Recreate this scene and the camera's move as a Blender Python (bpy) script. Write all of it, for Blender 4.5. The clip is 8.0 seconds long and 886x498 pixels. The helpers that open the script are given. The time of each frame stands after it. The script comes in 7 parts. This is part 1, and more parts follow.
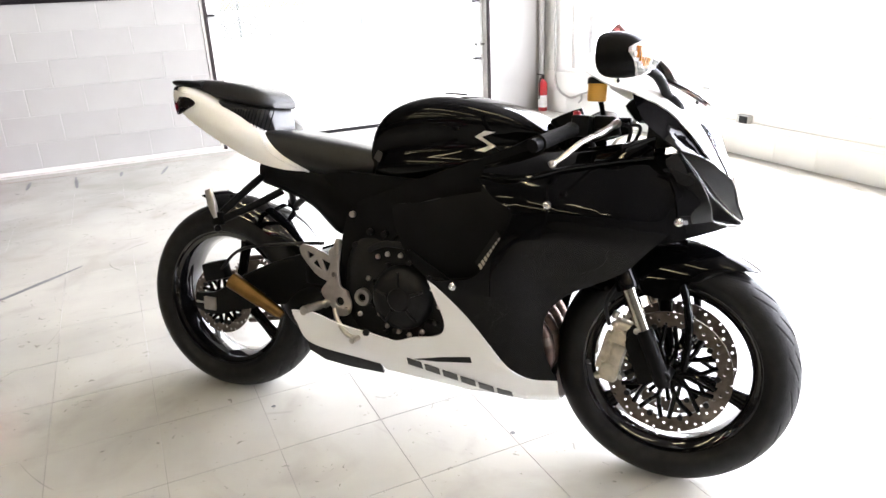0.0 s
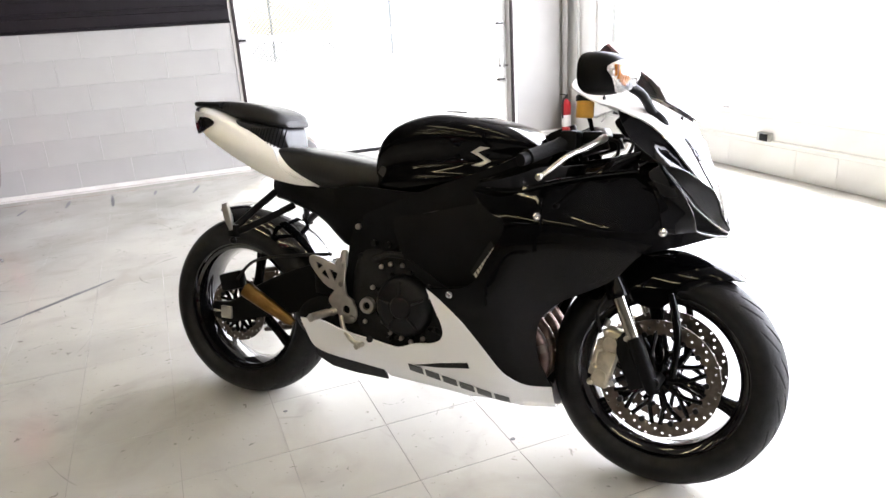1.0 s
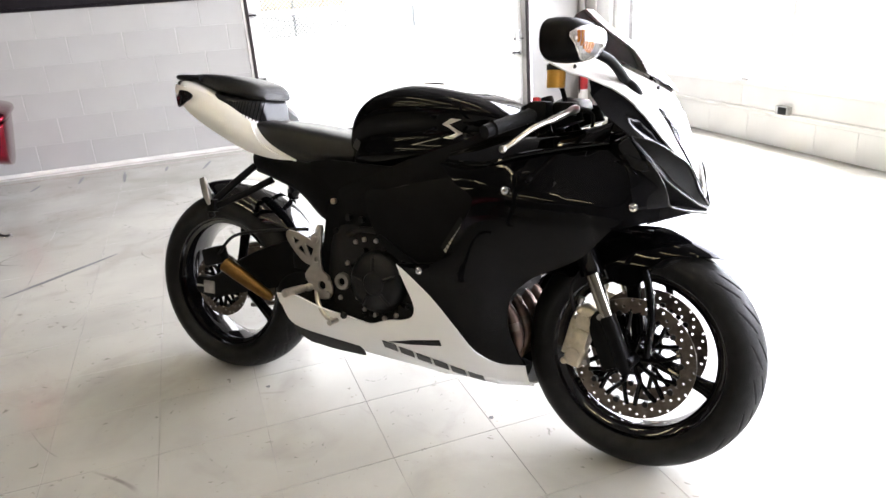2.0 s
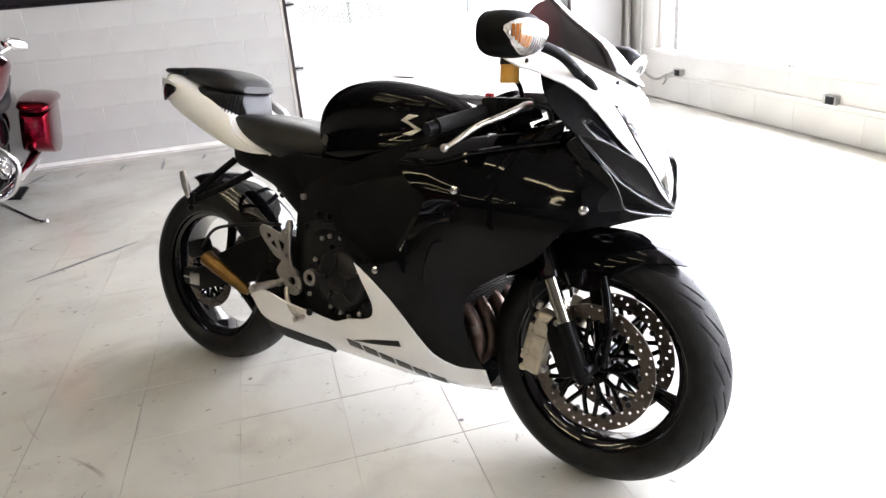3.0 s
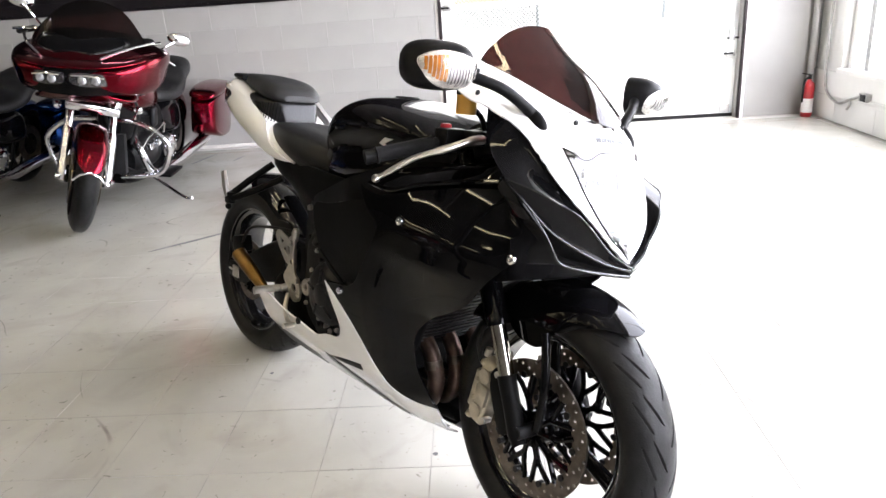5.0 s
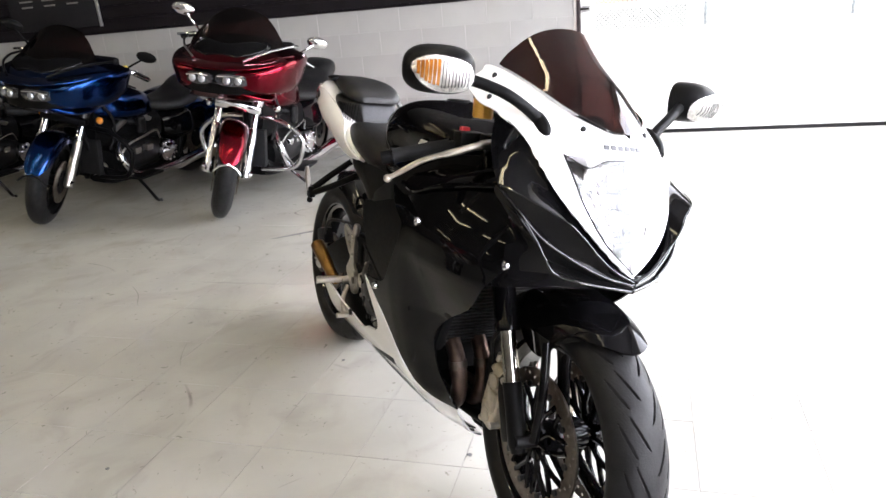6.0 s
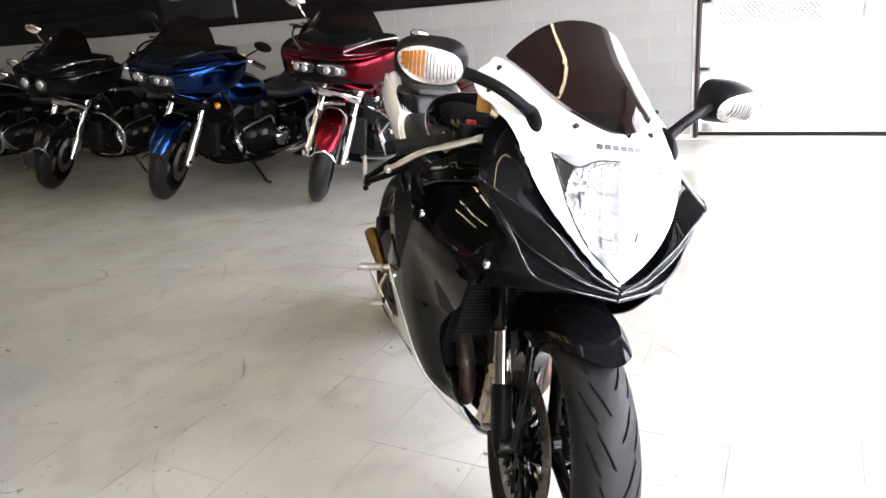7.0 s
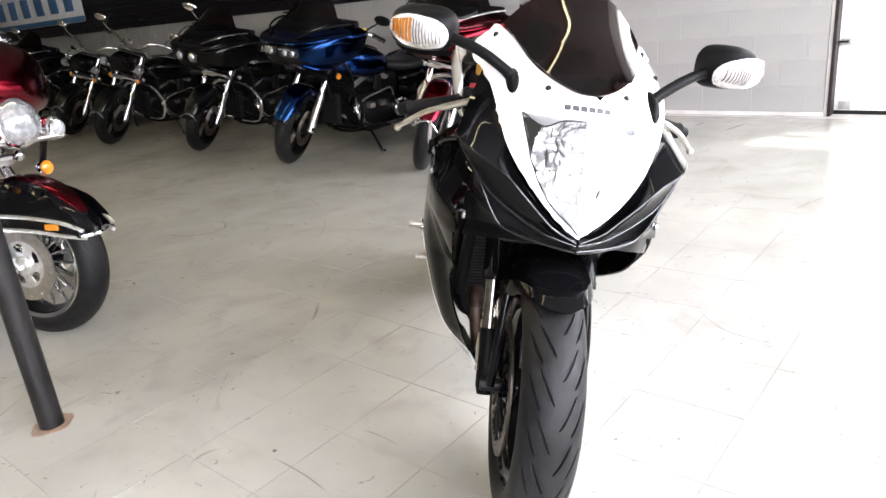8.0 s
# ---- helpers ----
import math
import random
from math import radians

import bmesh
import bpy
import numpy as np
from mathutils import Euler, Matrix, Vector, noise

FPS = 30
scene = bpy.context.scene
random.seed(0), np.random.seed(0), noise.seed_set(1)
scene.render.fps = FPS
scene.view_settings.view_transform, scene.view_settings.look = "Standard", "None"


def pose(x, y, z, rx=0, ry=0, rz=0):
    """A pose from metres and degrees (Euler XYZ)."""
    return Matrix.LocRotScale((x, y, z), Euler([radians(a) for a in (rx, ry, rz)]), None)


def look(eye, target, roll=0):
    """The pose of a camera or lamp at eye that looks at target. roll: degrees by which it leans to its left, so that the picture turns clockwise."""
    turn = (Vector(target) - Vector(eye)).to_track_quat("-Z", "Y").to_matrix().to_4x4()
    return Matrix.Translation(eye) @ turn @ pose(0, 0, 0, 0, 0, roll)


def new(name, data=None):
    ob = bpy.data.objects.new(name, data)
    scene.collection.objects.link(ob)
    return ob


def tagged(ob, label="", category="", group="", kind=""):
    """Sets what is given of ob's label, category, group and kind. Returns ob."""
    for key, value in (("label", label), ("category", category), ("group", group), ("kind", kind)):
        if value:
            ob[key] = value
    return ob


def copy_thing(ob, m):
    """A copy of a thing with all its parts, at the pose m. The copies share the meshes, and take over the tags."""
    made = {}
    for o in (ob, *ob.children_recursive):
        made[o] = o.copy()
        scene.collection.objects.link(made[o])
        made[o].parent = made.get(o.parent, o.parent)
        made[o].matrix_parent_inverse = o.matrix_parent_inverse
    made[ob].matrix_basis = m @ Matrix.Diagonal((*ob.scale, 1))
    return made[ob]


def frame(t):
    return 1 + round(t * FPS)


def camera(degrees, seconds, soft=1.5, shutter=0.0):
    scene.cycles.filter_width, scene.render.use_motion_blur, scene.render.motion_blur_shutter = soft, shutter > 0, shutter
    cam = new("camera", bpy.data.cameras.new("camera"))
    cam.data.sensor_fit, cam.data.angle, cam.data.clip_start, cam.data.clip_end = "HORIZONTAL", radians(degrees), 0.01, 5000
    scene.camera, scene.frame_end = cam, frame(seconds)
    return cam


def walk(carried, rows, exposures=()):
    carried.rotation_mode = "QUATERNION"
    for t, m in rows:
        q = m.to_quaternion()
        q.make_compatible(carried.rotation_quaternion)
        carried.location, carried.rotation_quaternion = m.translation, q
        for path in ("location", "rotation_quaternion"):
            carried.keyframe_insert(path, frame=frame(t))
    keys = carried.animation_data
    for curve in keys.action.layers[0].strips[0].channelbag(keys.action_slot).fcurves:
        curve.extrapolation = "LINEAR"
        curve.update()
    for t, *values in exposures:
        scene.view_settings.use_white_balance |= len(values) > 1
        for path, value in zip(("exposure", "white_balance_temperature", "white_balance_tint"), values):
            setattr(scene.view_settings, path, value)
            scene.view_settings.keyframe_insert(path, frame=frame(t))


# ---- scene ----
cam = camera(65.1, 8.0)
PATH = [
    (0, (-0.175, -0.013, 1.243), (0.597, 1.691, 0.534), -2.6),
    (0.5, (-0.157, -0.068, 1.256), (0.588, 1.665, 0.592), -3.2),
    (1, (-0.128, -0.134, 1.243), (0.567, 1.626, 0.594), -3.4),
    (1.5, (-0.069, -0.152, 1.227), (0.601, 1.607, 0.552), -3.4),
    (2.8, (0.235, -0.16, 1.207), (0.696, 1.645, 0.48), -5.1),
    (3, (0.297, -0.181, 1.209), (0.726, 1.632, 0.481), -5.0),
    (3.5, (0.456, -0.261, 1.217), (0.792, 1.57, 0.487), -4.3),
    (4, (0.574, -0.258, 1.214), (0.797, 1.596, 0.5), -3.8),
    (4.2, (0.634, -0.235, 1.213), (0.806, 1.628, 0.504), -3.8),
    (5.3, (0.963, -0.15, 1.219), (0.705, 1.716, 0.549), -4.4),
    (5.5, (1.05, -0.158, 1.218), (0.677, 1.696, 0.569), -4.8),
    (6, (1.169, -0.124, 1.201), (0.613, 1.683, 0.548), -5.1),
    (6.5, (1.286, -0.046, 1.186), (0.563, 1.703, 0.536), -5.3),
    (7, (1.421, -0.01, 1.174), (0.525, 1.659, 0.534), -5.0),
    (7.5, (1.63, -0.01, 1.164), (0.548, 1.547, 0.527), -5.2),
    (8, (1.77, 0.031, 1.136), (0.539, 1.46, 0.471), -5.9),
]
walk(cam, [(t, look(eye, target, roll)) for t, eye, target, roll in PATH], [(0.0, 1.85), (0.5, 1.70), (1.0, 1.58), (1.7, 1.52), (3.0, 1.51), (8.0, 1.5)])

# ---- daylight and lamps ----
world = bpy.data.worlds.new("daylight")
scene.world = world
world.use_nodes = True
wn = world.node_tree
sky = wn.nodes.new("ShaderNodeTexSky")
sky.sky_type = "NISHITA"
sky.sun_disc = False
sky.sun_elevation = radians(48)
sky.sun_rotation = radians(20)
wn.links.new(sky.outputs[0], wn.nodes["Background"].inputs[0])
wn.nodes["Background"].inputs[1].default_value = 0.15
sun_data = bpy.data.lights.new("sun", "SUN")
sun_data.energy, sun_data.angle, sun_data.color = 5.0, radians(0.5), (1.0, 0.95, 0.88)
sun = new("sun", sun_data)
sun.matrix_world = look((0, 0, 0), (-0.23, -0.63, -0.74))


def window_light(name, loc, target, sx, sy, watts, col):
    d = bpy.data.lights.new(name, "AREA")
    d.shape, d.size, d.size_y, d.energy, d.color = "RECTANGLE", sx, sy, watts, col
    ob = new(name, d)
    ob.matrix_world = look(loc, target)
    return ob


window_light("window_daylight", (3.98, 0.9, 1.75), (0, 0.9, 1.35), 9.4, 2.6, 332, (1.0, 0.985, 1.085))
window_light("door_daylight", (1.9, 6.22, 1.7), (1.9, 0, 1.4), 2.4, 1.5, 18, (1.0, 0.99, 0.97))


# ---- materials ----
def paint(name, col, rough=0.5, metal=0.0, coat=0.0, var=0.12, scale=6.0, bump=0.0, bscale=120.0, stain=None, spec=0.5):
    """A surface with variation at two scales, optional stain colour and fine relief."""
    m = bpy.data.materials.new(name)
    m.use_nodes = True
    nt = m.node_tree
    b = nt.nodes["Principled BSDF"]
    tc = nt.nodes.new("ShaderNodeTexCoord")
    n1 = nt.nodes.new("ShaderNodeTexNoise")
    n1.inputs["Scale"].default_value, n1.inputs["Detail"].default_value = scale, 8.0
    nt.links.new(tc.outputs["Object"], n1.inputs["Vector"])
    ramp = nt.nodes.new("ShaderNodeValToRGB")
    lo = [max(0.0, c * (1 - var)) for c in col[:3]] if stain is None else stain
    hi = [min(1.0, c * (1 + var)) for c in col[:3]]
    ramp.color_ramp.elements[0].color, ramp.color_ramp.elements[1].color = (*lo, 1), (*hi, 1)
    ramp.color_ramp.elements[0].position, ramp.color_ramp.elements[1].position = 0.3, 0.65
    nt.links.new(n1.outputs["Fac"], ramp.inputs["Fac"])
    nt.links.new(ramp.outputs["Color"], b.inputs["Base Color"])
    n2 = nt.nodes.new("ShaderNodeTexNoise")
    n2.inputs["Scale"].default_value, n2.inputs["Detail"].default_value = scale * 7, 4.0
    nt.links.new(tc.outputs["Object"], n2.inputs["Vector"])
    mr = nt.nodes.new("ShaderNodeMapRange")
    mr.inputs["To Min"].default_value, mr.inputs["To Max"].default_value = max(0.02, rough * 0.8), min(1.0, rough * 1.25)
    nt.links.new(n2.outputs["Fac"], mr.inputs["Value"])
    nt.links.new(mr.outputs["Result"], b.inputs["Roughness"])
    b.inputs["Metallic"].default_value = metal
    b.inputs["Coat Weight"].default_value = coat
    b.inputs["Coat Roughness"].default_value = 0.03
    b.inputs["Specular IOR Level"].default_value = spec
    if bump:
        n3 = nt.nodes.new("ShaderNodeTexNoise")
        n3.inputs["Scale"].default_value, n3.inputs["Detail"].default_value = bscale, 6.0
        nt.links.new(tc.outputs["Object"], n3.inputs["Vector"])
        bp = nt.nodes.new("ShaderNodeBump")
        bp.inputs["Strength"].default_value, bp.inputs["Distance"].default_value = bump, 0.004
        nt.links.new(n3.outputs["Fac"], bp.inputs["Height"])
        nt.links.new(bp.outputs["Normal"], b.inputs["Normal"])
    return m


def glassy(name, col, rough=0.02, ior=1.45):
    m = bpy.data.materials.new(name)
    m.use_nodes = True
    b = m.node_tree.nodes["Principled BSDF"]
    b.inputs["Base Color"].default_value = (*col, 1)
    b.inputs["Roughness"].default_value = rough
    b.inputs["Transmission Weight"].default_value = 1.0
    b.inputs["IOR"].default_value = ior
    return m


def glow(name, col, strength):
    m = bpy.data.materials.new(name)
    m.use_nodes = True
    b = m.node_tree.nodes["Principled BSDF"]
    b.inputs["Base Color"].default_value = (*col, 1)
    b.inputs["Emission Color"].default_value = (*col, 1)
    b.inputs["Emission Strength"].default_value = strength
    return m


GLOSS_BLACK = paint("gloss_black", (0.0022, 0.0022, 0.0025), 0.03, var=0.2, spec=0.15)
SATIN_BLACK = paint("satin_black", (0.0035, 0.0035, 0.0038), 0.42, var=0.3, scale=14, bump=0.04, spec=0.09)
PIANO_BLACK = paint("piano_black", (0.003, 0.003, 0.0034), 0.05, coat=0.5, var=0.2, spec=0.6)
RAD_FIN = paint("radiator_fin", (0.05, 0.05, 0.052), 0.4, metal=0.7, var=0.3, scale=40)
FRAME_SATIN = paint("frame_satin", (0.0045, 0.0045, 0.005), 0.36, var=0.25, scale=30, bump=0.06, spec=0.09)
MATTE_BLACK = paint("matte_black", (0.006, 0.006, 0.0064), 0.6, var=0.3, scale=18, bump=0.08, spec=0.25)
CARBON = paint("carbon_weave", (0.010, 0.010, 0.011), 0.32, var=0.5, scale=260, spec=0.3)
WHITE_PAINT = paint("pearl_white", (0.80, 0.80, 0.80), 0.22, coat=0.9, var=0.03, scale=4)
RUBBER = paint("tyre_rubber", (0.0075, 0.0075, 0.0078), 0.47, var=0.4, scale=30, bump=0.15, bscale=300, spec=0.21)
SEAT_VINYL = paint("seat_vinyl", (0.010, 0.010, 0.0105), 0.42, var=0.2, scale=20, bump=0.3, bscale=420, spec=0.34)
GRIP = paint("grip_rubber", (0.006, 0.006, 0.0063), 0.7, var=0.3, scale=60, bump=0.4, bscale=380, spec=0.15)
CHROME = paint("chrome", (0.75, 0.75, 0.77), 0.08, metal=1.0, var=0.06)
BRUSHED = paint("machined_aluminium", (0.52, 0.49, 0.45), 0.32, metal=1.0, var=0.12, scale=40)
STANCHION = paint("fork_stanchion", (0.46, 0.43, 0.37), 0.16, metal=1.0, var=0.15, scale=30)
STEEL = paint("worn_steel", (0.12, 0.10, 0.083), 0.38, metal=1.0, var=0.3, scale=45)
DARK_METAL = paint("dark_metal", (0.010, 0.010, 0.011), 0.38, metal=0.6, var=0.35, scale=25, bump=0.08)
GOLD_CAL = paint("champagne_caliper", (0.50, 0.45, 0.36), 0.4, metal=0.8, var=0.18, scale=40)
TITANIUM = paint("burnt_gold_titanium", (0.16, 0.092, 0.032), 0.36, metal=1.0, var=0.3, scale=22)
HEADER = paint("scorched_header", (0.11, 0.075, 0.062), 0.4, metal=0.9, var=0.4, scale=26)
AMBER = paint("amber_lens", (0.55, 0.19, 0.015), 0.15, coat=0.8, var=0.15, scale=60)
FLUID = paint("amber_fluid", (0.62, 0.33, 0.05), 0.3, var=0.15)
RED_PLASTIC = paint("red_switch", (0.65, 0.03, 0.04), 0.35, var=0.08)
DECAL_GREY = paint("grey_decal", (0.022, 0.022, 0.024), 0.4, var=0.1)
DECAL_SILVER = paint("silver_decal", (0.62, 0.60, 0.54), 0.35, metal=0.3, var=0.1)
LENS_DARK = paint("smoked_lens", (0.01, 0.008, 0.008), 0.08, coat=1.0, var=0.2)
REFLECT = paint("reflector_bowl", (0.78, 0.78, 0.79), 0.22, metal=0.85, var=0.25, scale=40, bump=0.35, bscale=60)
LENS_BOWL = paint("indicator_bowl", (0.74, 0.72, 0.68), 0.3, metal=0.4, var=0.3, scale=120, bump=0.5, bscale=220)
CLEAR = glassy("clear_lens", (1, 1, 1))


# ---- mesh tools ----
def finish(name, bm, material, parent=None, label="", sharp=38, smooth=True):
    bmesh.ops.recalc_face_normals(bm, faces=bm.faces)
    me = bpy.data.meshes.new(name)
    bm.to_mesh(me)
    bm.free()
    if smooth:
        me.shade_smooth()
        me.set_sharp_from_angle(angle=radians(sharp))
    me.materials.append(material)
    ob = new(name, me)
    if parent is not None:
        ob.parent = parent
    if label:
        tagged(ob, label)
    return ob


def part(name, bm, material, parent, label="", sharp=38):
    return finish(name, bm, material, parent, label, sharp)


def thing(name, label, category, group="", m=None):
    ob = new(name)
    ob.empty_display_size = 0.1
    if m is not None:
        ob.matrix_world = m
    return tagged(ob, label, category, group)


def catmull(pts, n=6, closed=False):
    pts = [Vector(p) for p in pts]
    k = len(pts)
    out = []
    for i in range(k if closed else k - 1):
        if closed:
            a, b, c, d = pts[i - 1], pts[i], pts[(i + 1) % k], pts[(i + 2) % k]
        else:
            a, b, c, d = pts[max(i - 1, 0)], pts[i], pts[i + 1], pts[min(i + 2, k - 1)]
        for j in range(n):
            t = j / n
            out.append(0.5 * ((2 * b) + (c - a) * t + (2 * a - 5 * b + 4 * c - d) * t * t + (3 * b - a - 3 * c + d) * t ** 3))
    if not closed:
        out.append(pts[-1])
    return out


def lerp(x, xs, ys):
    return float(np.interp(x, xs, ys))


def ease(x, xs, ys):
    """A smooth curve through (xs, ys), held flat outside."""
    if x <= xs[0]:
        return ys[0]
    if x >= xs[-1]:
        return ys[-1]
    k = max(i for i in range(len(xs)) if xs[i] <= x)
    h = xs[k + 1] - xs[k]
    def slope(i):
        a, b = max(i - 1, 0), min(i + 1, len(xs) - 1)
        return (ys[b] - ys[a]) / (xs[b] - xs[a])
    t = (x - xs[k]) / h
    return (2 * t ** 3 - 3 * t * t + 1) * ys[k] + (t ** 3 - 2 * t * t + t) * h * slope(k) + (3 * t * t - 2 * t ** 3) * ys[k + 1] + (t ** 3 - t * t) * h * slope(k + 1)


def chain(*curves, n=4):
    """One outline from several smooth curves that meet at corners."""
    out = []
    for c in curves:
        pts = [(p.x, p.y) for p in catmull([(a, b, 0) for a, b in c], n)] if len(c) > 2 else list(c)
        for p in pts:
            if not out or (abs(out[-1][0] - p[0]) + abs(out[-1][1] - p[1])) > 1e-5:
                out.append(p)
    if abs(out[0][0] - out[-1][0]) + abs(out[0][1] - out[-1][1]) < 1e-5:
        out.pop()
    return out


def skin(rows, closed=False, caps=False, bm=None):
    """A surface through rows of points; closed: each row is a ring."""
    bm = bm or bmesh.new()
    grid = [[bm.verts.new(p) for p in r] for r in rows]
    k = len(grid[0])
    for a, b in zip(grid, grid[1:]):
        for j in range(k if closed else k - 1):
            q = (a[j], a[(j + 1) % k], b[(j + 1) % k], b[j])
            if len(set(q)) == 4:
                bm.faces.new(q)
    if caps and closed:
        bm.faces.new(grid[0])
        bm.faces.new(grid[-1])
    return bm


def tube(pts, r, n=10, bm=None, caps=True):
    """A round bar along pts; r is one radius or one for each point."""
    pts = [Vector(p) for p in pts]
    rs = r if isinstance(r, (list, tuple)) else [r] * len(pts)
    rows, ref = [], None
    for i, p in enumerate(pts):
        d = (pts[min(i + 1, len(pts) - 1)] - pts[max(i - 1, 0)]).normalized()
        if ref is None:
            ref = d.orthogonal().normalized()
        ref = (ref - d * ref.dot(d)).normalized()
        s = d.cross(ref)
        rows.append([p + rs[i] * (math.cos(2 * math.pi * j / n) * ref + math.sin(2 * math.pi * j / n) * s) for j in range(n)])
    return skin(rows, True, caps, bm)


def lathe(prof, n=48, centre=(0, 0, 0), bm=None, ring=False):
    """Turns a profile of (radius, y) round the y axis; ring: the profile closes on itself."""
    rows = []
    for j in range(n + 1):
        a = 2 * math.pi * (j % n) / n
        rows.append([(centre[0] + r * math.cos(a), centre[1] + y, centre[2] + r * math.sin(a)) for r, y in prof])
    bm = skin(rows, ring, False, bm)
    bmesh.ops.remove_doubles(bm, verts=bm.verts, dist=1e-6)
    return bm


def block(sx, sy, sz, m=None, bevel=0.0, seg=2, bm=None):
    b = bmesh.new()
    bmesh.ops.create_cube(b, size=1.0)
    bmesh.ops.scale(b, vec=(sx, sy, sz), verts=b.verts)
    if bevel:
        bmesh.ops.bevel(b, geom=b.edges[:], offset=bevel, segments=seg, affect="EDGES", profile=0.6)
    if m is not None:
        bmesh.ops.transform(b, matrix=m, verts=b.verts)
    if bm is None:
        return b
    return join(bm, b)


def join(bm, other):
    me = bpy.data.meshes.new("tmp")
    other.to_mesh(me)
    other.free()
    bm.from_mesh(me)
    bpy.data.meshes.remove(me)
    return bm


def rod(p, q, r, n=14, bm=None):
    return tube([p, q], r, n, bm)


def ball(r, c=(0, 0, 0), sx=1, sy=1, sz=1, u=16, v=10, bm=None):
    b = bmesh.new()
    bmesh.ops.create_uvsphere(b, u_segments=u, v_segments=v, radius=r)
    bmesh.ops.transform(b, matrix=Matrix.Translation(c) @ Matrix.Diagonal((sx, sy, sz, 1)), verts=b.verts)
    return b if bm is None else join(bm, b)


def thicken(bm, thick):
    """Gives a sheet thickness, evenly along its smooth normals."""
    bmesh.ops.remove_doubles(bm, verts=bm.verts, dist=2e-5)
    bmesh.ops.recalc_face_normals(bm, faces=bm.faces)
    bm.normal_update()
    rim = [(e.verts[0], e.verts[1]) for e in bm.edges if e.is_boundary]
    faces = bm.faces[:]
    twin = {v: bm.verts.new(v.co - v.normal * thick) for v in bm.verts[:]}
    for f in faces:
        bm.faces.new([twin[v] for v in reversed(f.verts)])
    for a, b in rim:
        bm.faces.new((a, b, twin[b], twin[a]))
    return bm


def panel(outline, fn, thick=0.004, step=0.025, round_n=0):
    """A sheet cut to a flat outline (a, b), gridded, laid on the surface fn(a, b) and given thickness."""
    pts = catmull([(a, b, 0) for a, b in outline], round_n, True) if round_n else [Vector((a, b, 0)) for a, b in outline]
    bm = bmesh.new()
    f = bm.faces.new([bm.verts.new(p) for p in pts])
    bmesh.ops.triangulate(bm, faces=[f], ngon_method="EAR_CLIP")
    for ax in (0, 1):
        lo, hi = min(p[ax] for p in pts), max(p[ax] for p in pts)
        no = (1, 0, 0) if ax == 0 else (0, 1, 0)
        for k in range(math.floor(lo / step) + 1, math.ceil(hi / step)):
            co = (k * step, 0, 0) if ax == 0 else (0, k * step, 0)
            bmesh.ops.bisect_plane(bm, geom=bm.verts[:] + bm.edges[:] + bm.faces[:], plane_co=co, plane_no=no, dist=1e-5)
    for v in bm.verts:
        v.co = Vector(fn(v.co.x, v.co.y))
    return thicken(bm, thick)


def plate(outline, holes, thick, rim=0.0):
    """A flat plate in the x-z plane with holes through it, thick along y."""
    cu = bpy.data.curves.new("tmp", "CURVE")
    cu.dimensions, cu.fill_mode, cu.extrude, cu.bevel_depth, cu.bevel_resolution = "2D", "BOTH", thick / 2 - rim, rim, 0
    for loop in [outline, *holes]:
        sp = cu.splines.new("POLY")
        sp.points.add(len(loop) - 1)
        for p, (a, b) in zip(sp.points, loop):
            p.co = (a, b, 0, 1)
        sp.use_cyclic_u = True
    ob = new("tmp", cu)
    me = bpy.data.meshes.new_from_object(ob.evaluated_get(bpy.context.evaluated_depsgraph_get()))
    bpy.data.objects.remove(ob)
    bpy.data.curves.remove(cu)
    bm = bmesh.new()
    bm.from_mesh(me)
    bpy.data.meshes.remove(me)
    bmesh.ops.remove_doubles(bm, verts=bm.verts, dist=1e-5)
    bmesh.ops.transform(bm, matrix=Matrix(((1, 0, 0, 0), (0, 0, -1, 0), (0, 1, 0, 0), (0, 0, 0, 1))), verts=bm.verts)
    return bm


def circle(r, n=24, cx=0.0, cz=0.0):
    return [(cx + r * math.cos(2 * math.pi * k / n), cz + r * math.sin(2 * math.pi * k / n)) for k in range(n)]


def move(bm, m):
    bmesh.ops.transform(bm, matrix=m, verts=bm.verts)
    return bm


def hull(stations, prof, n=5, caps=True):
    """A body along x. stations: (x, z_top, z_bottom, half_width). prof: (side, height) from 0 at the bottom to 1 at the top, one side."""
    st = catmull([(s[0], s[1], s[2]) for s in stations], n)
    wd = catmull([(s[0], s[3], 0) for s in stations], n)
    pr = catmull([(a, b, 0) for a, b in prof], 4)
    rows = []
    for s, w in zip(st, wd):
        x, zt, zb, hw = s.x, s.y, s.z, max(w.y, 0.001)
        right = [(x, -hw * p.x, zb + (zt - zb) * p.y) for p in pr]
        left = [(x, hw * p.x, zb + (zt - zb) * p.y) for p in reversed(pr[:-1])]
        rows.append(right + left)
    bm = skin(rows, True, caps)
    return bm


# ---- the showroom ----
NORTH, EAST, WEST, SOUTH, HIGH = 6.2, 3.871, -17.0, -5.2, 3.6
WALL_PAINT = paint("block_wall_paint", (0.30, 0.294, 0.281), 0.6, var=0.07, scale=2.2, bump=0.25, bscale=160)
# joints paler than the blocks: light caught by the mortar, put into colour
JOINT = paint("wall_joint", (0.36, 0.352, 0.335), 0.75, var=0.08, scale=8)
EAST_PAINT = paint("white_wall_paint", (0.74, 0.735, 0.72), 0.6, var=0.06, scale=2.5, bump=0.2, bscale=160)
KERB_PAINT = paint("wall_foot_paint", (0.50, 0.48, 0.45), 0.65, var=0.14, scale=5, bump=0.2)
SLAT_BLACK = paint("slatboard_black", (0.007, 0.0055, 0.007), 0.4, var=0.25, scale=6, spec=0.2)
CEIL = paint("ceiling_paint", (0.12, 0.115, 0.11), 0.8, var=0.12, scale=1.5)
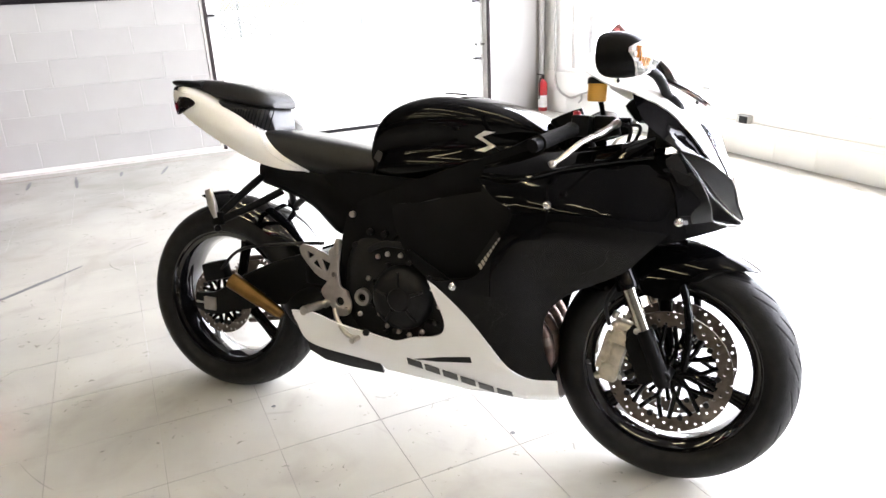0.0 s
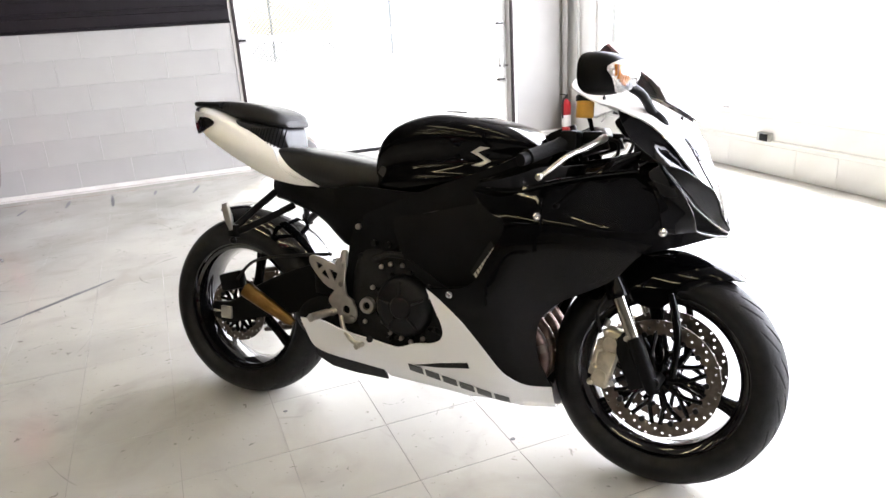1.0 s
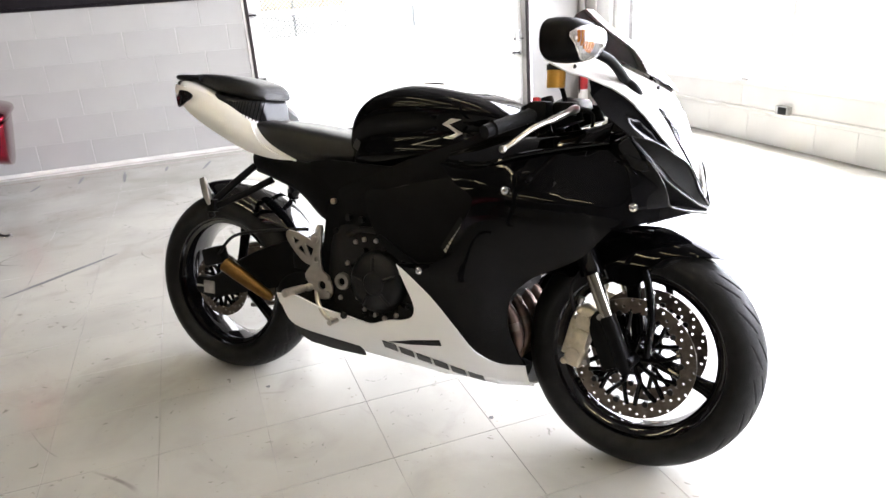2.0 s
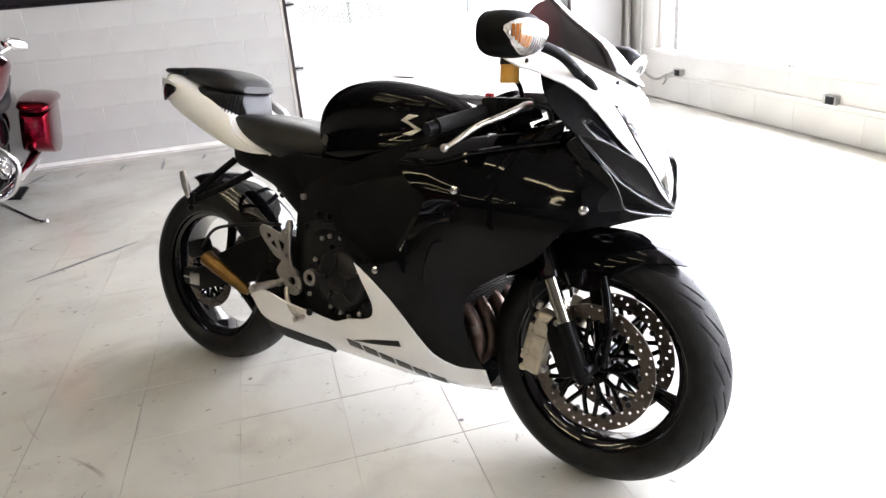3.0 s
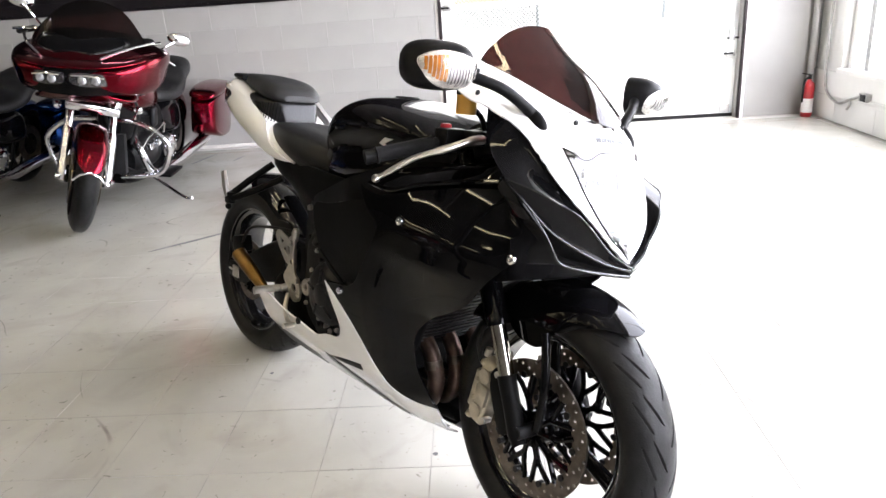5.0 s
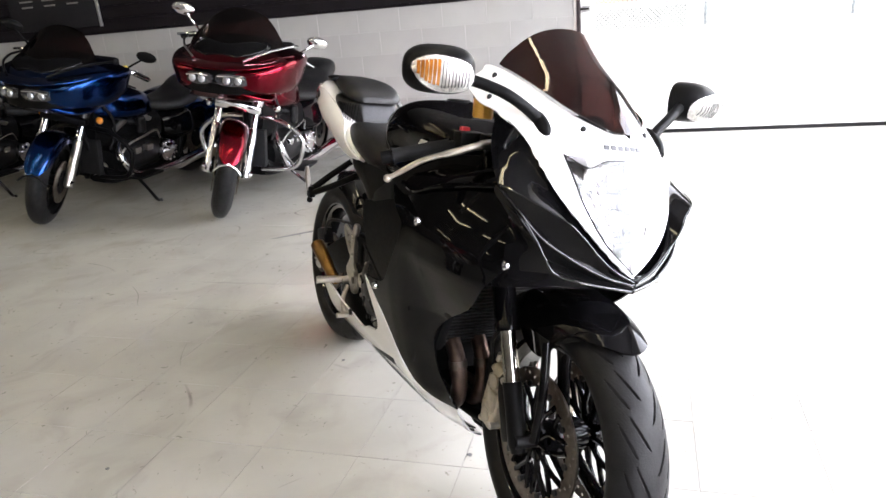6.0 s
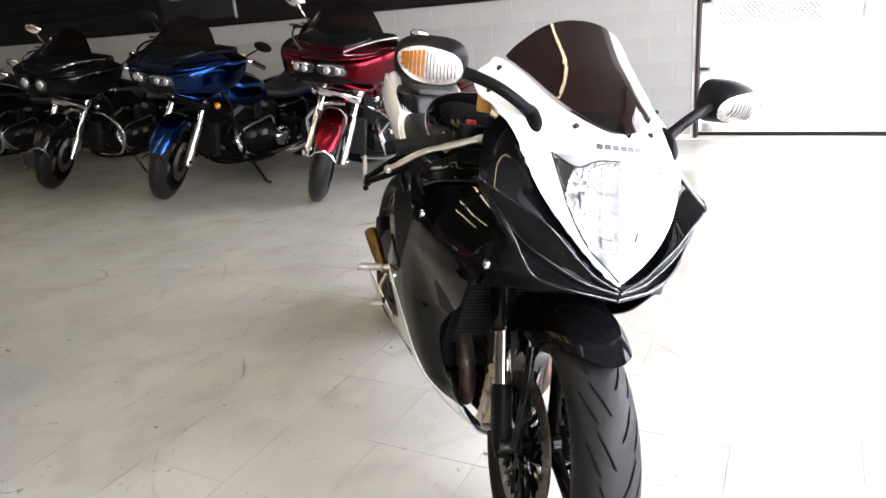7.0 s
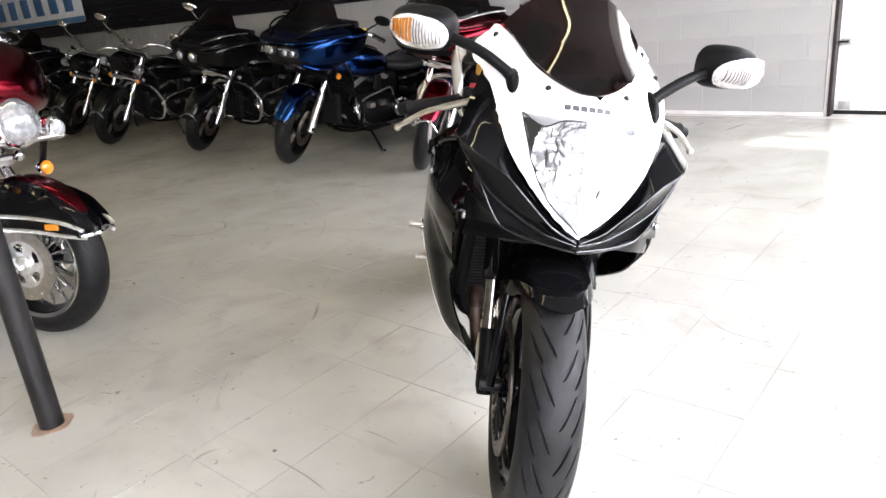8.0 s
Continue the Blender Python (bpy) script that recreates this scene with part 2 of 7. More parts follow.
DIM_WALL = paint("dim_wall", (0.13, 0.125, 0.117), 0.7, var=0.1, scale=1.5)
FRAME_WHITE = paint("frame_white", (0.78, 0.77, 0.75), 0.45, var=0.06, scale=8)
GALV = paint("galvanised_steel", (0.45, 0.45, 0.44), 0.45, metal=0.8, var=0.2, scale=30)


def floor_material():
    m = paint("worn_floor_tile", (0.410, 0.400, 0.362), 0.15, var=0.13, scale=1.6, bump=0.05, bscale=60)
    nt = m.node_tree
    b = nt.nodes["Principled BSDF"]
    ramp = [n for n in nt.nodes if n.type == "VALTORGB"][0]
    tc = [n for n in nt.nodes if n.type == "TEX_COORD"][0]
    geo = nt.nodes.new("ShaderNodeNewGeometry")
    for n in nt.nodes:
        if n.type == "TEX_NOISE":
            nt.links.new(geo.outputs["Position"], n.inputs["Vector"])
    oi = nt.nodes.new("ShaderNodeObjectInfo")
    tone = nt.nodes.new("ShaderNodeMapRange")
    tone.inputs["To Min"].default_value, tone.inputs["To Max"].default_value = 0.98, 1.02
    nt.links.new(oi.outputs["Random"], tone.inputs["Value"])
    mul = nt.nodes.new("ShaderNodeVectorMath")
    mul.operation = "SCALE"
    nt.links.new(ramp.outputs["Color"], mul.inputs[0])
    nt.links.new(tone.outputs["Result"], mul.inputs["Scale"])
    # dark scuffs and drips
    sc = nt.nodes.new("ShaderNodeTexNoise")
    sc.inputs["Scale"].default_value, sc.inputs["Detail"].default_value, sc.inputs["Distortion"].default_value = 2.6, 10.0, 1.6
    nt.links.new(geo.outputs["Position"], sc.inputs["Vector"])
    sr = nt.nodes.new("ShaderNodeValToRGB")
    sr.color_ramp.elements[0].position, sr.color_ramp.elements[1].position = 0.52, 0.80
    sr.color_ramp.elements[0].color, sr.color_ramp.elements[1].color = (0, 0, 0, 1), (0.50, 0.50, 0.50, 1)
    nt.links.new(sc.outputs["Fac"], sr.inputs["Fac"])
    mix = nt.nodes.new("ShaderNodeMix")
    mix.data_type = "RGBA"
    nt.links.new(sr.outputs["Color"], mix.inputs["Factor"])
    nt.links.new(mul.outputs["Vector"], mix.inputs["A"])
    mix.inputs["B"].default_value = (0.25, 0.235, 0.20, 1)
    # thin scratches: narrow contour lines of a stretched noise, where a broad noise allows them
    ln = nt.nodes.new("ShaderNodeTexNoise")
    ln.inputs["Scale"].default_value, ln.inputs["Detail"].default_value, ln.inputs["Distortion"].default_value = 0.9, 1.0, 0.6
    nt.links.new(geo.outputs["Position"], ln.inputs["Vector"])
    sub = nt.nodes.new("ShaderNodeMath")
    sub.operation = "SUBTRACT"
    sub.inputs[1].default_value = 0.5
    nt.links.new(ln.outputs["Fac"], sub.inputs[0])
    ab = nt.nodes.new("ShaderNodeMath")
    ab.operation = "ABSOLUTE"
    nt.links.new(sub.outputs[0], ab.inputs[0])
    thin = nt.nodes.new("ShaderNodeMapRange")
    thin.inputs["From Min"].default_value, thin.inputs["From Max"].default_value = 0.0006, 0.0022
    thin.inputs["To Min"].default_value, thin.inputs["To Max"].default_value = 1.0, 0.0
    nt.links.new(ab.outputs[0], thin.inputs["Value"])
    gate = nt.nodes.new("ShaderNodeTexNoise")
    gate.inputs["Scale"].default_value, gate.inputs["Detail"].default_value = 3.4, 3.0
    nt.links.new(geo.outputs["Position"], gate.inputs["Vector"])
    gr = nt.nodes.new("ShaderNodeMapRange")
    gr.inputs["From Min"].default_value, gr.inputs["From Max"].default_value, gr.inputs["To Max"].default_value = 0.52, 0.64, 0.6
    nt.links.new(gate.outputs["Fac"], gr.inputs["Value"])
    both = nt.nodes.new("ShaderNodeMath")
    both.operation = "MULTIPLY"
    nt.links.new(thin.outputs["Result"], both.inputs[0])
    nt.links.new(gr.outputs["Result"], both.inputs[1])
    mix2 = nt.nodes.new("ShaderNodeMix")
    mix2.data_type = "RGBA"
    nt.links.new(both.outputs[0], mix2.inputs["Factor"])
    nt.links.new(mix.outputs["Result"], mix2.inputs["A"])
    mix2.inputs["B"].default_value = (0.13, 0.12, 0.11, 1)
    # small dark specks and dashes
    fl = nt.nodes.new("ShaderNodeTexNoise")
    fl.inputs["Scale"].default_value, fl.inputs["Detail"].default_value, fl.inputs["Distortion"].default_value = 17.0, 3.0, 2.2
    nt.links.new(geo.outputs["Position"], fl.inputs["Vector"])
    fr = nt.nodes.new("ShaderNodeMapRange")
    fr.inputs["From Min"].default_value, fr.inputs["From Max"].default_value, fr.inputs["To Max"].default_value = 0.675, 0.73, 0.7
    nt.links.new(fl.outputs["Fac"], fr.inputs["Value"])
    mix3 = nt.nodes.new("ShaderNodeMix")
    mix3.data_type = "RGBA"
    nt.links.new(fr.outputs["Result"], mix3.inputs["Factor"])
    nt.links.new(mix2.outputs["Result"], mix3.inputs["A"])
    mix3.inputs["B"].default_value = (0.16, 0.15, 0.13, 1)
    nt.links.new(mix3.outputs["Result"], b.inputs["Base Color"])
    return m


FLOOR = floor_material()
GROUT = paint("floor_joint_dirt", (0.40, 0.39, 0.365), 0.6, var=0.05, scale=2.6, stain=(0.13, 0.12, 0.105))


def structure(name, bm, material, label="", category=""):
    return tagged(finish(name, bm, material, None, label, 30, False), label, category, "", "structure")


def slab(x0, x1, y0, y1, z0, z1):
    return block(x1 - x0, y1 - y0, z1 - z0, Matrix.Translation(((x0 + x1) / 2, (y0 + y1) / 2, (z0 + z1) / 2)))


floor = structure("floor", slab(WEST, EAST + 0.3, SOUTH, NORTH + 0.3, -0.2, -0.0015), GROUT, "worn off-white tiled showroom floor", "floor")
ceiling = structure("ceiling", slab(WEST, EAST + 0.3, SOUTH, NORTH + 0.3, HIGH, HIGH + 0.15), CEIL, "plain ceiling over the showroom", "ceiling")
# closing walls, added; their dark paint keeps reflections and bounce light dim
structure("wall_west", slab(WEST - 0.2, WEST, SOUTH, NORTH, 0, HIGH), DIM_WALL, "added wall closing the showroom, kept dark to dim reflections", "wall")
structure("wall_south", slab(WEST, EAST, SOUTH - 0.2, SOUTH, 0, HIGH), DIM_WALL, "added wall closing the showroom, kept dark to dim reflections", "wall")
DOOR0, DOOR1, DOORTOP = 0.62, 3.215, 2.75
wn_bm = slab(WEST, DOOR0, NORTH + 0.012, NORTH + 0.25, 0, HIGH)
slab_r = slab(DOOR1, EAST + 0.25, NORTH + 0.012, NORTH + 0.25, 0, HIGH)
join(wn_bm, slab_r)
join(wn_bm, slab(DOOR0, DOOR1, NORTH + 0.012, NORTH + 0.25, DOORTOP, HIGH))
wall_north = structure("wall_north", wn_bm, JOINT, "painted concrete block wall", "wall")
# east wall with a long run of shop windows over a low block wall
SILL, HEAD = 0.43, 3.05
ew = slab(EAST + 0.012, EAST + 0.25, SOUTH, NORTH, 0, SILL)
join(ew, slab(EAST - 0.0055, EAST + 0.011, SOUTH, NORTH, 0, SILL - 0.03))
join(ew, slab(EAST + 0.012, EAST + 0.25, SOUTH, NORTH, HEAD, HIGH))
join(ew, slab(EAST + 0.012, EAST + 0.25, 5.78, NORTH, SILL, HEAD))
join(ew, slab(EAST + 0.012, EAST + 0.25, SOUTH, -3.9, SILL, HEAD))
wall_east = structure("wall_east", ew, EAST_PAINT, "white painted low block wall under shop windows", "wall")
structure("ground", slab(EAST + 0.3, 60, -60, 80, -0.25, -0.12), paint("pale_concrete", (0.5, 0.49, 0.47), 0.8, var=0.1, scale=0.6), "pale concrete yard outside", "ground")
structure("ground", slab(-60, EAST + 0.3, NORTH + 0.3, 80, -0.25, -0.12), paint("pale_yard", (0.5, 0.49, 0.47), 0.8, var=0.1, scale=0.6), "pale concrete yard outside", "ground")
DOOR_SKIN = bpy.data.materials.new("translucent_door_panel")
DOOR_SKIN.use_nodes = True
_nt = DOOR_SKIN.node_tree
_b = _nt.nodes["Principled BSDF"]
_b.inputs["Base Color"].default_value, _b.inputs["Roughness"].default_value = (0.82, 0.82, 0.81, 1), 0.5
_tr = _nt.nodes.new("ShaderNodeBsdfTranslucent")
_tr.inputs[0].default_value = (0.85, 0.85, 0.84, 1)
_mx = _nt.nodes.new("ShaderNodeMixShader")
_mx.inputs[0].default_value = 0.5
_nt.links.new(_b.outputs[0], _mx.inputs[1])
_nt.links.new(_tr.outputs[0], _mx.inputs[2])
_nt.links.new(_mx.outputs[0], _nt.nodes["Material Output"].inputs[0])
PANE = glassy("window_glass", (0.97, 0.98, 0.98), 0.0, 1.1)
DARK_STEEL = paint("rusty_track_steel", (0.016, 0.009, 0.010), 0.6, metal=0.2, var=0.4, scale=20, bump=0.15)

# sectional garage door
door = tagged(new("door_1"), "white translucent sectional garage door, closed", "garage door", "", "structure")
DY = NORTH + 0.10
SEC = 0.535
for k in range(5):
    z0, z1 = 0.03 + k * SEC, 0.03 + (k + 1) * SEC - 0.006
    sec = tagged(new("door_section"))
    sec.parent = door
    if k == 1:
        # glazed section: three panes in frames
        part("section_rail", slab(DOOR0, DOOR1, DY, DY + 0.045, z0, z0 + 0.32), DOOR_SKIN, sec)
        part("section_rail", slab(DOOR0, DOOR1, DY, DY + 0.045, z1 - 0.02, z1), DOOR_SKIN, sec)
        for x0, x1 in ((DOOR0, 0.74), (1.50, 1.60), (2.36, 2.46), (3.10, DOOR1)):
            part("section_stile", slab(x0, x1, DY, DY + 0.045, z0 + 0.32, z1 - 0.02), DOOR_SKIN, sec)
    elif k == 2:
        part("section_rail", slab(DOOR0, DOOR1, DY, DY + 0.045, z1 - 0.09, z1), DOOR_SKIN, sec)
        part("section_rail", slab(DOOR0, DOOR1, DY, DY + 0.045, z0, z0 + 0.02), DOOR_SKIN, sec)
        for x0, x1 in ((DOOR0, 0.74), (1.50, 1.60), (2.36, 2.46), (3.10, DOOR1)):
            part("section_stile", slab(x0, x1, DY, DY + 0.045, z0 + 0.02, z1 - 0.09), DOOR_SKIN, sec)
    else:
        part("panel", slab(DOOR0, DOOR1, DY, DY + 0.045, z0, z1), DOOR_SKIN, sec)
        part("rib", slab(DOOR0, DOOR1, DY - 0.012, DY - 0.002, z1 - 0.05, z1 - 0.012), DOOR_SKIN, sec)
    for x in (DOOR0 + 0.055, DOOR1 - 0.06):
        part("hinge", block(0.075, 0.02, 0.05, Matrix.Translation((x, DY - 0.025, z1)), 0.006), GALV, sec, "galvanised roller hinge")
        part("roller", rod((x - 0.06, DY - 0.03, z1), (x + 0.02, DY - 0.03, z1), 0.010, 10), DARK_METAL, sec)
part("bottom_seal", slab(DOOR0, DOOR1, DY - 0.01, DY + 0.05, 0.0, 0.028), MATTE_BLACK, door, "black rubber bottom seal")
part("bottom_bracket", block(0.09, 0.02, 0.07, Matrix.Translation((DOOR0 + 0.08, DY - 0.022, 0.075)), 0.004), GALV, door)
part("bottom_bracket", block(0.09, 0.02, 0.07, Matrix.Translation((DOOR1 - 0.08, DY - 0.022, 0.075)), 0.004), GALV, door)
for x, nm in ((DOOR0, -1), (DOOR1, 1)):
    part("track", slab(x - 0.02 if nm < 0 else x + 0.004, x + 0.004 if nm < 0 else x + 0.022, NORTH - 0.03, DY - 0.005, 0.0, DOORTOP), DARK_STEEL, door, "dark door track")
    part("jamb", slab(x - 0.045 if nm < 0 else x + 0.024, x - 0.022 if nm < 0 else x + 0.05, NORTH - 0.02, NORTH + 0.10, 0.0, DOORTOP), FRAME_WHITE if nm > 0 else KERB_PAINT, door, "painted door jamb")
part("latch", block(0.05, 0.03, 0.10, Matrix.Translation((DOOR1 - 0.06, DY - 0.03, 0.72)), 0.006), GALV, door)
part("latch_bar", rod((DOOR1 - 0.10, DY - 0.035, 0.69), (DOOR1 + 0.01, DY - 0.035, 0.69), 0.008, 8), DARK_METAL, door)

# stand-in for the fence outside: wire mesh put just behind one door pane
MESH_WIRE = paint("mesh_wire", (0.22, 0.23, 0.21), 0.6, metal=0.3, var=0.3, scale=40)
for x0, x1 in ((0.74, 1.50),):
    wire = bmesh.new()
    z0, z1 = 0.885, 1.54
    span = x1 - x0
    for k in range(int((span + z1 - z0) / 0.036)):
        c = -(z1 - z0) + 0.036 * k
        for sgn in (1, -1):
            lo, hi = max(0.0, c), min(span, c + z1 - z0)
            if hi - lo > 0.03:
                a, b = (lo, z0 + lo - c), (hi, z0 + hi - c)
                if sgn < 0:
                    a, b = (span - a[0], a[1]), (span - b[0], b[1])
                tube([(x0 + a[0], DY + 0.06 + 0.004 * sgn, a[1]), (x0 + b[0], DY + 0.06 + 0.004 * sgn, b[1])], 0.0036, 5, wire)
    part("wire_mesh", wire, MESH_WIRE, door, "grey diamond wire mesh just outside the pane, standing in for the fence")

# mesh fence and shrubs far outside the door windows
fence = thing("mesh_fence", "galvanised chain-link fence out in the yard", "fence", "", pose(0.4, 14.0, -0.12))
for k in range(4):
    part("post", rod((-3 + 2.4 * k, 0, 0), (-3 + 2.4 * k, 0, 2.4), 0.03, 10), GALV, fence)
wire = bmesh.new()
for k in range(56):
    for sgn in (-1, 1):
        x = -2.2 + 0.075 * k
        tube([(x, 0.01 * sgn, 0.6), (x + sgn * 1.6, 0.01 * sgn, 2.4)], 0.006, 4, wire)
part("chain_link", wire, GALV, fence)

# long window: frame bars, panes and sill
win = tagged(new("window_1"), "long bright shop window in white frames", "window", "", "structure")
part("window_sill", slab(EAST - 0.03, EAST + 0.20, -3.9, 5.78, SILL - 0.028, SILL + 0.004), FRAME_WHITE, win)
MULL = [5.745, 5.50, 3.62, 1.75, -0.12, -2.0, -3.86]
for y in MULL:
    part("window_frame", slab(EAST + 0.06, EAST + 0.14, y - 0.03, y + 0.03, SILL + 0.006, HEAD), FRAME_WHITE if y != 5.50 else GALV, win)
part("window_frame", slab(EAST + 0.06, EAST + 0.14, -3.9, 5.78, HEAD - 0.06, HEAD - 0.002), FRAME_WHITE, win)
for a, b in zip(MULL, MULL[1:]):
    p = part("pane", slab(EAST + 0.098, EAST + 0.103, b + 0.031, a - 0.031, SILL + 0.008, HEAD - 0.062), PANE, win)
    p.visible_shadow = False
# conduit with boxes on the low wall
cond = thing("conduit", "white electrical conduit with outlet boxes on the low wall", "conduit", "", pose(EAST, 0, 0))
part("pipe", rod((-0.012, -3.5, 0.235), (-0.012, 5.33, 0.235), 0.011, 10), FRAME_WHITE, cond)
for y in (5.30, 3.56, 1.7, -0.2):
    part("outlet_box", block(0.05, 0.11, 0.06, Matrix.Translation((-0.025, y, 0.265)), 0.006), GALV, cond, "grey metal outlet box")
    part("cover", block(0.006, 0.07, 0.05, Matrix.Translation((-0.053, y - 0.01, 0.265)), 0.002), DARK_METAL, cond)
part("clamp", block(0.03, 0.08, 0.025, Matrix.Translation((-0.012, 3.95, 0.442)), 0.006), GALV, cond)
cable = thing("cable", "grey cable hanging down the corner of the wall", "cable", "", pose(EAST, 5.93, 0))
part("cord", tube(catmull([(-0.012, 0.06, 3.2), (-0.015, 0.05, 1.5), (-0.02, 0.04, 0.8), (-0.02, 0.03, 0.35), (-0.025, -0.05, 0.22), (-0.03, -0.25, 0.17), (-0.03, -0.42, 0.22), (-0.03, -0.58, 0.27)], 8), 0.011, 8), GALV, cable)
part("end", tube(catmull([(-0.03, -0.42, 0.22), (-0.035, -0.44, 0.18), (-0.035, -0.40, 0.14)], 5), 0.009, 8), GALV, cable)
post_pipe = thing("corner_pipe", "pale painted vertical pipe beside the corner", "pipe", "", pose(EAST - 0.06, NORTH - 0.05, 0))
part("pipe", rod((0, 0, 0), (0, 0, HIGH), 0.03, 14), WALL_PAINT, post_pipe)

# fire extinguisher by the corner
EXT_RED = paint("extinguisher_red", (0.40, 0.012, 0.018), 0.3, coat=0.4, var=0.08)
ext = thing("fire_extinguisher", "red fire extinguisher with a pale label, standing in the corner", "fire extinguisher", "", pose(3.77, 6.06, 0) @ Matrix.Diagonal((0.8, 0.8, 0.8, 1)))
part("cylinder", move(lathe([(0.0, 0.0), (0.052, 0.0), (0.058, 0.008), (0.058, 0.33), (0.050, 0.36), (0.022, 0.385), (0.018, 0.40), (0.0, 0.40)], 24), pose(0, 0, 0, 90, 0, 0)), EXT_RED, ext)
part("label", move(lathe([(0.0592, 0.05), (0.0592, 0.20)], 24), pose(0, 0, 0, 90, 0, 0)), FRAME_WHITE, ext, "pale paper label")
part("valve", block(0.03, 0.03, 0.05, Matrix.Translation((0, 0, 0.425)), 0.005), DARK_METAL, ext)
part("handle", block(0.11, 0.018, 0.012, Matrix.Translation((-0.03, 0, 0.455)) @ Matrix.Rotation(radians(12), 4, "Y"), 0.003), MATTE_BLACK, ext)
part("hose", tube(catmull([(0.01, -0.01, 0.42), (-0.06, -0.03, 0.40), (-0.07, -0.03, 0.28), (-0.066, -0.02, 0.16)], 6), 0.009, 8), MATTE_BLACK, ext)

# black slatboard above the block wall
slats = tagged(new("wall_cladding"), "black ribbed slatboard above the block wall", "cladding", "", "structure")
part("backing", slab(WEST, 0.575, NORTH - 0.004, NORTH + 0.010, 1.26, HIGH), SLAT_BLACK, slats)
for k in range(19):
    part("slat", block(0.575 - WEST, 0.022, 0.088, Matrix.Translation(((0.575 + WEST) / 2, NORTH - 0.016, 1.312 + k * 0.12)), 0.006, 1), SLAT_BLACK, slats)
part("bottom_trim", slab(WEST, 0.578, NORTH - 0.034, NORTH - 0.005, 1.246, 1.264), SLAT_BLACK, slats)

# strip lamps on the ceiling
TUBE = glow("lamp_tube", (1.0, 0.87, 0.59), 8.5)
lamp = thing("ceiling_lamp", "twin-tube fluorescent strip lamp on the ceiling", "lamp", "ceiling strip lamps", pose(0.75, 1.35, HIGH, 0, 0, 90))
part("tray", block(2.4, 0.10, 0.05, Matrix.Translation((0, 0, -0.028)), 0.01), FRAME_WHITE, lamp)
for y in (-0.024, 0.024):
    part("tube", rod((-1.17, y, -0.075), (1.17, y, -0.075), 0.016, 10), TUBE, lamp, "glowing tube")
for x, y in ((0.75, -2.0), (-1.75, 1.35), (-1.75, -2.0), (-4.25, 1.35), (-4.25, -2.0), (-6.75, 1.35), (-6.75, -2.0), (-9.25, 1.35)):
    copy_thing(lamp, pose(x, y, HIGH, 0, 0, 90))

# blocks of the north wall: near stretch as single pieces, the rest in one
B_L, B_H, G = 0.4064, 0.2032, 0.006


def block_mesh(w, h, d, name, material):
    me = bpy.data.meshes.new(name)
    b = block(w, d, h, None, 0.0018, 1)
    b.to_mesh(me)
    b.free()
    me.materials.append(material)
    return me


def lay_blocks(parent, x0, x1, z0, courses, lift, phase, limit_left, wall_y, material, near):
    cache = {}
    far = bmesh.new()
    for c in range(courses):
        h = B_H if c or not lift else lift
        zc = z0 + (0 if c == 0 else (lift or B_H) + (c - 1) * B_H)
        x = phase - (B_L / 2 if c % 2 else 0)
        while x < x1:
            a, b = max(x, x0), min(x + B_L, x1)
            if b - a > 0.03:
                w, hh = round(b - a - G, 4), round(h - 0.0004, 4)
                cx, cz = (a + b) / 2, zc + h / 2
                if cx > near:
                    key = (w, hh)
                    if key not in cache:
                        cache[key] = block_mesh(w, hh, 0.03, "block", material)
                    ob = new("block", cache[key])
                    ob.parent = parent
                    ob.location = (cx, wall_y + 0.0125 - 0.015 + random.uniform(0, 0.0012), cz)
                else:
                    block(w, 0.03, hh, Matrix.Translation((cx, wall_y - 0.0025, cz)), bm=far)
            x += B_L
    return far


far = lay_blocks(wall_north, -10.0, DOOR0 - 0.05, 0.03, 6, 0.0, -0.383 - 24 * B_L, 0, NORTH, WALL_PAINT, -6.0)
if len(far.verts):
    tagged(part("far_blocks", far, WALL_PAINT, wall_north), kind="stuff")
else:
    far.free()
part("plain_pier", slab(DOOR1 + 0.052, EAST, NORTH, NORTH + 0.011, 0.0, HIGH), WALL_PAINT, wall_north)
part("mortar", slab(-10.0, DOOR0 - 0.05, NORTH - 0.0142, NORTH + 0.011, 0.0, 1.245), JOINT, wall_north, "painted mortar, almost flush with the blocks")
part("wall_foot", block(DOOR0 - 0.05 + 10, 0.012, 0.03, Matrix.Translation(((DOOR0 - 0.05 - 10) / 2, NORTH - 0.016, 0.0148)), 0.003), KERB_PAINT, wall_north, "pale painted foot of the wall")
# low blocks of the east wall
cache = {}
for c in range(2):
    y = 6.18
    k = 0
    while y > -5.0:
        L = (B_L * (1.0, 1.5, 0.8, 1.3)[k % 4]) if c == 0 else 2.2
        h = 0.198 if c == 0 else 0.19
        key = (round(L - (0.006 if c == 0 else 0.001), 4), h)
        if key not in cache:
            cache[key] = block_mesh(0.026, h, key[0], "block", EAST_PAINT)
        ob = new("block", cache[key])
        ob.parent = wall_east
        ob.location = (EAST + 0.004 + random.uniform(0, 0.001), y - L / 2, 0.002 + (c + 0.5) * 0.2)
        y -= L
        k += 1

# floor tiles: each its own piece where the camera passes, joined further off
T, TG = 0.311, 0.0013
X0, Y0 = 0.068, 1.735


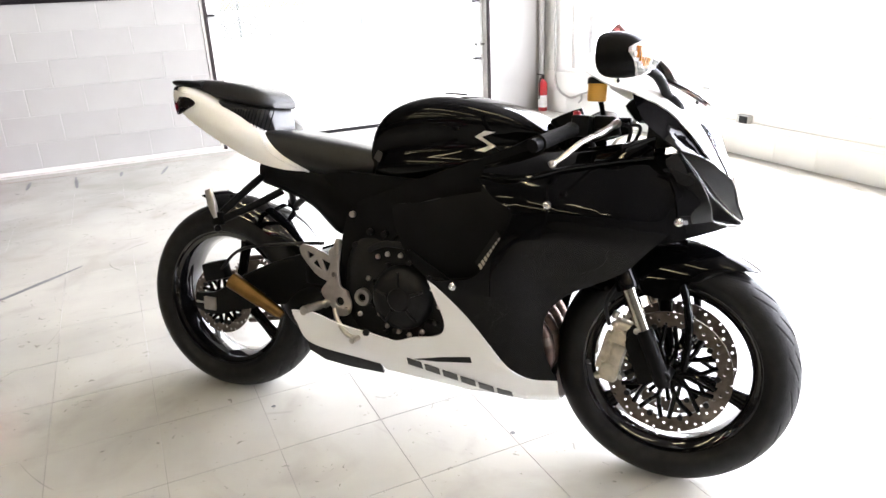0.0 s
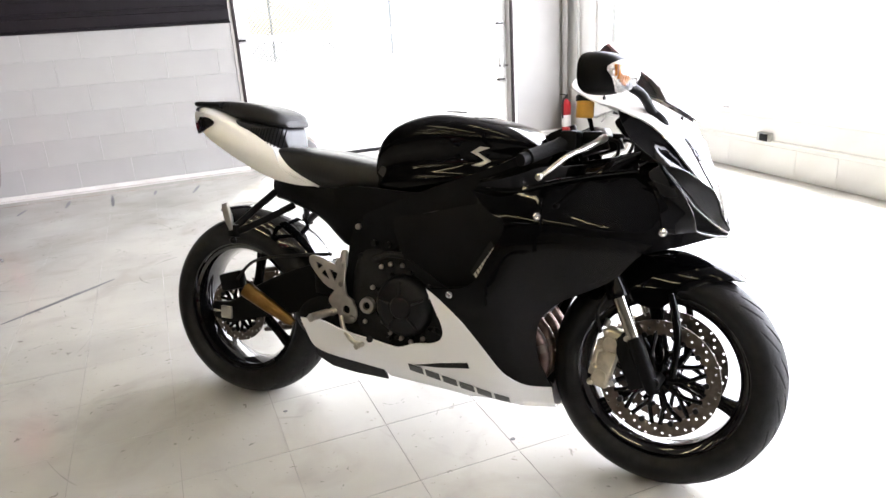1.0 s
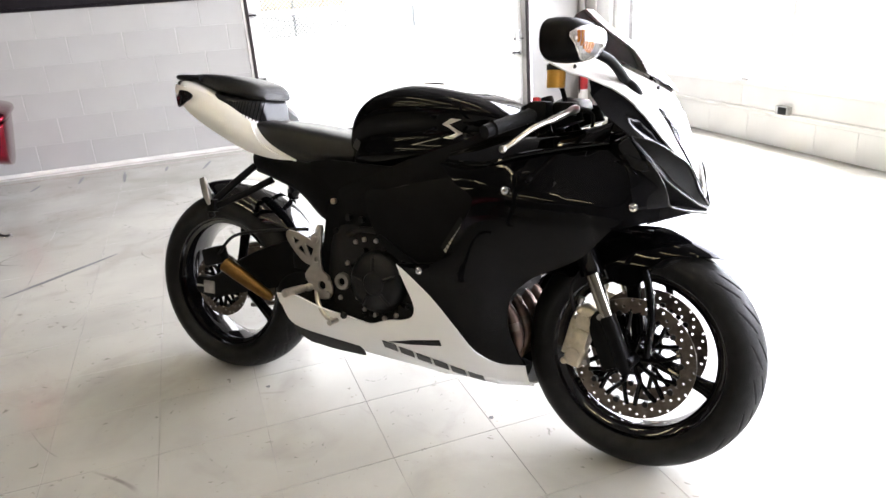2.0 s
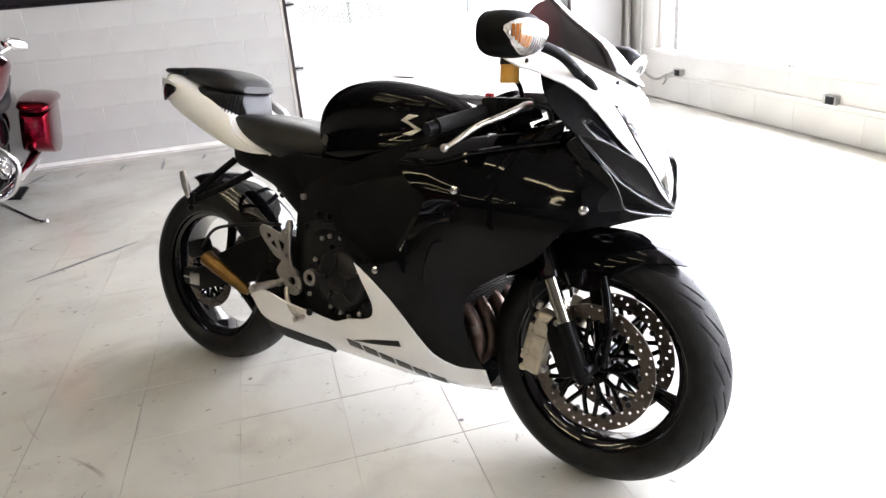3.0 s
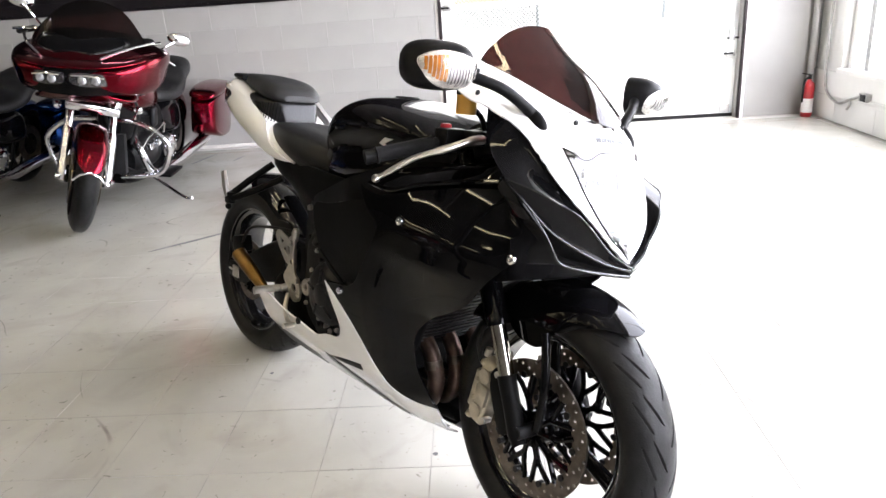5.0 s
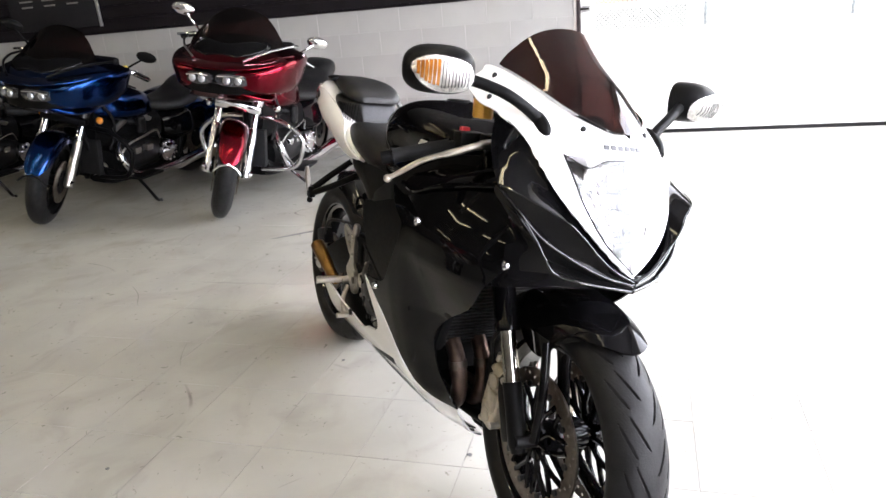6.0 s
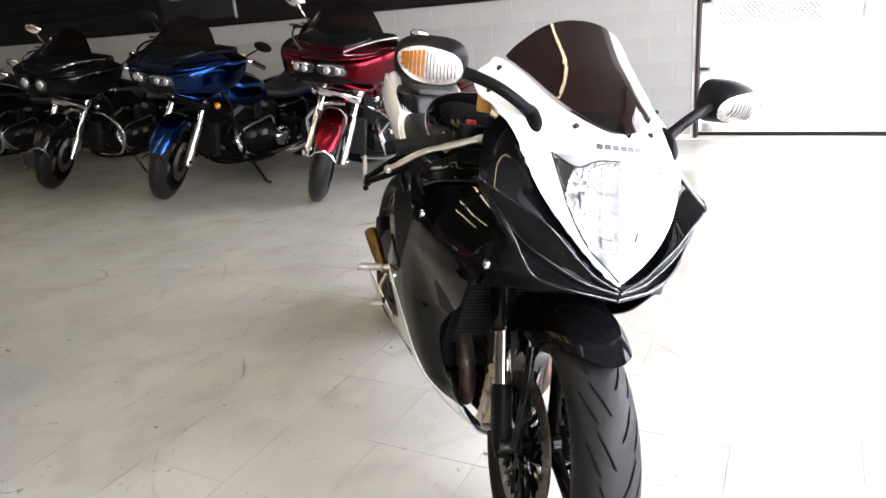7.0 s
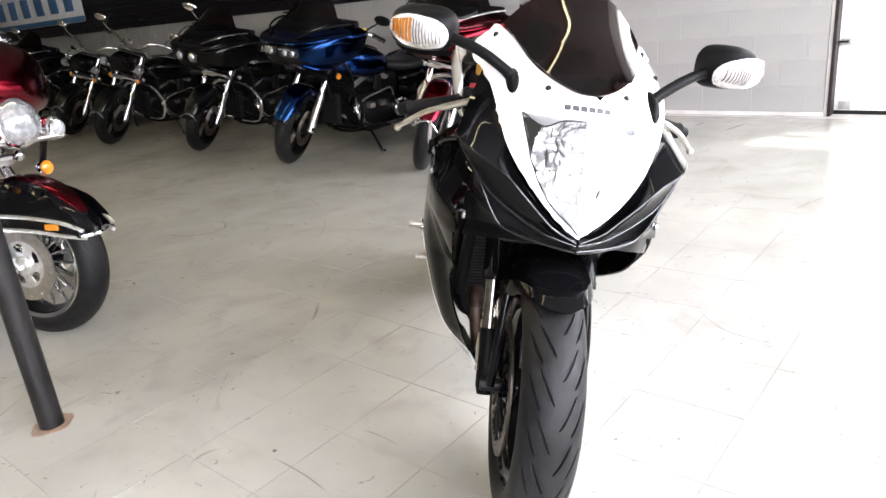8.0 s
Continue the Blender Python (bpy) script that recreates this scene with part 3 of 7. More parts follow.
def tile_mesh():
    me = bpy.data.meshes.new("tile")
    w = (T - TG) / 2
    b = bmesh.new()
    top = [b.verts.new((sx * (w - 0.0003), sy * (w - 0.0003), 0.0)) for sx, sy in ((-1, -1), (1, -1), (1, 1), (-1, 1))]
    low = [b.verts.new((sx * w, sy * w, -0.003)) for sx, sy in ((-1, -1), (1, -1), (1, 1), (-1, 1))]
    b.faces.new(top)
    for k in range(4):
        b.faces.new((low[k], low[(k + 1) % 4], top[(k + 1) % 4], top[k])).material_index = 1
    b.to_mesh(me)
    b.free()
    me.materials.append(FLOOR)
    me.materials.append(GROUT)
    return me


TILE = tile_mesh()
vs, fs = [], []
for i in range(-56, 13):
    for j in range(-22, 14):
        cx, cy = X0 + (i + 0.5) * T, Y0 + (j + 0.5) * T
        if cx > EAST - 0.12 or cy > 5.95 or cx < WEST or cy < SOUTH + 0.15:
            continue
        dz = random.uniform(-0.0004, 0.0004)
        if -1.2 < cx < 2.6 and 0.55 < cy < 4.0:
            ob = new("tile", TILE)
            ob.parent = floor
            ob.location = (cx, cy, dz)
        else:
            w = (T - TG * (0.75 if cx > -2 else 0.4)) / 2
            k = len(vs)
            vs += [(cx + sx * w, cy + sy * w, dz) for sx, sy in ((-1, -1), (1, -1), (1, 1), (-1, 1))]
            fs.append((k, k + 1, k + 2, k + 3))
me = bpy.data.meshes.new("far_tiles")
me.from_pydata(vs, [], fs)
me.materials.append(FLOOR)
ft = tagged(new("far_tiles", me), kind="stuff")
ft.parent = floor
RUST_LINE = paint("joint_dirt", (0.13, 0.10, 0.075), 0.8, var=0.6, scale=3.0, stain=(0.34, 0.32, 0.29))
part("border_joint", slab(WEST, EAST, 5.938, 5.9545, -0.003, 0.0012), RUST_LINE, floor, "brown dirt in the joint along the wall")
part("border_strip", slab(WEST, EAST, 5.955, NORTH + 0.2, -0.004, -0.0005), KERB_PAINT, floor, "worn concrete strip along the wall")
TAPE = paint("black_floor_mark", (0.10, 0.10, 0.105), 0.6, var=0.4, scale=12)
for k in range(14):
    x = X0 + (k - 13) * T + random.uniform(-0.02, 0.02)
    sm = thing("floor_smudge", "short dark smear across the floor joint by the wall", "mark", "smears along the wall", pose(x, 5.70 + 0.05 * math.sin(k * 2.7), 0.0006, 0, 0, 84 + 9 * math.sin(k * 1.3)))
    h = 0.13 + 0.06 * math.sin(k * 4.1)
    part("smear", panel([(-h, -0.006), (0, -0.014), (h, -0.005), (h, 0.005), (0, 0.013), (-h, 0.007)], lambda a, b: (a, b, 0.001), 0.001, 0.05), TAPE, sm)
for x, y, q in ((0.70, 1.48, 0.007), (0.10, 1.97, 0.006), (0.28, 0.95, 0.006), (-0.35, 1.25, 0.006), (0.92, 0.72, 0.008)):
    sp = thing("floor_spot", "small dark spot on the floor", "mark", "spots on the floor", pose(x, y, 0.0006))
    part("spot", panel([(q * math.cos(k * 0.785) * (1 + 0.3 * math.sin(k * 2.1)), q * math.sin(k * 0.785)) for k in range(8)], lambda a, b: (a, b, 0.001), 0.001, 0.05, 2), TAPE, sp)
mk = thing("floor_mark", "dark skid mark on the floor tiles", "mark", "", pose(-0.715, 3.525, 0.0006, 0, 0, 39))
part("streak", panel([(-0.30, -0.004), (-0.1, -0.016), (0.15, -0.014), (0.30, -0.003), (0.30, 0.006), (0.1, 0.012), (-0.15, 0.010), (-0.30, 0.004)], lambda a, b: (a, b, 0.001), 0.001, 0.05), TAPE, mk)


# ---- the sport motorcycle ----
BIKE = pose(0.010, 2.180, 0, 0, 0, -46.84) @ pose(0, 0, 0, -11.0)
bike = thing("sport_motorcycle", "black and white sport motorcycle leaning on its side stand", "motorcycle", "", BIKE)
FRONT_AXLE, REAR_AXLE = Vector((1.390, 0, 0.290)), Vector((0.0, 0, 0.308))
RAKE = Vector((-0.4035, 0, 0.915))
STEER = pose(1.408, -0.0205, 0.301, -2.5) @ Matrix.Rotation(radians(-5), 4, RAKE) @ Matrix.Translation(-FRONT_AXLE)


def side_y(x, z):
    """Half width of the side fairing at a place of the side view."""
    w = ease(z, [0.12, 0.158, 0.17, 0.24, 0.29, 0.40, 0.50, 0.60, 0.72, 0.80, 0.90], [0.04, 0.065, 0.10, 0.166, 0.20, 0.235, 0.258, 0.265, 0.262, 0.235, 0.17])
    fold = 0.5 + 0.5 * math.tanh((z - 0.742 + 0.13 * (x - 1.06)) / 0.018)
    band = 0.5 + 0.5 * math.tanh((z - 0.682 + 0.05 * (x - 1.06)) / 0.014)
    ahead = lerp(x, [1.03, 1.14, 1.36, 1.42], [0, 1, 1, 0])
    tuck = ease(x, [0.98, 1.04, 1.11, 1.20, 1.30], [0, 0.012, 0.050, 0.060, 0.050]) * lerp(z, [0.16, 0.30, 0.50, 0.64], [0.4, 1, 1, 0])
    return w - tuck - ease(x, [1.12, 1.25, 1.40, 1.50], [0, 0.012, 0.052, 0.11]) + ahead * (0.005 * band - 0.007 * fold)


def across(p):
    """The twin of a place on the right side, across the bike's middle plane."""
    x, y, z = p
    d = (y + 0.039 - 0.042 * z) / 1.0018
    return Vector((x, y - 2 * d, z + 2 * 0.042 * d))


def both(s, p):
    return Vector(p) if s < 0 else across(p)


def side(s, out=0.0):
    return lambda a, b: both(s, (a, -(side_y(a, b) + out), b))


def nose_x(z):
    return ease(z, [0.62, 0.686, 0.755, 0.80, 0.85, 0.939, 0.98, 1.02, 1.06, 1.10, 1.165], [1.52, 1.531, 1.519, 1.505, 1.485, 1.447, 1.41, 1.37, 1.33, 1.28, 1.205])


def mid_y(z):
    """Where the bike's middle plane lies at each height."""
    return 0.042 * z - 0.039


def nose(out=0.0):
    def at(a, b):
        wide = ease(b, [0.70, 0.78, 0.85, 0.92, 1.0, 1.10], [0.021, 0.017, 0.0125, 0.005, -0.002, -0.003]) * math.tanh(a / 0.05)
        return (nose_x(b) - ease(b, [0.82, 0.90, 1.0, 1.07, 1.18], [2, 2.05, 3, 4.8, 5.2]) * a * a - 17 * a ** 4 + out, a + wide + mid_y(b), b - 0.042 * (a + math.sqrt(a * a + 0.0016)) + 0.0017)
    return at


def paired(s, pts):
    """A curve given for the right side as (x, half width from the frame, z), or its twin across the middle plane."""
    return [both(s, (x, -y, z)) for x, y, z in pts]


def mirror_y(pts):
    return [(-a, b) for a, b in reversed(pts)]


def tyre(radius, half, rim_r, n, pitch, m, parent, name="tyre", wide=0.55):
    """A tyre with sunk slanting tread grooves on both shoulders."""
    crown, wall = (110 if n > 1000 else 56), 5
    h = 0.62 * (radius - rim_r)
    rows = []
    for j in range(n + 1):
        th = 2 * math.pi * (j % n) / n
        row = []
        for i in range(-wall, crown + wall + 1):
            if 0 <= i <= crown:
                a = -1.5708 + 3.1416 * i / crown
                r, y = radius - h * (1 - math.cos(a)), half * math.sin(a)
                s, aa = (1 if a > 0 else -1), abs(a)
                for lo, hi, slope, shift in ((0.10, 0.58, 0.30, 0.0), (0.52, 0.98, 0.16, 0.5)):
                    if lo < aa < hi:
                        line = (th + s * 0.25 * pitch - slope * aa - 0.22 * aa * aa + shift * pitch) % pitch
                        if min(line, pitch - line) * radius < (0.0054 if n > 1000 else 0.0042) * math.sin(math.pi * (aa - lo) / (hi - lo)) ** 0.6:
                            r -= 0.0045
            else:
                u = (-i if i < 0 else i - crown) / wall
                y = half * (1 - 0.26 * u * u) * (-1 if i < 0 else 1)
                r = radius - h - (radius - h - rim_r - 0.004) * u
            row.append((r * math.cos(th), y, r * math.sin(th)))
        rows.append(row)
    rows[-1] = rows[0]
    bm = skin(rows)
    bmesh.ops.remove_doubles(bm, verts=bm.verts, dist=1e-6)
    return part(name, move(bm, m), RUBBER, parent, sharp=50)


def cast_rim(r, half, m, parent, spokes, hub, phase):
    prof = [(r + 0.012, -half), (r + 0.008, -half + 0.008), (r - 0.012, -half + 0.014), (r - 0.022, -half * 0.5), (r - 0.024, 0), (r - 0.022, half * 0.5),
            (r - 0.012, half - 0.014), (r + 0.008, half - 0.008), (r + 0.012, half), (r + 0.002, half - 0.002), (r - 0.006, half * 0.6), (r - 0.010, 0), (r - 0.006, -half * 0.6), (r + 0.002, -half + 0.002)]
    rim = part("rim", move(lathe(prof, 72, ring=True), m), PIANO_BLACK, parent)
    bm = lathe([(0.0, -hub), (0.034, -hub), (0.040, -hub * 0.6), (0.036, 0), (0.040, hub * 0.6), (0.034, hub), (0.0, hub)], 28)
    part("hub", move(bm, m), GLOSS_BLACK, rim)
    for k in range(spokes):
        a = 2 * math.pi * k / spokes + phase
        for d in (-0.05, 0.05):
            p = [(0.030 * math.cos(a), 0, 0.030 * math.sin(a)), (0.11 * math.cos(a + d * 0.35), 0, 0.11 * math.sin(a + d * 0.35)), ((r - 0.02) * math.cos(a + d * 0.55), 0, (r - 0.02) * math.sin(a + d * 0.55))]
            sp = tube(catmull(p, 5), [0.020, 0.019, 0.018, 0.017, 0.016, 0.0155, 0.015, 0.015, 0.0155, 0.017, 0.020], 12)
            bmesh.ops.scale(sp, vec=(1, 0.8, 1), verts=sp.verts)
            part("spoke", move(sp, m), GLOSS_BLACK, rim)
    return rim


def brake_disc(r_out, r_in, y, m, parent, holes=15, thick=0.005):
    pat = []
    for k in range(holes):
        a = 2 * math.pi * k / holes
        for q, rr in enumerate((0.18, 0.45, 0.72, 0.88)):
            aa = a + q * 2 * math.pi / holes / 3.3
            R = r_in + (r_out - r_in) * rr
            pat.append(circle(0.0036, 8, R * math.cos(aa), R * math.sin(aa)))
    ring = part("brake_disc", move(plate(circle(r_out, 72), [circle(r_in, 60)] + pat, thick), m @ Matrix.Translation((0, y, 0))), STEEL, parent, "drilled brown-grey steel brake disc")
    return ring


def disc_carrier(r_in, hub, y, m, parent):
    """A lacy black carrier: forked arms between the hub and the disc's inner edge."""
    arms = 10
    ring = lathe([(hub + 0.016, y - 0.004), (hub + 0.016, y + 0.004), (hub - 0.006, y + 0.004), (hub - 0.006, y - 0.004)], 28, ring=True)
    c = part("disc_carrier", move(ring, m), GLOSS_BLACK, parent, "lacy black disc carrier")
    fork = hub + 0.42 * (r_in - hub)
    for k in range(arms):
        a = 2 * math.pi * k / arms

        def at(r, q):
            return (r * math.cos(q), y, r * math.sin(q))
        part("carrier_arm", move(tube([at(hub * 0.8, a), at(fork, a + 0.05), at(0.5 * (fork + r_in), a - 0.12), at(r_in + 0.004, a - 0.20)], [0.0075, 0.0072, 0.0060, 0.0066], 8), m), GLOSS_BLACK, c)
        part("carrier_arm", move(tube([at(fork, a + 0.05), at(0.5 * (fork + r_in), a + 0.16), at(r_in + 0.004, a + 0.26)], [0.0066, 0.0060, 0.0066], 8), m), GLOSS_BLACK, c)
        x, z = (r_in + 0.002) * math.cos(a + 0.03), (r_in + 0.002) * math.sin(a + 0.03)
        part("float_button", move(rod((x, y - 0.0065, z), (x, y + 0.0065, z), 0.0075, 10), m), DARK_METAL, c)
    return c


# front wheel and fork, turned a little to the right
FW = STEER @ Matrix.Translation(FRONT_AXLE)
front_wheel = tagged(new("front_wheel"), "black three-spoke front wheel")
front_wheel.parent = bike
tyre(0.302, 0.063, 0.216, 1300, 2 * math.pi / 21, FW, front_wheel)
cast_rim(0.216, 0.048, FW, front_wheel, 3, 0.05, -0.35)
for s in (-1, 1):
    brake_disc(0.155, 0.117, s * 0.066, FW, front_wheel)
    disc_carrier(0.117, 0.026, s * 0.066, FW, front_wheel)
part("axle", move(lathe([(0.011, -0.118), (0.015, -0.118), (0.016, -0.112), (0.016, 0.112), (0.011, 0.118)], 20), FW), DARK_METAL, front_wheel)

for s in (-1, 1):
    fork = tagged(new("fork_leg"), "black upside-down fork leg with bright stanchion")
    fork.parent = bike
    base = FRONT_AXLE + Vector((-0.012, s * 0.105, 0.0))
    ax = lambda d: base + RAKE * d
    part("outer_tube", move(tube([ax(0.23), ax(0.245), ax(0.25), ax(0.33), ax(0.62)], [0.0285, 0.0285, 0.027, 0.0262, 0.0262], 20), STEER), GLOSS_BLACK, fork)
    part("stanchion", move(rod(ax(0.09), ax(0.232), 0.0178, 20), STEER), STANCHION, fork, "bright metal stanchion")
    part("fork_foot", move(tube([ax(-0.03), ax(-0.01), ax(0.06), ax(0.12)], [0.016, 0.021, 0.020, 0.0215], 18), STEER), SATIN_BLACK, fork)
    lug = block(0.050, 0.020, 0.15, Matrix.Translation(ax(0.05) + Vector((-0.035, 0, 0))) @ Matrix.Rotation(radians(-23.8), 4, "Y"), 0.008)
    part("caliper_bracket", move(lug, STEER), SATIN_BLACK, fork)
    cal = block(0.050, 0.042, 0.165, Matrix.Translation((1.264, s * 0.094, 0.334)) @ Matrix.Rotation(radians(14), 4, "Y"), 0.012, 3)
    cl = part("brake_caliper", move(cal, STEER), GOLD_CAL, fork, "champagne radial brake caliper")
    for dz in (-0.045, 0.045):
        part("caliper_piston", move(rod((1.262 + dz * 0.25, s * 0.100, 0.33 + dz), (1.262 + dz * 0.25, s * 0.119, 0.33 + dz), 0.018, 16), STEER), GOLD_CAL, cl)
    part("caliper_band", move(block(0.030, 0.012, 0.052, Matrix.Translation((1.272, s * 0.117, 0.33)) @ Matrix.Rotation(radians(14), 4, "Y"), 0.004), STEER), GOLD_CAL, cl)
    for dz in (-0.07, -0.024, 0.024, 0.07):
        part("caliper_lug", move(ball(0.012, (1.243 + dz * 0.25, s * 0.106, 0.334 + dz), 0.9, 1.1, 0.8, 12, 8), STEER), GOLD_CAL, cl)
    part("caliper_bridge", move(block(0.016, 0.030, 0.10, Matrix.Translation((1.236, s * 0.098, 0.334)) @ Matrix.Rotation(radians(14), 4, "Y"), 0.005), STEER), GOLD_CAL, cl)
    part("banjo", move(rod((1.256, s * 0.100, 0.418), (1.262, s * 0.100, 0.436), 0.008, 10), STEER), BRUSHED, cl)
    for dz in (-0.062, 0.062):
        part("bolt", move(rod((1.300 + dz * 0.25, s * 0.10, 0.335 + dz), (1.300 + dz * 0.25, s * 0.122, 0.335 + dz), 0.0075, 10), STEER), BRUSHED, cl)
    hose = catmull([(1.245, s * 0.105, 0.40), (1.235, s * 0.11, 0.46), (1.26, s * 0.09, 0.53), (1.22, s * 0.07, 0.63), (1.2, s * 0.06, 0.74)], 6)
    part("brake_hose", move(tube(hose, 0.0055, 8), STEER), MATTE_BLACK, fork)
    part("fork_protector", move(tube(catmull([(1.41, s * 0.085, 0.52), (1.425, s * 0.09, 0.47), (1.436, s * 0.095, 0.40), (1.430, s * 0.098, 0.31)], 5), 0.010, 10), STEER), GLOSS_BLACK, fork)

# front mudguard: a shell over the tyre
def mudguard(c, radius, half, a0, a1, drop, m, n=36, k=16):
    rows = []
    for j in range(n + 1):
        u = j / n
        taper = 1.0 - (0.14 if u < 0.5 else 0.30) * abs(2 * u - 1) ** 4
        row = []
        for i in range(k + 1):
            b = -1.0 + 2.0 * i / k
            a = radians(a0 + (a1 - a0) * u + 20 * (1 - u) ** 4 * b * b - 14 * u ** 4 * b * b)
            w = half * taper
            row.append((c.x + (radius - drop * abs(b) ** 3 * taper) * math.cos(a), c.y + w * math.sin(b * 1.35) / math.sin(1.35), c.z + (radius - drop * abs(b) ** 3 * taper) * math.sin(a)))
        rows.append(row)
    bm = skin(rows)
    return move(thicken(bm, 0.004), m)


part("front_mudguard", mudguard(FRONT_AXLE, 0.327, 0.092, 55, 150, 0.085, STEER), GLOSS_BLACK, bike, "gloss black front mudguard")
for s in (-1, 1):
    flank = panel([(1.27, 0.545), (1.30, 0.60), (1.36, 0.605), (1.44, 0.575), (1.41, 0.50), (1.37, 0.475), (1.31, 0.49)], lambda a, b: (a, s * (0.076 - 0.12 * max(0, b - 0.55)), b), 0.004, 0.03, 4)
    part("mudguard_flank", move(flank, STEER), GLOSS_BLACK, bike)

# rear wheel
RW = Matrix.Translation((0.015, 0.022, 0.3135))
rear_wheel = tagged(new("rear_wheel"), "black three-spoke rear wheel")
rear_wheel.parent = bike
tyre(0.312, 0.088, 0.216, 420, 2 * math.pi / 19, RW, rear_wheel)
cast_rim(0.216, 0.070, RW, rear_wheel, 3, 0.07, -0.72)
brake_disc(0.110, 0.076, -0.085, RW, rear_wheel, 12)
disc_carrier(0.076, 0.024, -0.085, RW, rear_wheel)
part("sprocket", move(plate([((0.105 + 0.006 * math.cos(43 * 6.2832 * k / 344)) * math.cos(6.2832 * k / 344), (0.105 + 0.006 * math.cos(43 * 6.2832 * k / 344)) * math.sin(6.2832 * k / 344)) for k in range(344)], [circle(0.035, 20)] + [circle(0.02, 12, 0.07 * math.cos(a), 0.07 * math.sin(a)) for a in [k * 1.2566 for k in range(5)]], 0.007), RW @ Matrix.Translation((0, 0.095, 0))), STEEL, rear_wheel)
part("axle", move(rod((0, -0.125, 0), (0, 0.125, 0), 0.012, 16), RW), STEEL, rear_wheel)
part("axle_nut", move(rod((0, -0.128, 0), (0, -0.116, 0), 0.019, 6), RW), BRUSHED, rear_wheel, "bright axle nut")

swing = tagged(new("swingarm"), "black cast swingarm")
swing.parent = bike
for s in (-1, 1):
    arm = hull([(-0.055, 0.335, 0.285, 0.014), (0.02, 0.345, 0.272, 0.017), (0.12, 0.405, 0.30, 0.018), (0.26, 0.47, 0.335, 0.020), (0.40, 0.51, 0.37, 0.022), (0.50, 0.50, 0.40, 0.024)], [(0.9, 0.0), (1, 0.2), (1, 0.8), (0.8, 1.0), (0, 1.0)])
    part("arm", move(arm, Matrix.Translation((0.008, 0.020 + s * 0.122, 0.006))), GLOSS_BLACK if s > 0 else SATIN_BLACK, swing)
    part("axle_block", block(0.046, 0.012, 0.042, Matrix.Translation((0.013, 0.021 + s * 0.139, 0.3135)), 0.004), BRUSHED, swing, "bright chain adjuster block")
    part("adjuster_bolt", rod((-0.045, 0.021 + s * 0.135, 0.3135), (0.035, 0.021 + s * 0.135, 0.3135), 0.005, 8), BRUSHED, swing)
part("cross_brace", block(0.12, 0.26, 0.10, Matrix.Translation((0.42, 0, 0.46)), 0.03, 3), SATIN_BLACK, swing)
part("chain", tube(catmull([(0.0, 0.095, 0.42), (0.28, 0.095, 0.47), (0.50, 0.095, 0.46), (0.54, 0.095, 0.42), (0.50, 0.095, 0.375), (0.25, 0.095, 0.26), (0.0, 0.095, 0.20)], 5), 0.009, 6), STEEL, swing)
part("rear_caliper", block(0.085, 0.04, 0.06, Matrix.Translation((0.03, -0.105, 0.42)) @ Matrix.Rotation(radians(-15), 4, "Y"), 0.012), SATIN_BLACK, swing)
part("brake_line", tube(catmull([(0.06, -0.12, 0.43), (0.14, -0.13, 0.50), (0.28, -0.13, 0.53), (0.44, -0.14, 0.55)], 6), 0.005, 8), MATTE_BLACK, swing)
part("inner_fender", mudguard(Vector((0.015, 0.022, 0.3135)), 0.350, 0.088, 28, 112, 0.06, Matrix.Identity(4)), PIANO_BLACK, swing, "gloss black rear tyre hugger")

# stubby burnt-gold exhaust tip
ex = tagged(new("exhaust"), "stubby burnt-gold exhaust with black can")
ex.parent = bike
e0, e1 = Vector((0.292, -0.155, 0.330)), Vector((0.138, -0.170, 0.414))
part("tailpipe", tube([e0 - (e1 - e0) * 0.1, e0, e0 + (e1 - e0) * 0.35, e0 + (e1 - e0) * 0.37, e0 + (e1 - e0) * 0.9, e1, e1 - (e1 - e0) * 0.05], [0.010, 0.017, 0.020, 0.0215, 0.0245, 0.025, 0.021], 24), TITANIUM, ex, "burnt gold slash-cut tailpipe")
part("pipe_mouth", rod(e1 - (e1 - e0) * 0.04, e1 + (e1 - e0) * 0.01, 0.0225, 20), MATTE_BLACK, ex)
part("muffler_can", hull([(0.24, 0.36, 0.30, 0.05), (0.32, 0.40, 0.27, 0.13), (0.42, 0.42, 0.24, 0.16), (0.55, 0.38, 0.22, 0.15), (0.62, 0.34, 0.24, 0.10)], [(0.7, 0.0), (1, 0.3), (1, 0.7), (0.7, 1.0), (0, 1.0)]), SATIN_BLACK, ex)

# engine and frame
eng = tagged(new("engine"), "black four-cylinder engine block")
eng.parent = bike
part("crankcase", hull([(0.50, 0.50, 0.32, 0.12), (0.56, 0.58, 0.27, 0.155), (0.70, 0.60, 0.25, 0.165), (0.86, 0.55, 0.25, 0.165), (0.96, 0.48, 0.27, 0.14)], [(0.8, 0.0), (1, 0.25), (1, 0.75), (0.85, 1.0), (0, 1.0)]), MATTE_BLACK, eng)
part("cylinder_block", block(0.26, 0.34, 0.34, Matrix.Translation((0.88, 0, 0.60)) @ Matrix.Rotation(radians(22), 4, "Y"), 0.02), MATTE_BLACK, eng)
for s in (-1, 1):
    part("clutch_cover" if s < 0 else "generator_cover", lathe([(0.0, -0.205), (0.055, -0.203), (0.078, -0.196), (0.088, -0.183), (0.092, -0.15), (0.092, 0.0)], 36, (0.71, 0, 0.43)) if s < 0 else move(lathe([(0.0, -0.205), (0.055, -0.203), (0.072, -0.196), (0.080, -0.15), (0.08, 0.0)], 36), Matrix.Translation((0.78, 0, 0.40)) @ Matrix.Rotation(math.pi, 4, "Z")), DARK_METAL, eng)
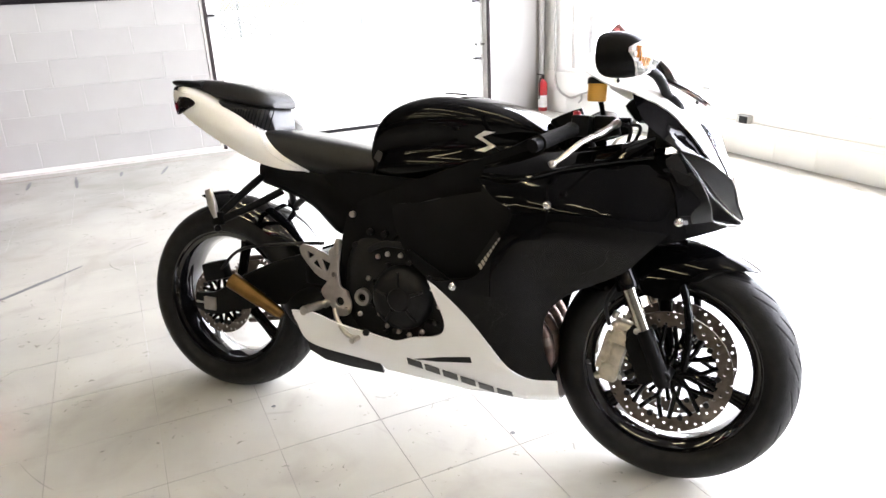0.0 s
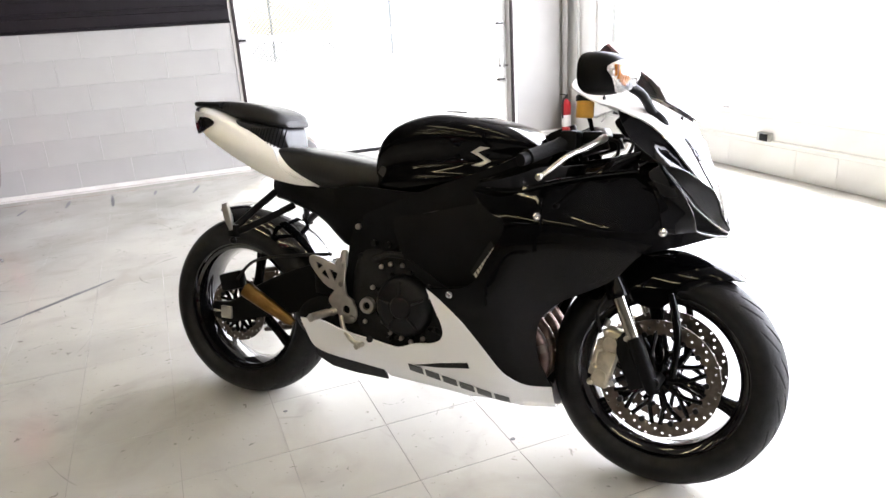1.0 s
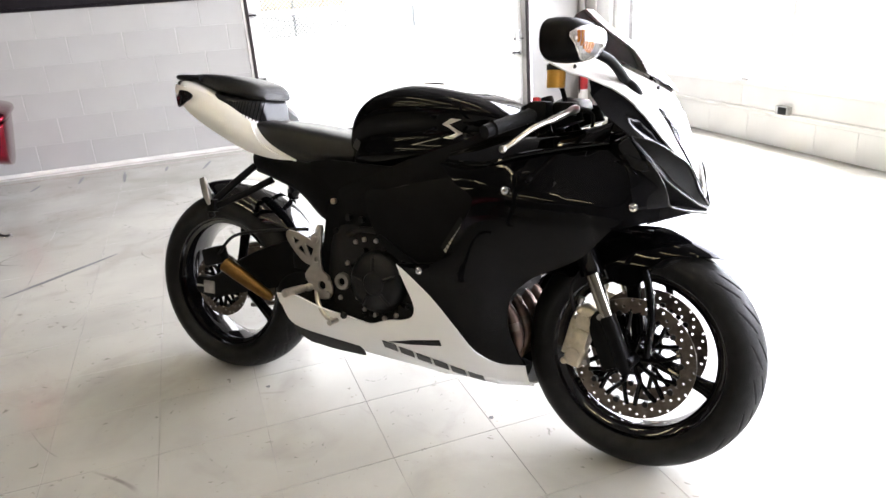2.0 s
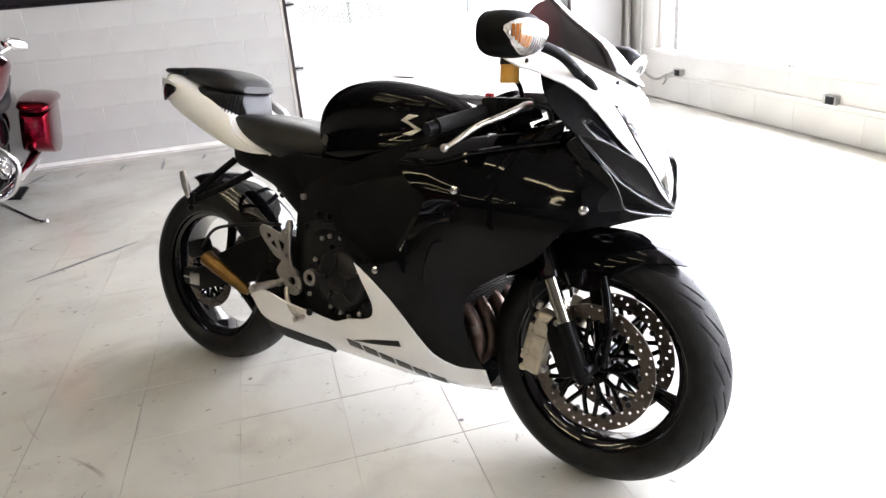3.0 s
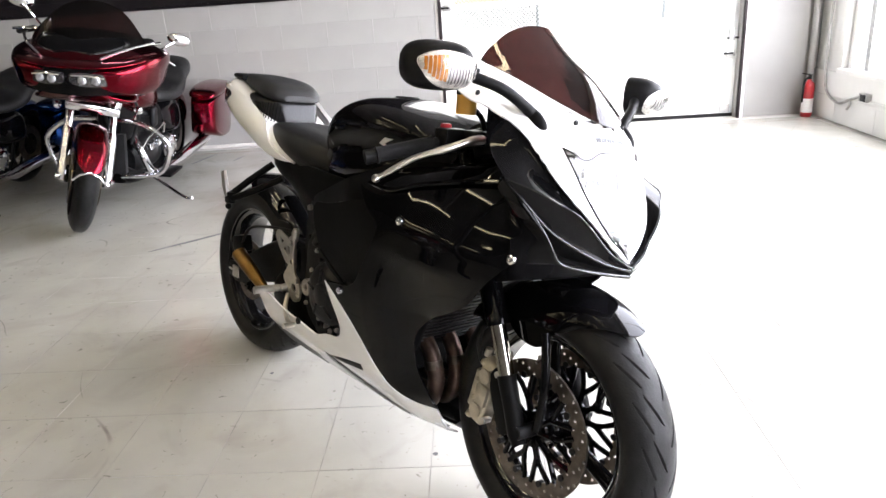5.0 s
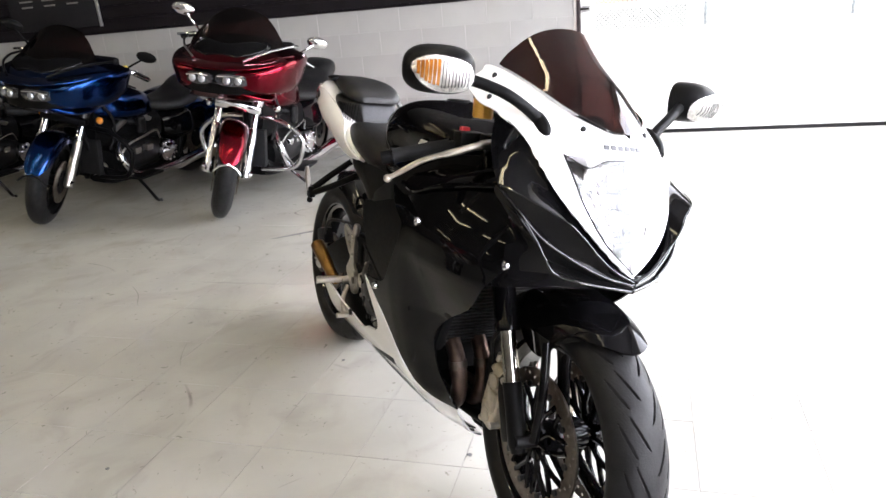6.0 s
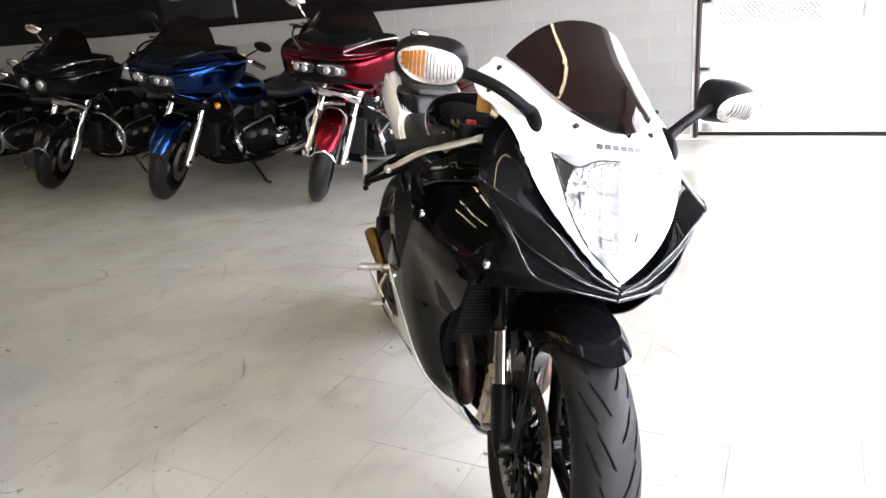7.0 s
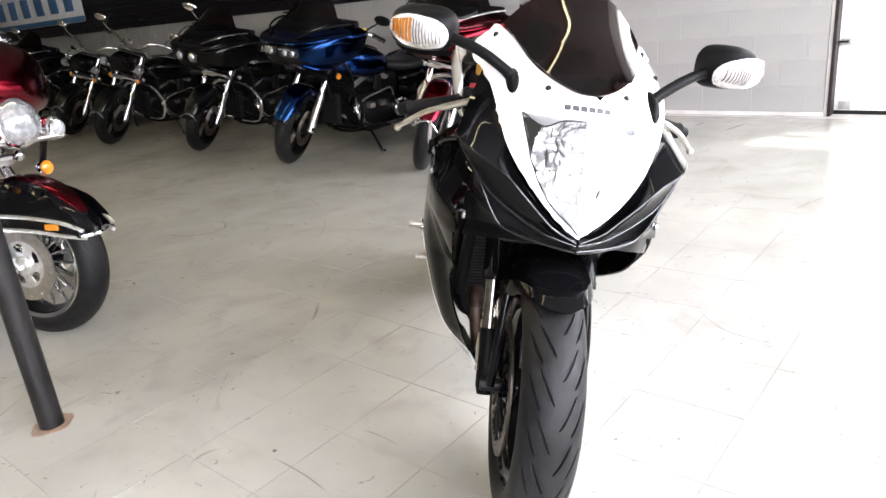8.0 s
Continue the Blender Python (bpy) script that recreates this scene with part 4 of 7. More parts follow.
for k in range(9):
    a = 2 * math.pi * k / 9
    part("bolt", rod((0.71 + 0.098 * math.cos(a), -0.165, 0.43 + 0.098 * math.sin(a)), (0.71 + 0.098 * math.cos(a), -0.183, 0.43 + 0.098 * math.sin(a)), 0.0065, 8), DARK_METAL, eng)
part("pivot_boss", lathe([(0.010, -0.172), (0.012, -0.178), (0.023, -0.178), (0.025, -0.172), (0.025, -0.15)], 20, (0.585, 0, 0.415)), BRUSHED, eng, "bright hollow swingarm pivot nut")
part("starter_cover", lathe([(0.0, -0.185), (0.034, -0.183), (0.044, -0.172), (0.046, -0.12)], 28, (0.80, 0, 0.335)), DARK_METAL, eng)
for k in range(5):
    part("bolt", rod((0.66 + 0.04 * k, -0.168, 0.325 + 0.01 * math.sin(k * 2.1)), (0.66 + 0.04 * k, -0.182, 0.325 + 0.01 * math.sin(k * 2.1)), 0.007, 8), BRUSHED if k % 2 else DARK_METAL, eng)

for x, z, y, bright in ((0.63, 0.535, 0.168, 1), (0.66, 0.545, 0.170, 1), (0.70, 0.545, 0.172, 1), (0.745, 0.535, 0.172, 0), (0.60, 0.47, 0.165, 1), (0.575, 0.365, 0.165, 1), (0.64, 0.375, 0.172, 1), (0.665, 0.345, 0.176, 1), (0.69, 0.335, 0.178, 0), (0.735, 0.33, 0.182, 1), (0.775, 0.345, 0.186, 1), (0.81, 0.375, 0.184, 0), (0.82, 0.42, 0.182, 1)):
    part("case_bolt", lathe([(0.0, -0.008), (0.004, -0.008), (0.0065, -0.006), (0.0075, 0.0)], 10, (x, -y, z)), BRUSHED if bright else DARK_METAL, eng)
part("clutch_boss", lathe([(0.0, -0.212), (0.016, -0.211), (0.030, -0.208), (0.034, -0.203)], 24, (0.71, 0, 0.43)), DARK_METAL, eng)
for k in range(5):
    a = 2 * math.pi * k / 5 + 0.4
    part("cover_rib", tube([(0.71 + 0.036 * math.cos(a), -0.205, 0.43 + 0.036 * math.sin(a)), (0.71 + 0.074 * math.cos(a), -0.199, 0.43 + 0.074 * math.sin(a))], [0.005, 0.004], 8), DARK_METAL, eng)
part("oil_hose", tube(catmull([(0.60, -0.16, 0.55), (0.66, -0.185, 0.575), (0.74, -0.19, 0.57), (0.80, -0.18, 0.53)], 6), 0.009, 10), MATTE_BLACK, eng)
part("sight_glass", lathe([(0.0, -0.006), (0.011, -0.006), (0.013, 0.0)], 16, (0.655, -0.172, 0.392)), BRUSHED, eng, "round oil sight glass")

frame_ob = tagged(new("frame"), "satin black twin-spar frame")
frame_ob.parent = bike
for s in (-1, 1):
    spar = panel([(0.50, 0.40), (0.49, 0.55), (0.53, 0.66), (0.66, 0.72), (0.82, 0.78), (0.98, 0.84), (1.07, 0.89), (1.10, 0.86), (1.00, 0.75), (0.86, 0.69), (0.74, 0.64), (0.66, 0.57), (0.62, 0.44), (0.57, 0.36)],
                 lambda a, b: (a, s * lerp(a, [0.5, 0.6, 0.8, 1.0, 1.1], [0.125, 0.15, 0.185, 0.16, 0.10]), b), 0.04, 0.04, 4)
    part("spar", spar, FRAME_SATIN, frame_ob)
part("steering_head", rod((1.09, 0, 0.93), (1.16, 0, 0.77), 0.045, 20), SATIN_BLACK, frame_ob)
for x, z, y in ((0.535, 0.641, 0.133), (0.545, 0.555, 0.137), (0.60, 0.60, 0.155), (0.65, 0.60, 0.165)):
    part("bolt", rod((x, -y, z), (x, -y - 0.012, z), 0.009, 10), BRUSHED if z > 0.63 else DARK_METAL, frame_ob)
part("shock", tube([(0.46, 0, 0.42), (0.48, 0, 0.66)], 0.035, 16), SATIN_BLACK, frame_ob)

# rear-set footrests
for s in (-1, 1):
    rs = tagged(new("footrest"), "machined silver rear-set footrest")
    rs.parent = bike
    outl = [(0.470, 0.395), (0.455, 0.42), (0.478, 0.455), (0.488, 0.50), (0.478, 0.535), (0.50, 0.55), (0.512, 0.535), (0.508, 0.49), (0.515, 0.44), (0.535, 0.425), (0.55, 0.39), (0.54, 0.36), (0.51, 0.355), (0.49, 0.375)]
    pl = plate([(p.x, p.y) for p in catmull([(a, b, 0) for a, b in outl], 4, True)], [circle(0.014, 14, 0.515, 0.395), circle(0.009, 10, 0.497, 0.47), circle(0.007, 10, 0.535, 0.375)], 0.009, 0.0012)
    part("bracket", move(pl, Matrix.Translation((0, s * 0.172, 0))), BRUSHED, rs)
    heel = plate([(p.x, p.y) for p in catmull([(0.385, 0.545, 0), (0.375, 0.525, 0), (0.40, 0.49, 0), (0.44, 0.455, 0), (0.49, 0.445, 0), (0.492, 0.475, 0), (0.488, 0.51, 0), (0.43, 0.535, 0)], 4, True)],
                 [[(0.395, 0.530), (0.425, 0.518), (0.405, 0.503)], [(0.430, 0.508), (0.45, 0.472), (0.415, 0.492)], [(0.442, 0.512), (0.476, 0.498), (0.464, 0.468)]], 0.006, 0.001)
    part("heel_guard", move(heel, Matrix.Translation((0, s * 0.158, 0))), BRUSHED, rs)
    part("peg", tube([(0.475, s * 0.175, 0.385), (0.472, s * 0.19, 0.385), (0.465, s * 0.195, 0.385), (0.456, s * 0.268, 0.383), (0.455, s * 0.273, 0.383)], [0.011, 0.011, 0.0095, 0.0105, 0.012], 12), BRUSHED, rs, "knurled silver foot peg")
    for q in range(8):
        part("knurl", tube([(0.4645 - q * 0.0012, s * (0.20 + q * 0.009), 0.3848), (0.464 - q * 0.0012, s * (0.204 + q * 0.009), 0.3848)], 0.0118, 10), BRUSHED, rs)
    part("pedal", tube(catmull([(0.505, s * 0.188, 0.375), (0.53, s * 0.210, 0.345), (0.565, s * 0.222, 0.318), (0.598, s * 0.226, 0.312)], 5), 0.007, 10), BRUSHED, rs, "slim silver foot pedal")
    part("pedal_tip", tube([(0.595, s * 0.216, 0.312), (0.595, s * 0.252, 0.312)], 0.008, 10), BRUSHED, rs)
    for x, z in ((0.47, 0.388), (0.535, 0.42), (0.54, 0.37), (0.497, 0.53)):
        part("bolt", rod((x, s * 0.172, z), (x, s * 0.184, z), 0.009, 12), BRUSHED, rs)
part("master_cylinder", tube([(0.500, -0.168, 0.535), (0.504, -0.168, 0.558), (0.506, -0.168, 0.572)], [0.010, 0.012, 0.008], 12), BRUSHED, bike)

# side fairings
for s in (-1, 1):
    fair = tagged(new("side_fairing"), "gloss black side fairing with white belly panel")
    fair.parent = bike
    rear_edge = [(0.816, 0.508), (0.86, 0.512), (0.94, 0.530), (0.985, 0.60), (1.03, 0.69), (0.985, 0.725), (0.93, 0.775)]
    top_edge = [(0.93, 0.775), (0.999, 0.762), (1.058, 0.772), (1.14, 0.800), (1.254, 0.822), (1.335, 0.835)]
    nose_edge = [(1.335, 0.835), (1.39, 0.80), (1.43, 0.735), (1.402, 0.686)]
    mouth_edge = [(1.402, 0.686), (1.346, 0.628), (1.295, 0.572), (1.228, 0.533), (1.164, 0.498), (1.118, 0.452), (1.103, 0.40), (1.106, 0.33), (1.135, 0.245)]
    seam = [(1.135, 0.245), (1.074, 0.246), (1.019, 0.284), (0.977, 0.344), (0.920, 0.417), (0.862, 0.473), (0.816, 0.508)]
    main = chain(top_edge, nose_edge, mouth_edge, seam, rear_edge)
    part("side_panel", panel(main, side(s), 0.005, 0.012), GLOSS_BLACK, fair, "gloss black side panel")
    keel = [(1.135, 0.245), (1.135, 0.160), (1.05, 0.150), (0.951, 0.158), (0.831, 0.178), (0.731, 0.190), (0.645, 0.200)]
    back = [(0.633, 0.223), (0.535, 0.238), (0.457, 0.252), (0.415, 0.275), (0.398, 0.332), (0.388, 0.366)]
    inner = [(0.388, 0.366), (0.457, 0.368), (0.524, 0.347), (0.581, 0.335), (0.629, 0.329), (0.678, 0.319), (0.710, 0.317), (0.762, 0.336), (0.815, 0.346), (0.845, 0.362), (0.855, 0.388), (0.850, 0.418), (0.836, 0.455), (0.816, 0.508)]
    white = chain(list(reversed(seam)), keel[:2], keel[1:], back, inner)
    wp = part("belly_panel", panel(white, side(s, 0.002), 0.005, 0.025), WHITE_PAINT, fair, "white belly panel")
    part("belly_liner", panel([(1.098, 0.243), (1.098, 0.160), (1.05, 0.154), (0.951, 0.162), (0.85, 0.180), (0.86, 0.40), (0.92, 0.412), (0.977, 0.340), (1.019, 0.281), (1.074, 0.244)], side(s, -0.0085), 0.003, 0.025), MATTE_BLACK, fair, "black inner liner")
    lip = [(0.414, 0.272), (0.457, 0.251), (0.535, 0.237), (0.633, 0.222), (0.625, 0.183), (0.52, 0.186), (0.44, 0.20), (0.405, 0.235)]
    part("belly_lip", panel(lip, side(s, -0.008), 0.006, 0.03), SATIN_BLACK, fair)
    part("vent_slit", panel([(0.753, 0.266), (0.84, 0.288), (0.920, 0.303), (0.923, 0.286), (0.82, 0.270)], side(s, 0.0035), 0.002, 0.03), MATTE_BLACK, wp, "black wedge-shaped vent")
    for k in range(6):
        x = 0.732 + 0.0485 * k
        z = 0.255 - 0.0130 * k
        bar = [(x, z + 0.013), (x + 0.040, z + 0.003), (x + 0.037, z - 0.022), (x - 0.003, z - 0.012)]
        part("letter_bar", panel(bar, side(s, 0.0032), 0.0014, 0.02), DECAL_GREY, wp, "grey lettering bar")
    part("inner_cover", panel([(0.70, 0.68), (0.78, 0.70), (0.90, 0.73), (1.00, 0.74), (1.03, 0.69), (0.985, 0.60), (0.94, 0.53), (0.86, 0.512), (0.80, 0.515), (0.74, 0.565)], side(s, -0.035), 0.005, 0.03, 3), SATIN_BLACK, fair)
    part("trim_strip", panel([(0.75, 0.575), (0.76, 0.578), (0.885, 0.502), (0.875, 0.498)], side(s, -0.018), 0.006, 0.03), SATIN_BLACK, fair)
    st = part("sticker", panel([(0.932, 0.562), (0.955, 0.53), (1.01, 0.615), (0.985, 0.645)], side(s, -0.0285), 0.0015, 0.03), MATTE_BLACK, fair, "black sticker with pale lettering bars")
    for k in range(8):
        x, z = 0.941 + 0.0068 * k, 0.552 + 0.0098 * k
        part("letter_bar", panel([(x, z + 0.003), (x + 0.005, z + 0.0095), (x + 0.017, z - 0.007), (x + 0.012, z - 0.0135)], side(s, -0.0272), 0.0012, 0.03), DECAL_SILVER, st)
    for k in range(6):
        x, z = 0.957 + 0.007 * k, 0.538 + 0.0104 * k
        part("letter_bar", panel([(x, z + 0.002), (x + 0.004, z + 0.007), (x + 0.009, z - 0.001), (x + 0.005, z - 0.006)], side(s, -0.0272), 0.0012, 0.03), DECAL_SILVER, st)
    for x, z, o in ((1.114, 0.721, 0.0), (1.403, 0.697, 0.001), (0.884, 0.499, 0.0), (1.045, 0.705, -0.02), (0.62, 0.33, 0.001)):
        y = abs(side(s, o)(x, z)[1])
        part("fairing_bolt", lathe([(0.0, -0.006), (0.0035, -0.006), (0.0045, -0.0065), (0.0095, -0.005), (0.0105, 0.0)], 14, (x, s * y, z)) if s < 0 else rod((x, y, z), (x, y + 0.005, z), 0.010, 12), CHROME if z > 0.4 else MATTE_BLACK, fair, "")
    outer = catmull([both(s, p) for p in ((0.94, -0.222, 0.776), (1.05, -0.243, 0.776), (1.14, -0.236, 0.801), (1.25, -0.213, 0.823), (1.335, -0.193, 0.836))], 6)
    inside = catmull([both(s, p) for p in ((0.93, -0.165, 0.800), (1.03, -0.150, 0.838), (1.13, -0.140, 0.848), (1.24, -0.140, 0.862), (1.335, -0.165, 0.885))], 6)
    part("inner_fairing", thicken(skin([[a.lerp(b, k / 6) + Vector((0, 0, 0.012)) * math.sin(math.pi * k / 6) for k in range(7)] for a, b in zip(outer, inside)]), 0.004), GLOSS_BLACK, fair, "gloss black inner fairing beside the frame")
    part("upper_edge", tube(catmull([both(s, p) for p in ((0.94, -0.225, 0.778), (1.05, -0.245, 0.778), (1.14, -0.238, 0.803), (1.25, -0.215, 0.825), (1.335, -0.195, 0.838))], 6), 0.006, 8), GLOSS_BLACK, fair)

part("belly_pan", hull([(0.44, 0.30, 0.235, 0.09), (0.60, 0.28, 0.21, 0.11), (0.80, 0.25, 0.19, 0.10), (1.0, 0.22, 0.17, 0.06), (1.10, 0.20, 0.165, 0.03)], [(0.3, 0.0), (0.9, 0.25), (1, 1.0), (0, 1.0)]), SATIN_BLACK, bike)
# radiator, oil cooler and header pipes in the mouth of the fairing
rad = tagged(new("radiator"), "dark finned radiator behind the front wheel")
rad.parent = bike
RADM = Matrix.Translation((1.105, 0, 0.525)) @ Matrix.Rotation(radians(24), 4, "Y")
part("core", block(0.03, 0.30, 0.30, RADM, 0.004), MATTE_BLACK, rad)
for k in range(26):
    part("fin", block(0.036, 0.29, 0.0032, RADM @ Matrix.Translation((0, 0, -0.137 + k * 0.011))), RAD_FIN, rad)
for s in (-1, 1):
    part("tank_end", block(0.045, 0.028, 0.31, RADM @ Matrix.Translation((0, s * 0.155, 0)), 0.01), SATIN_BLACK, rad)
hd = tagged(new("header_pipes"), "scorched brown header pipes")
hd.parent = bike
for y in (-0.115, -0.04, 0.04, 0.115):
    part("pipe", tube(catmull([(0.99, y, 0.43), (1.04, y, 0.415), (1.088, y * 0.97, 0.36), (1.098, y * 0.9, 0.29), (1.05, y * 0.75, 0.225), (0.92, y * 0.6, 0.215), (0.7, y * 0.4, 0.22)], 6), 0.021, 14), HEADER, hd)
    part("flange", rod((0.985, y, 0.436), (1.01, y, 0.43), 0.031, 14), DARK_METAL, hd)
    part("clamp", tube([(1.089, y * 0.965, 0.356), (1.094, y * 0.95, 0.335)], 0.0235, 14), STEEL, hd)

# tank
tank = tagged(new("fuel_tank"), "gloss black fuel tank")
tank.parent = bike
TP = [(0.80, 0.0), (0.95, 0.16), (0.90, 0.40), (1.0, 0.66), (0.95, 0.85), (0.68, 0.965), (0.22, 1.0), (0.0, 1.0)]
TX, TZ, TB, TW = [0.568, 0.580, 0.608, 0.665, 0.765, 0.88, 0.99, 1.055, 1.085], [0.79, 0.855, 0.915, 0.956, 0.977, 0.967, 0.940, 0.905, 0.88], [0.735, 0.735, 0.74, 0.742, 0.748, 0.765, 0.80, 0.83, 0.85], [0.085, 0.115, 0.137, 0.155, 0.172, 0.180, 0.165, 0.13, 0.10]
part("shell", hull(list(zip(TX, TZ, TB, TW)), TP, 6), GLOSS_BLACK, tank)
part("filler_cap", move(lathe([(0.0, 0.0), (0.030, 0.0), (0.034, 0.003), (0.034, 0.014)], 28), pose(0.78, 0, 0.981, -90, 0, 0)), SATIN_BLACK, tank)
for s in (-1, 1):
    part("tank_ridge", tube(catmull([(0.66, s * 0.132, 0.918), (0.75, s * 0.150, 0.934), (0.88, s * 0.158, 0.925), (1.0, s * 0.140, 0.905), (1.06, s * 0.11, 0.882)], 6), [0.003] + [0.009] * 23 + [0.003], 10), GLOSS_BLACK, tank)

    def on_tank(a, b):
        w, zt, zb = ease(a, TX, TW), ease(a, TX, TZ), ease(a, TX, TB)
        return (a, s * (w * ease((b - zb) / (zt - zb), [0, 0.16, 0.40, 0.66, 0.84, 0.965], [0.80, 0.95, 0.90, 1.0, 0.945, 0.68]) + 0.004), b)
    hook = [(0.872, 0.866), (0.912, 0.884), (0.950, 0.881), (0.926, 0.874), (0.899, 0.866), (0.929, 0.849), (0.920, 0.846)]
    for sg in (1, -1):
        part("emblem", panel([(0.925 + 0.68 * sg * (a - 0.911), 0.858 + 0.85 * sg * (b - 0.853)) for a, b in hook], on_tank, 0.0015, 0.02), DECAL_SILVER, tank, "angular silver tank emblem")
    part("tank_pad", panel([(0.592, 0.80), (0.605, 0.822), (0.622, 0.812), (0.610, 0.788)], lambda a, b: (a, s * 0.128, b), 0.002, 0.05), DECAL_GREY, tank)
    part("side_cover", panel([(0.44, 0.74), (0.50, 0.758), (0.62, 0.755), (0.74, 0.752), (0.80, 0.77), (0.78, 0.745), (0.66, 0.70), (0.55, 0.66), (0.50, 0.69)], lambda a, b: (a, s * (0.135 + 0.04 * max(0, a - 0.5)), b), 0.01, 0.04, 4), SATIN_BLACK, tank)

# seats and tail
TAILP = [(0.35, 0.0), (0.82, 0.10), (1.0, 0.50), (0.96, 0.75), (0.80, 0.97), (0.5, 1.0), (0.0, 1.0)]
tail = tagged(new("tail_unit"), "white tail fairing with black seats")
tail.parent = bike
part("tail_shell", hull([(-0.178, 0.993, 0.975, 0.012), (-0.13, 0.990, 0.93, 0.075), (-0.075, 0.985, 0.895, 0.118), (0.0, 0.962, 0.862, 0.130), (0.08, 0.925, 0.824, 0.132), (0.19, 0.868, 0.776, 0.126), (0.29, 0.80, 0.752, 0.118), (0.37, 0.752, 0.742, 0.108)], TAILP, 6), WHITE_PAINT, tail, "white tail fairing")
for s in (-1, 1):
    part("tail_light", panel([(-0.118, 0.958), (-0.085, 0.955), (-0.03, 0.952), (-0.005, 0.935), (-0.04, 0.915), (-0.085, 0.900), (-0.10, 0.92)], lambda a, b: (a, s * (ease(a, [-0.13, -0.06, 0.02], [0.098, 0.134, 0.143]) - 0.9 * (b - 0.925) ** 2 * 6), b), 0.004, 0.02, 3), LENS_DARK, tail, "smoked tail light lens")
for s in (-1, 1):
    up = 0.008 if s < 0 else 0.030
    dagger = chain([(-0.112, 0.975), (0.0, 0.952 + up * 0.3), (0.118, 0.908 + up * 0.7), (0.212, 0.850 + up)], [(0.212, 0.850 + up), (0.252, 0.800), (0.31, 0.768), (0.368, 0.750)], [(0.368, 0.750), (0.30, 0.752), (0.211, 0.768), (0.12, 0.802), (0.03, 0.848), (-0.055, 0.900), (-0.112, 0.955)], [(-0.112, 0.955), (-0.112, 0.975)])
    part("tail_flank", panel(dagger, lambda a, b: (a, s * (ease(a, [-0.12, -0.06, 0.05, 0.2, 0.3, 0.37], [0.106, 0.130, 0.139, 0.133, 0.124, 0.112]) - 0.9 * (b - ease(a, [-0.12, 0.0, 0.1, 0.2, 0.3, 0.37], [0.95, 0.90, 0.862, 0.81, 0.77, 0.752])) ** 2 * 6), b), 0.012, 0.02), WHITE_PAINT, tail, "white blade along the tail").location.y = 0.024 if s > 0 else 0.0
part("tail_lamp", hull([(-0.19, 0.985, 0.972, 0.02), (-0.16, 0.99, 0.94, 0.055), (-0.10, 0.985, 0.92, 0.085)], TAILP, 4), LENS_DARK, tail)
part("tail_cap", hull([(-0.19, 1.006, 0.994, 0.02), (-0.16, 1.008, 0.990, 0.055), (-0.10, 1.007, 0.985, 0.075), (-0.03, 1.004, 0.98, 0.085)], TAILP, 4), SATIN_BLACK, tail)
part("pillion_seat", hull([(-0.12, 1.008, 0.985, 0.045), (-0.04, 1.010, 0.968, 0.068), (0.06, 1.004, 0.948, 0.088), (0.14, 0.992, 0.934, 0.098), (0.195, 0.972, 0.928, 0.088), (0.220, 0.948, 0.928, 0.06)], [(0.85, 0.0), (1.0, 0.25), (0.97, 0.6), (0.75, 0.93), (0.3, 1.0), (0, 1)], 6), SEAT_VINYL, tail, "black vinyl pillion seat")
part("seat_hump", hull([(0.02, 0.95, 0.86, 0.10), (0.12, 0.938, 0.845, 0.108), (0.18, 0.932, 0.845, 0.088), (0.205, 0.925, 0.85, 0.068), (0.222, 0.87, 0.85, 0.055)], [(1.0, 0.0), (1.0, 0.5), (0.95, 0.9), (0.6, 1.0), (0, 1)], 6), CARBON, tail, "grey carbon-look seat hump")
for k in range(13):
    part("hump_rib", block(0.003, 0.003, 0.066, Matrix.Translation((0.10 + 0.0105 * k, -0.1075 + 0.0016 * max(0, k - 6) ** 1.6, 0.892)) @ Matrix.Rotation(radians(20), 4, "Y"), 0.001), SATIN_BLACK, tail)
part("rider_seat", hull([(0.175, 0.852, 0.815, 0.075), (0.205, 0.863, 0.80, 0.098), (0.28, 0.863, 0.765, 0.112), (0.38, 0.854, 0.740, 0.122), (0.49, 0.838, 0.728, 0.122), (0.585, 0.818, 0.74, 0.105), (0.615, 0.795, 0.755, 0.08)], [(0.75, 0.0), (0.98, 0.3), (1.0, 0.6), (0.88, 0.88), (0.5, 0.99), (0, 0.97)], 6), SEAT_VINYL, tail, "black vinyl rider seat")
part("undertail", hull([(0.17, 0.76, 0.70, 0.06), (0.25, 0.775, 0.685, 0.09), (0.36, 0.75, 0.645, 0.10), (0.46, 0.74, 0.57, 0.105), (0.54, 0.74, 0.60, 0.10)], [(0.7, 0.0), (1, 0.3), (1, 1.0), (0, 1.0)]), SATIN_BLACK, tail)
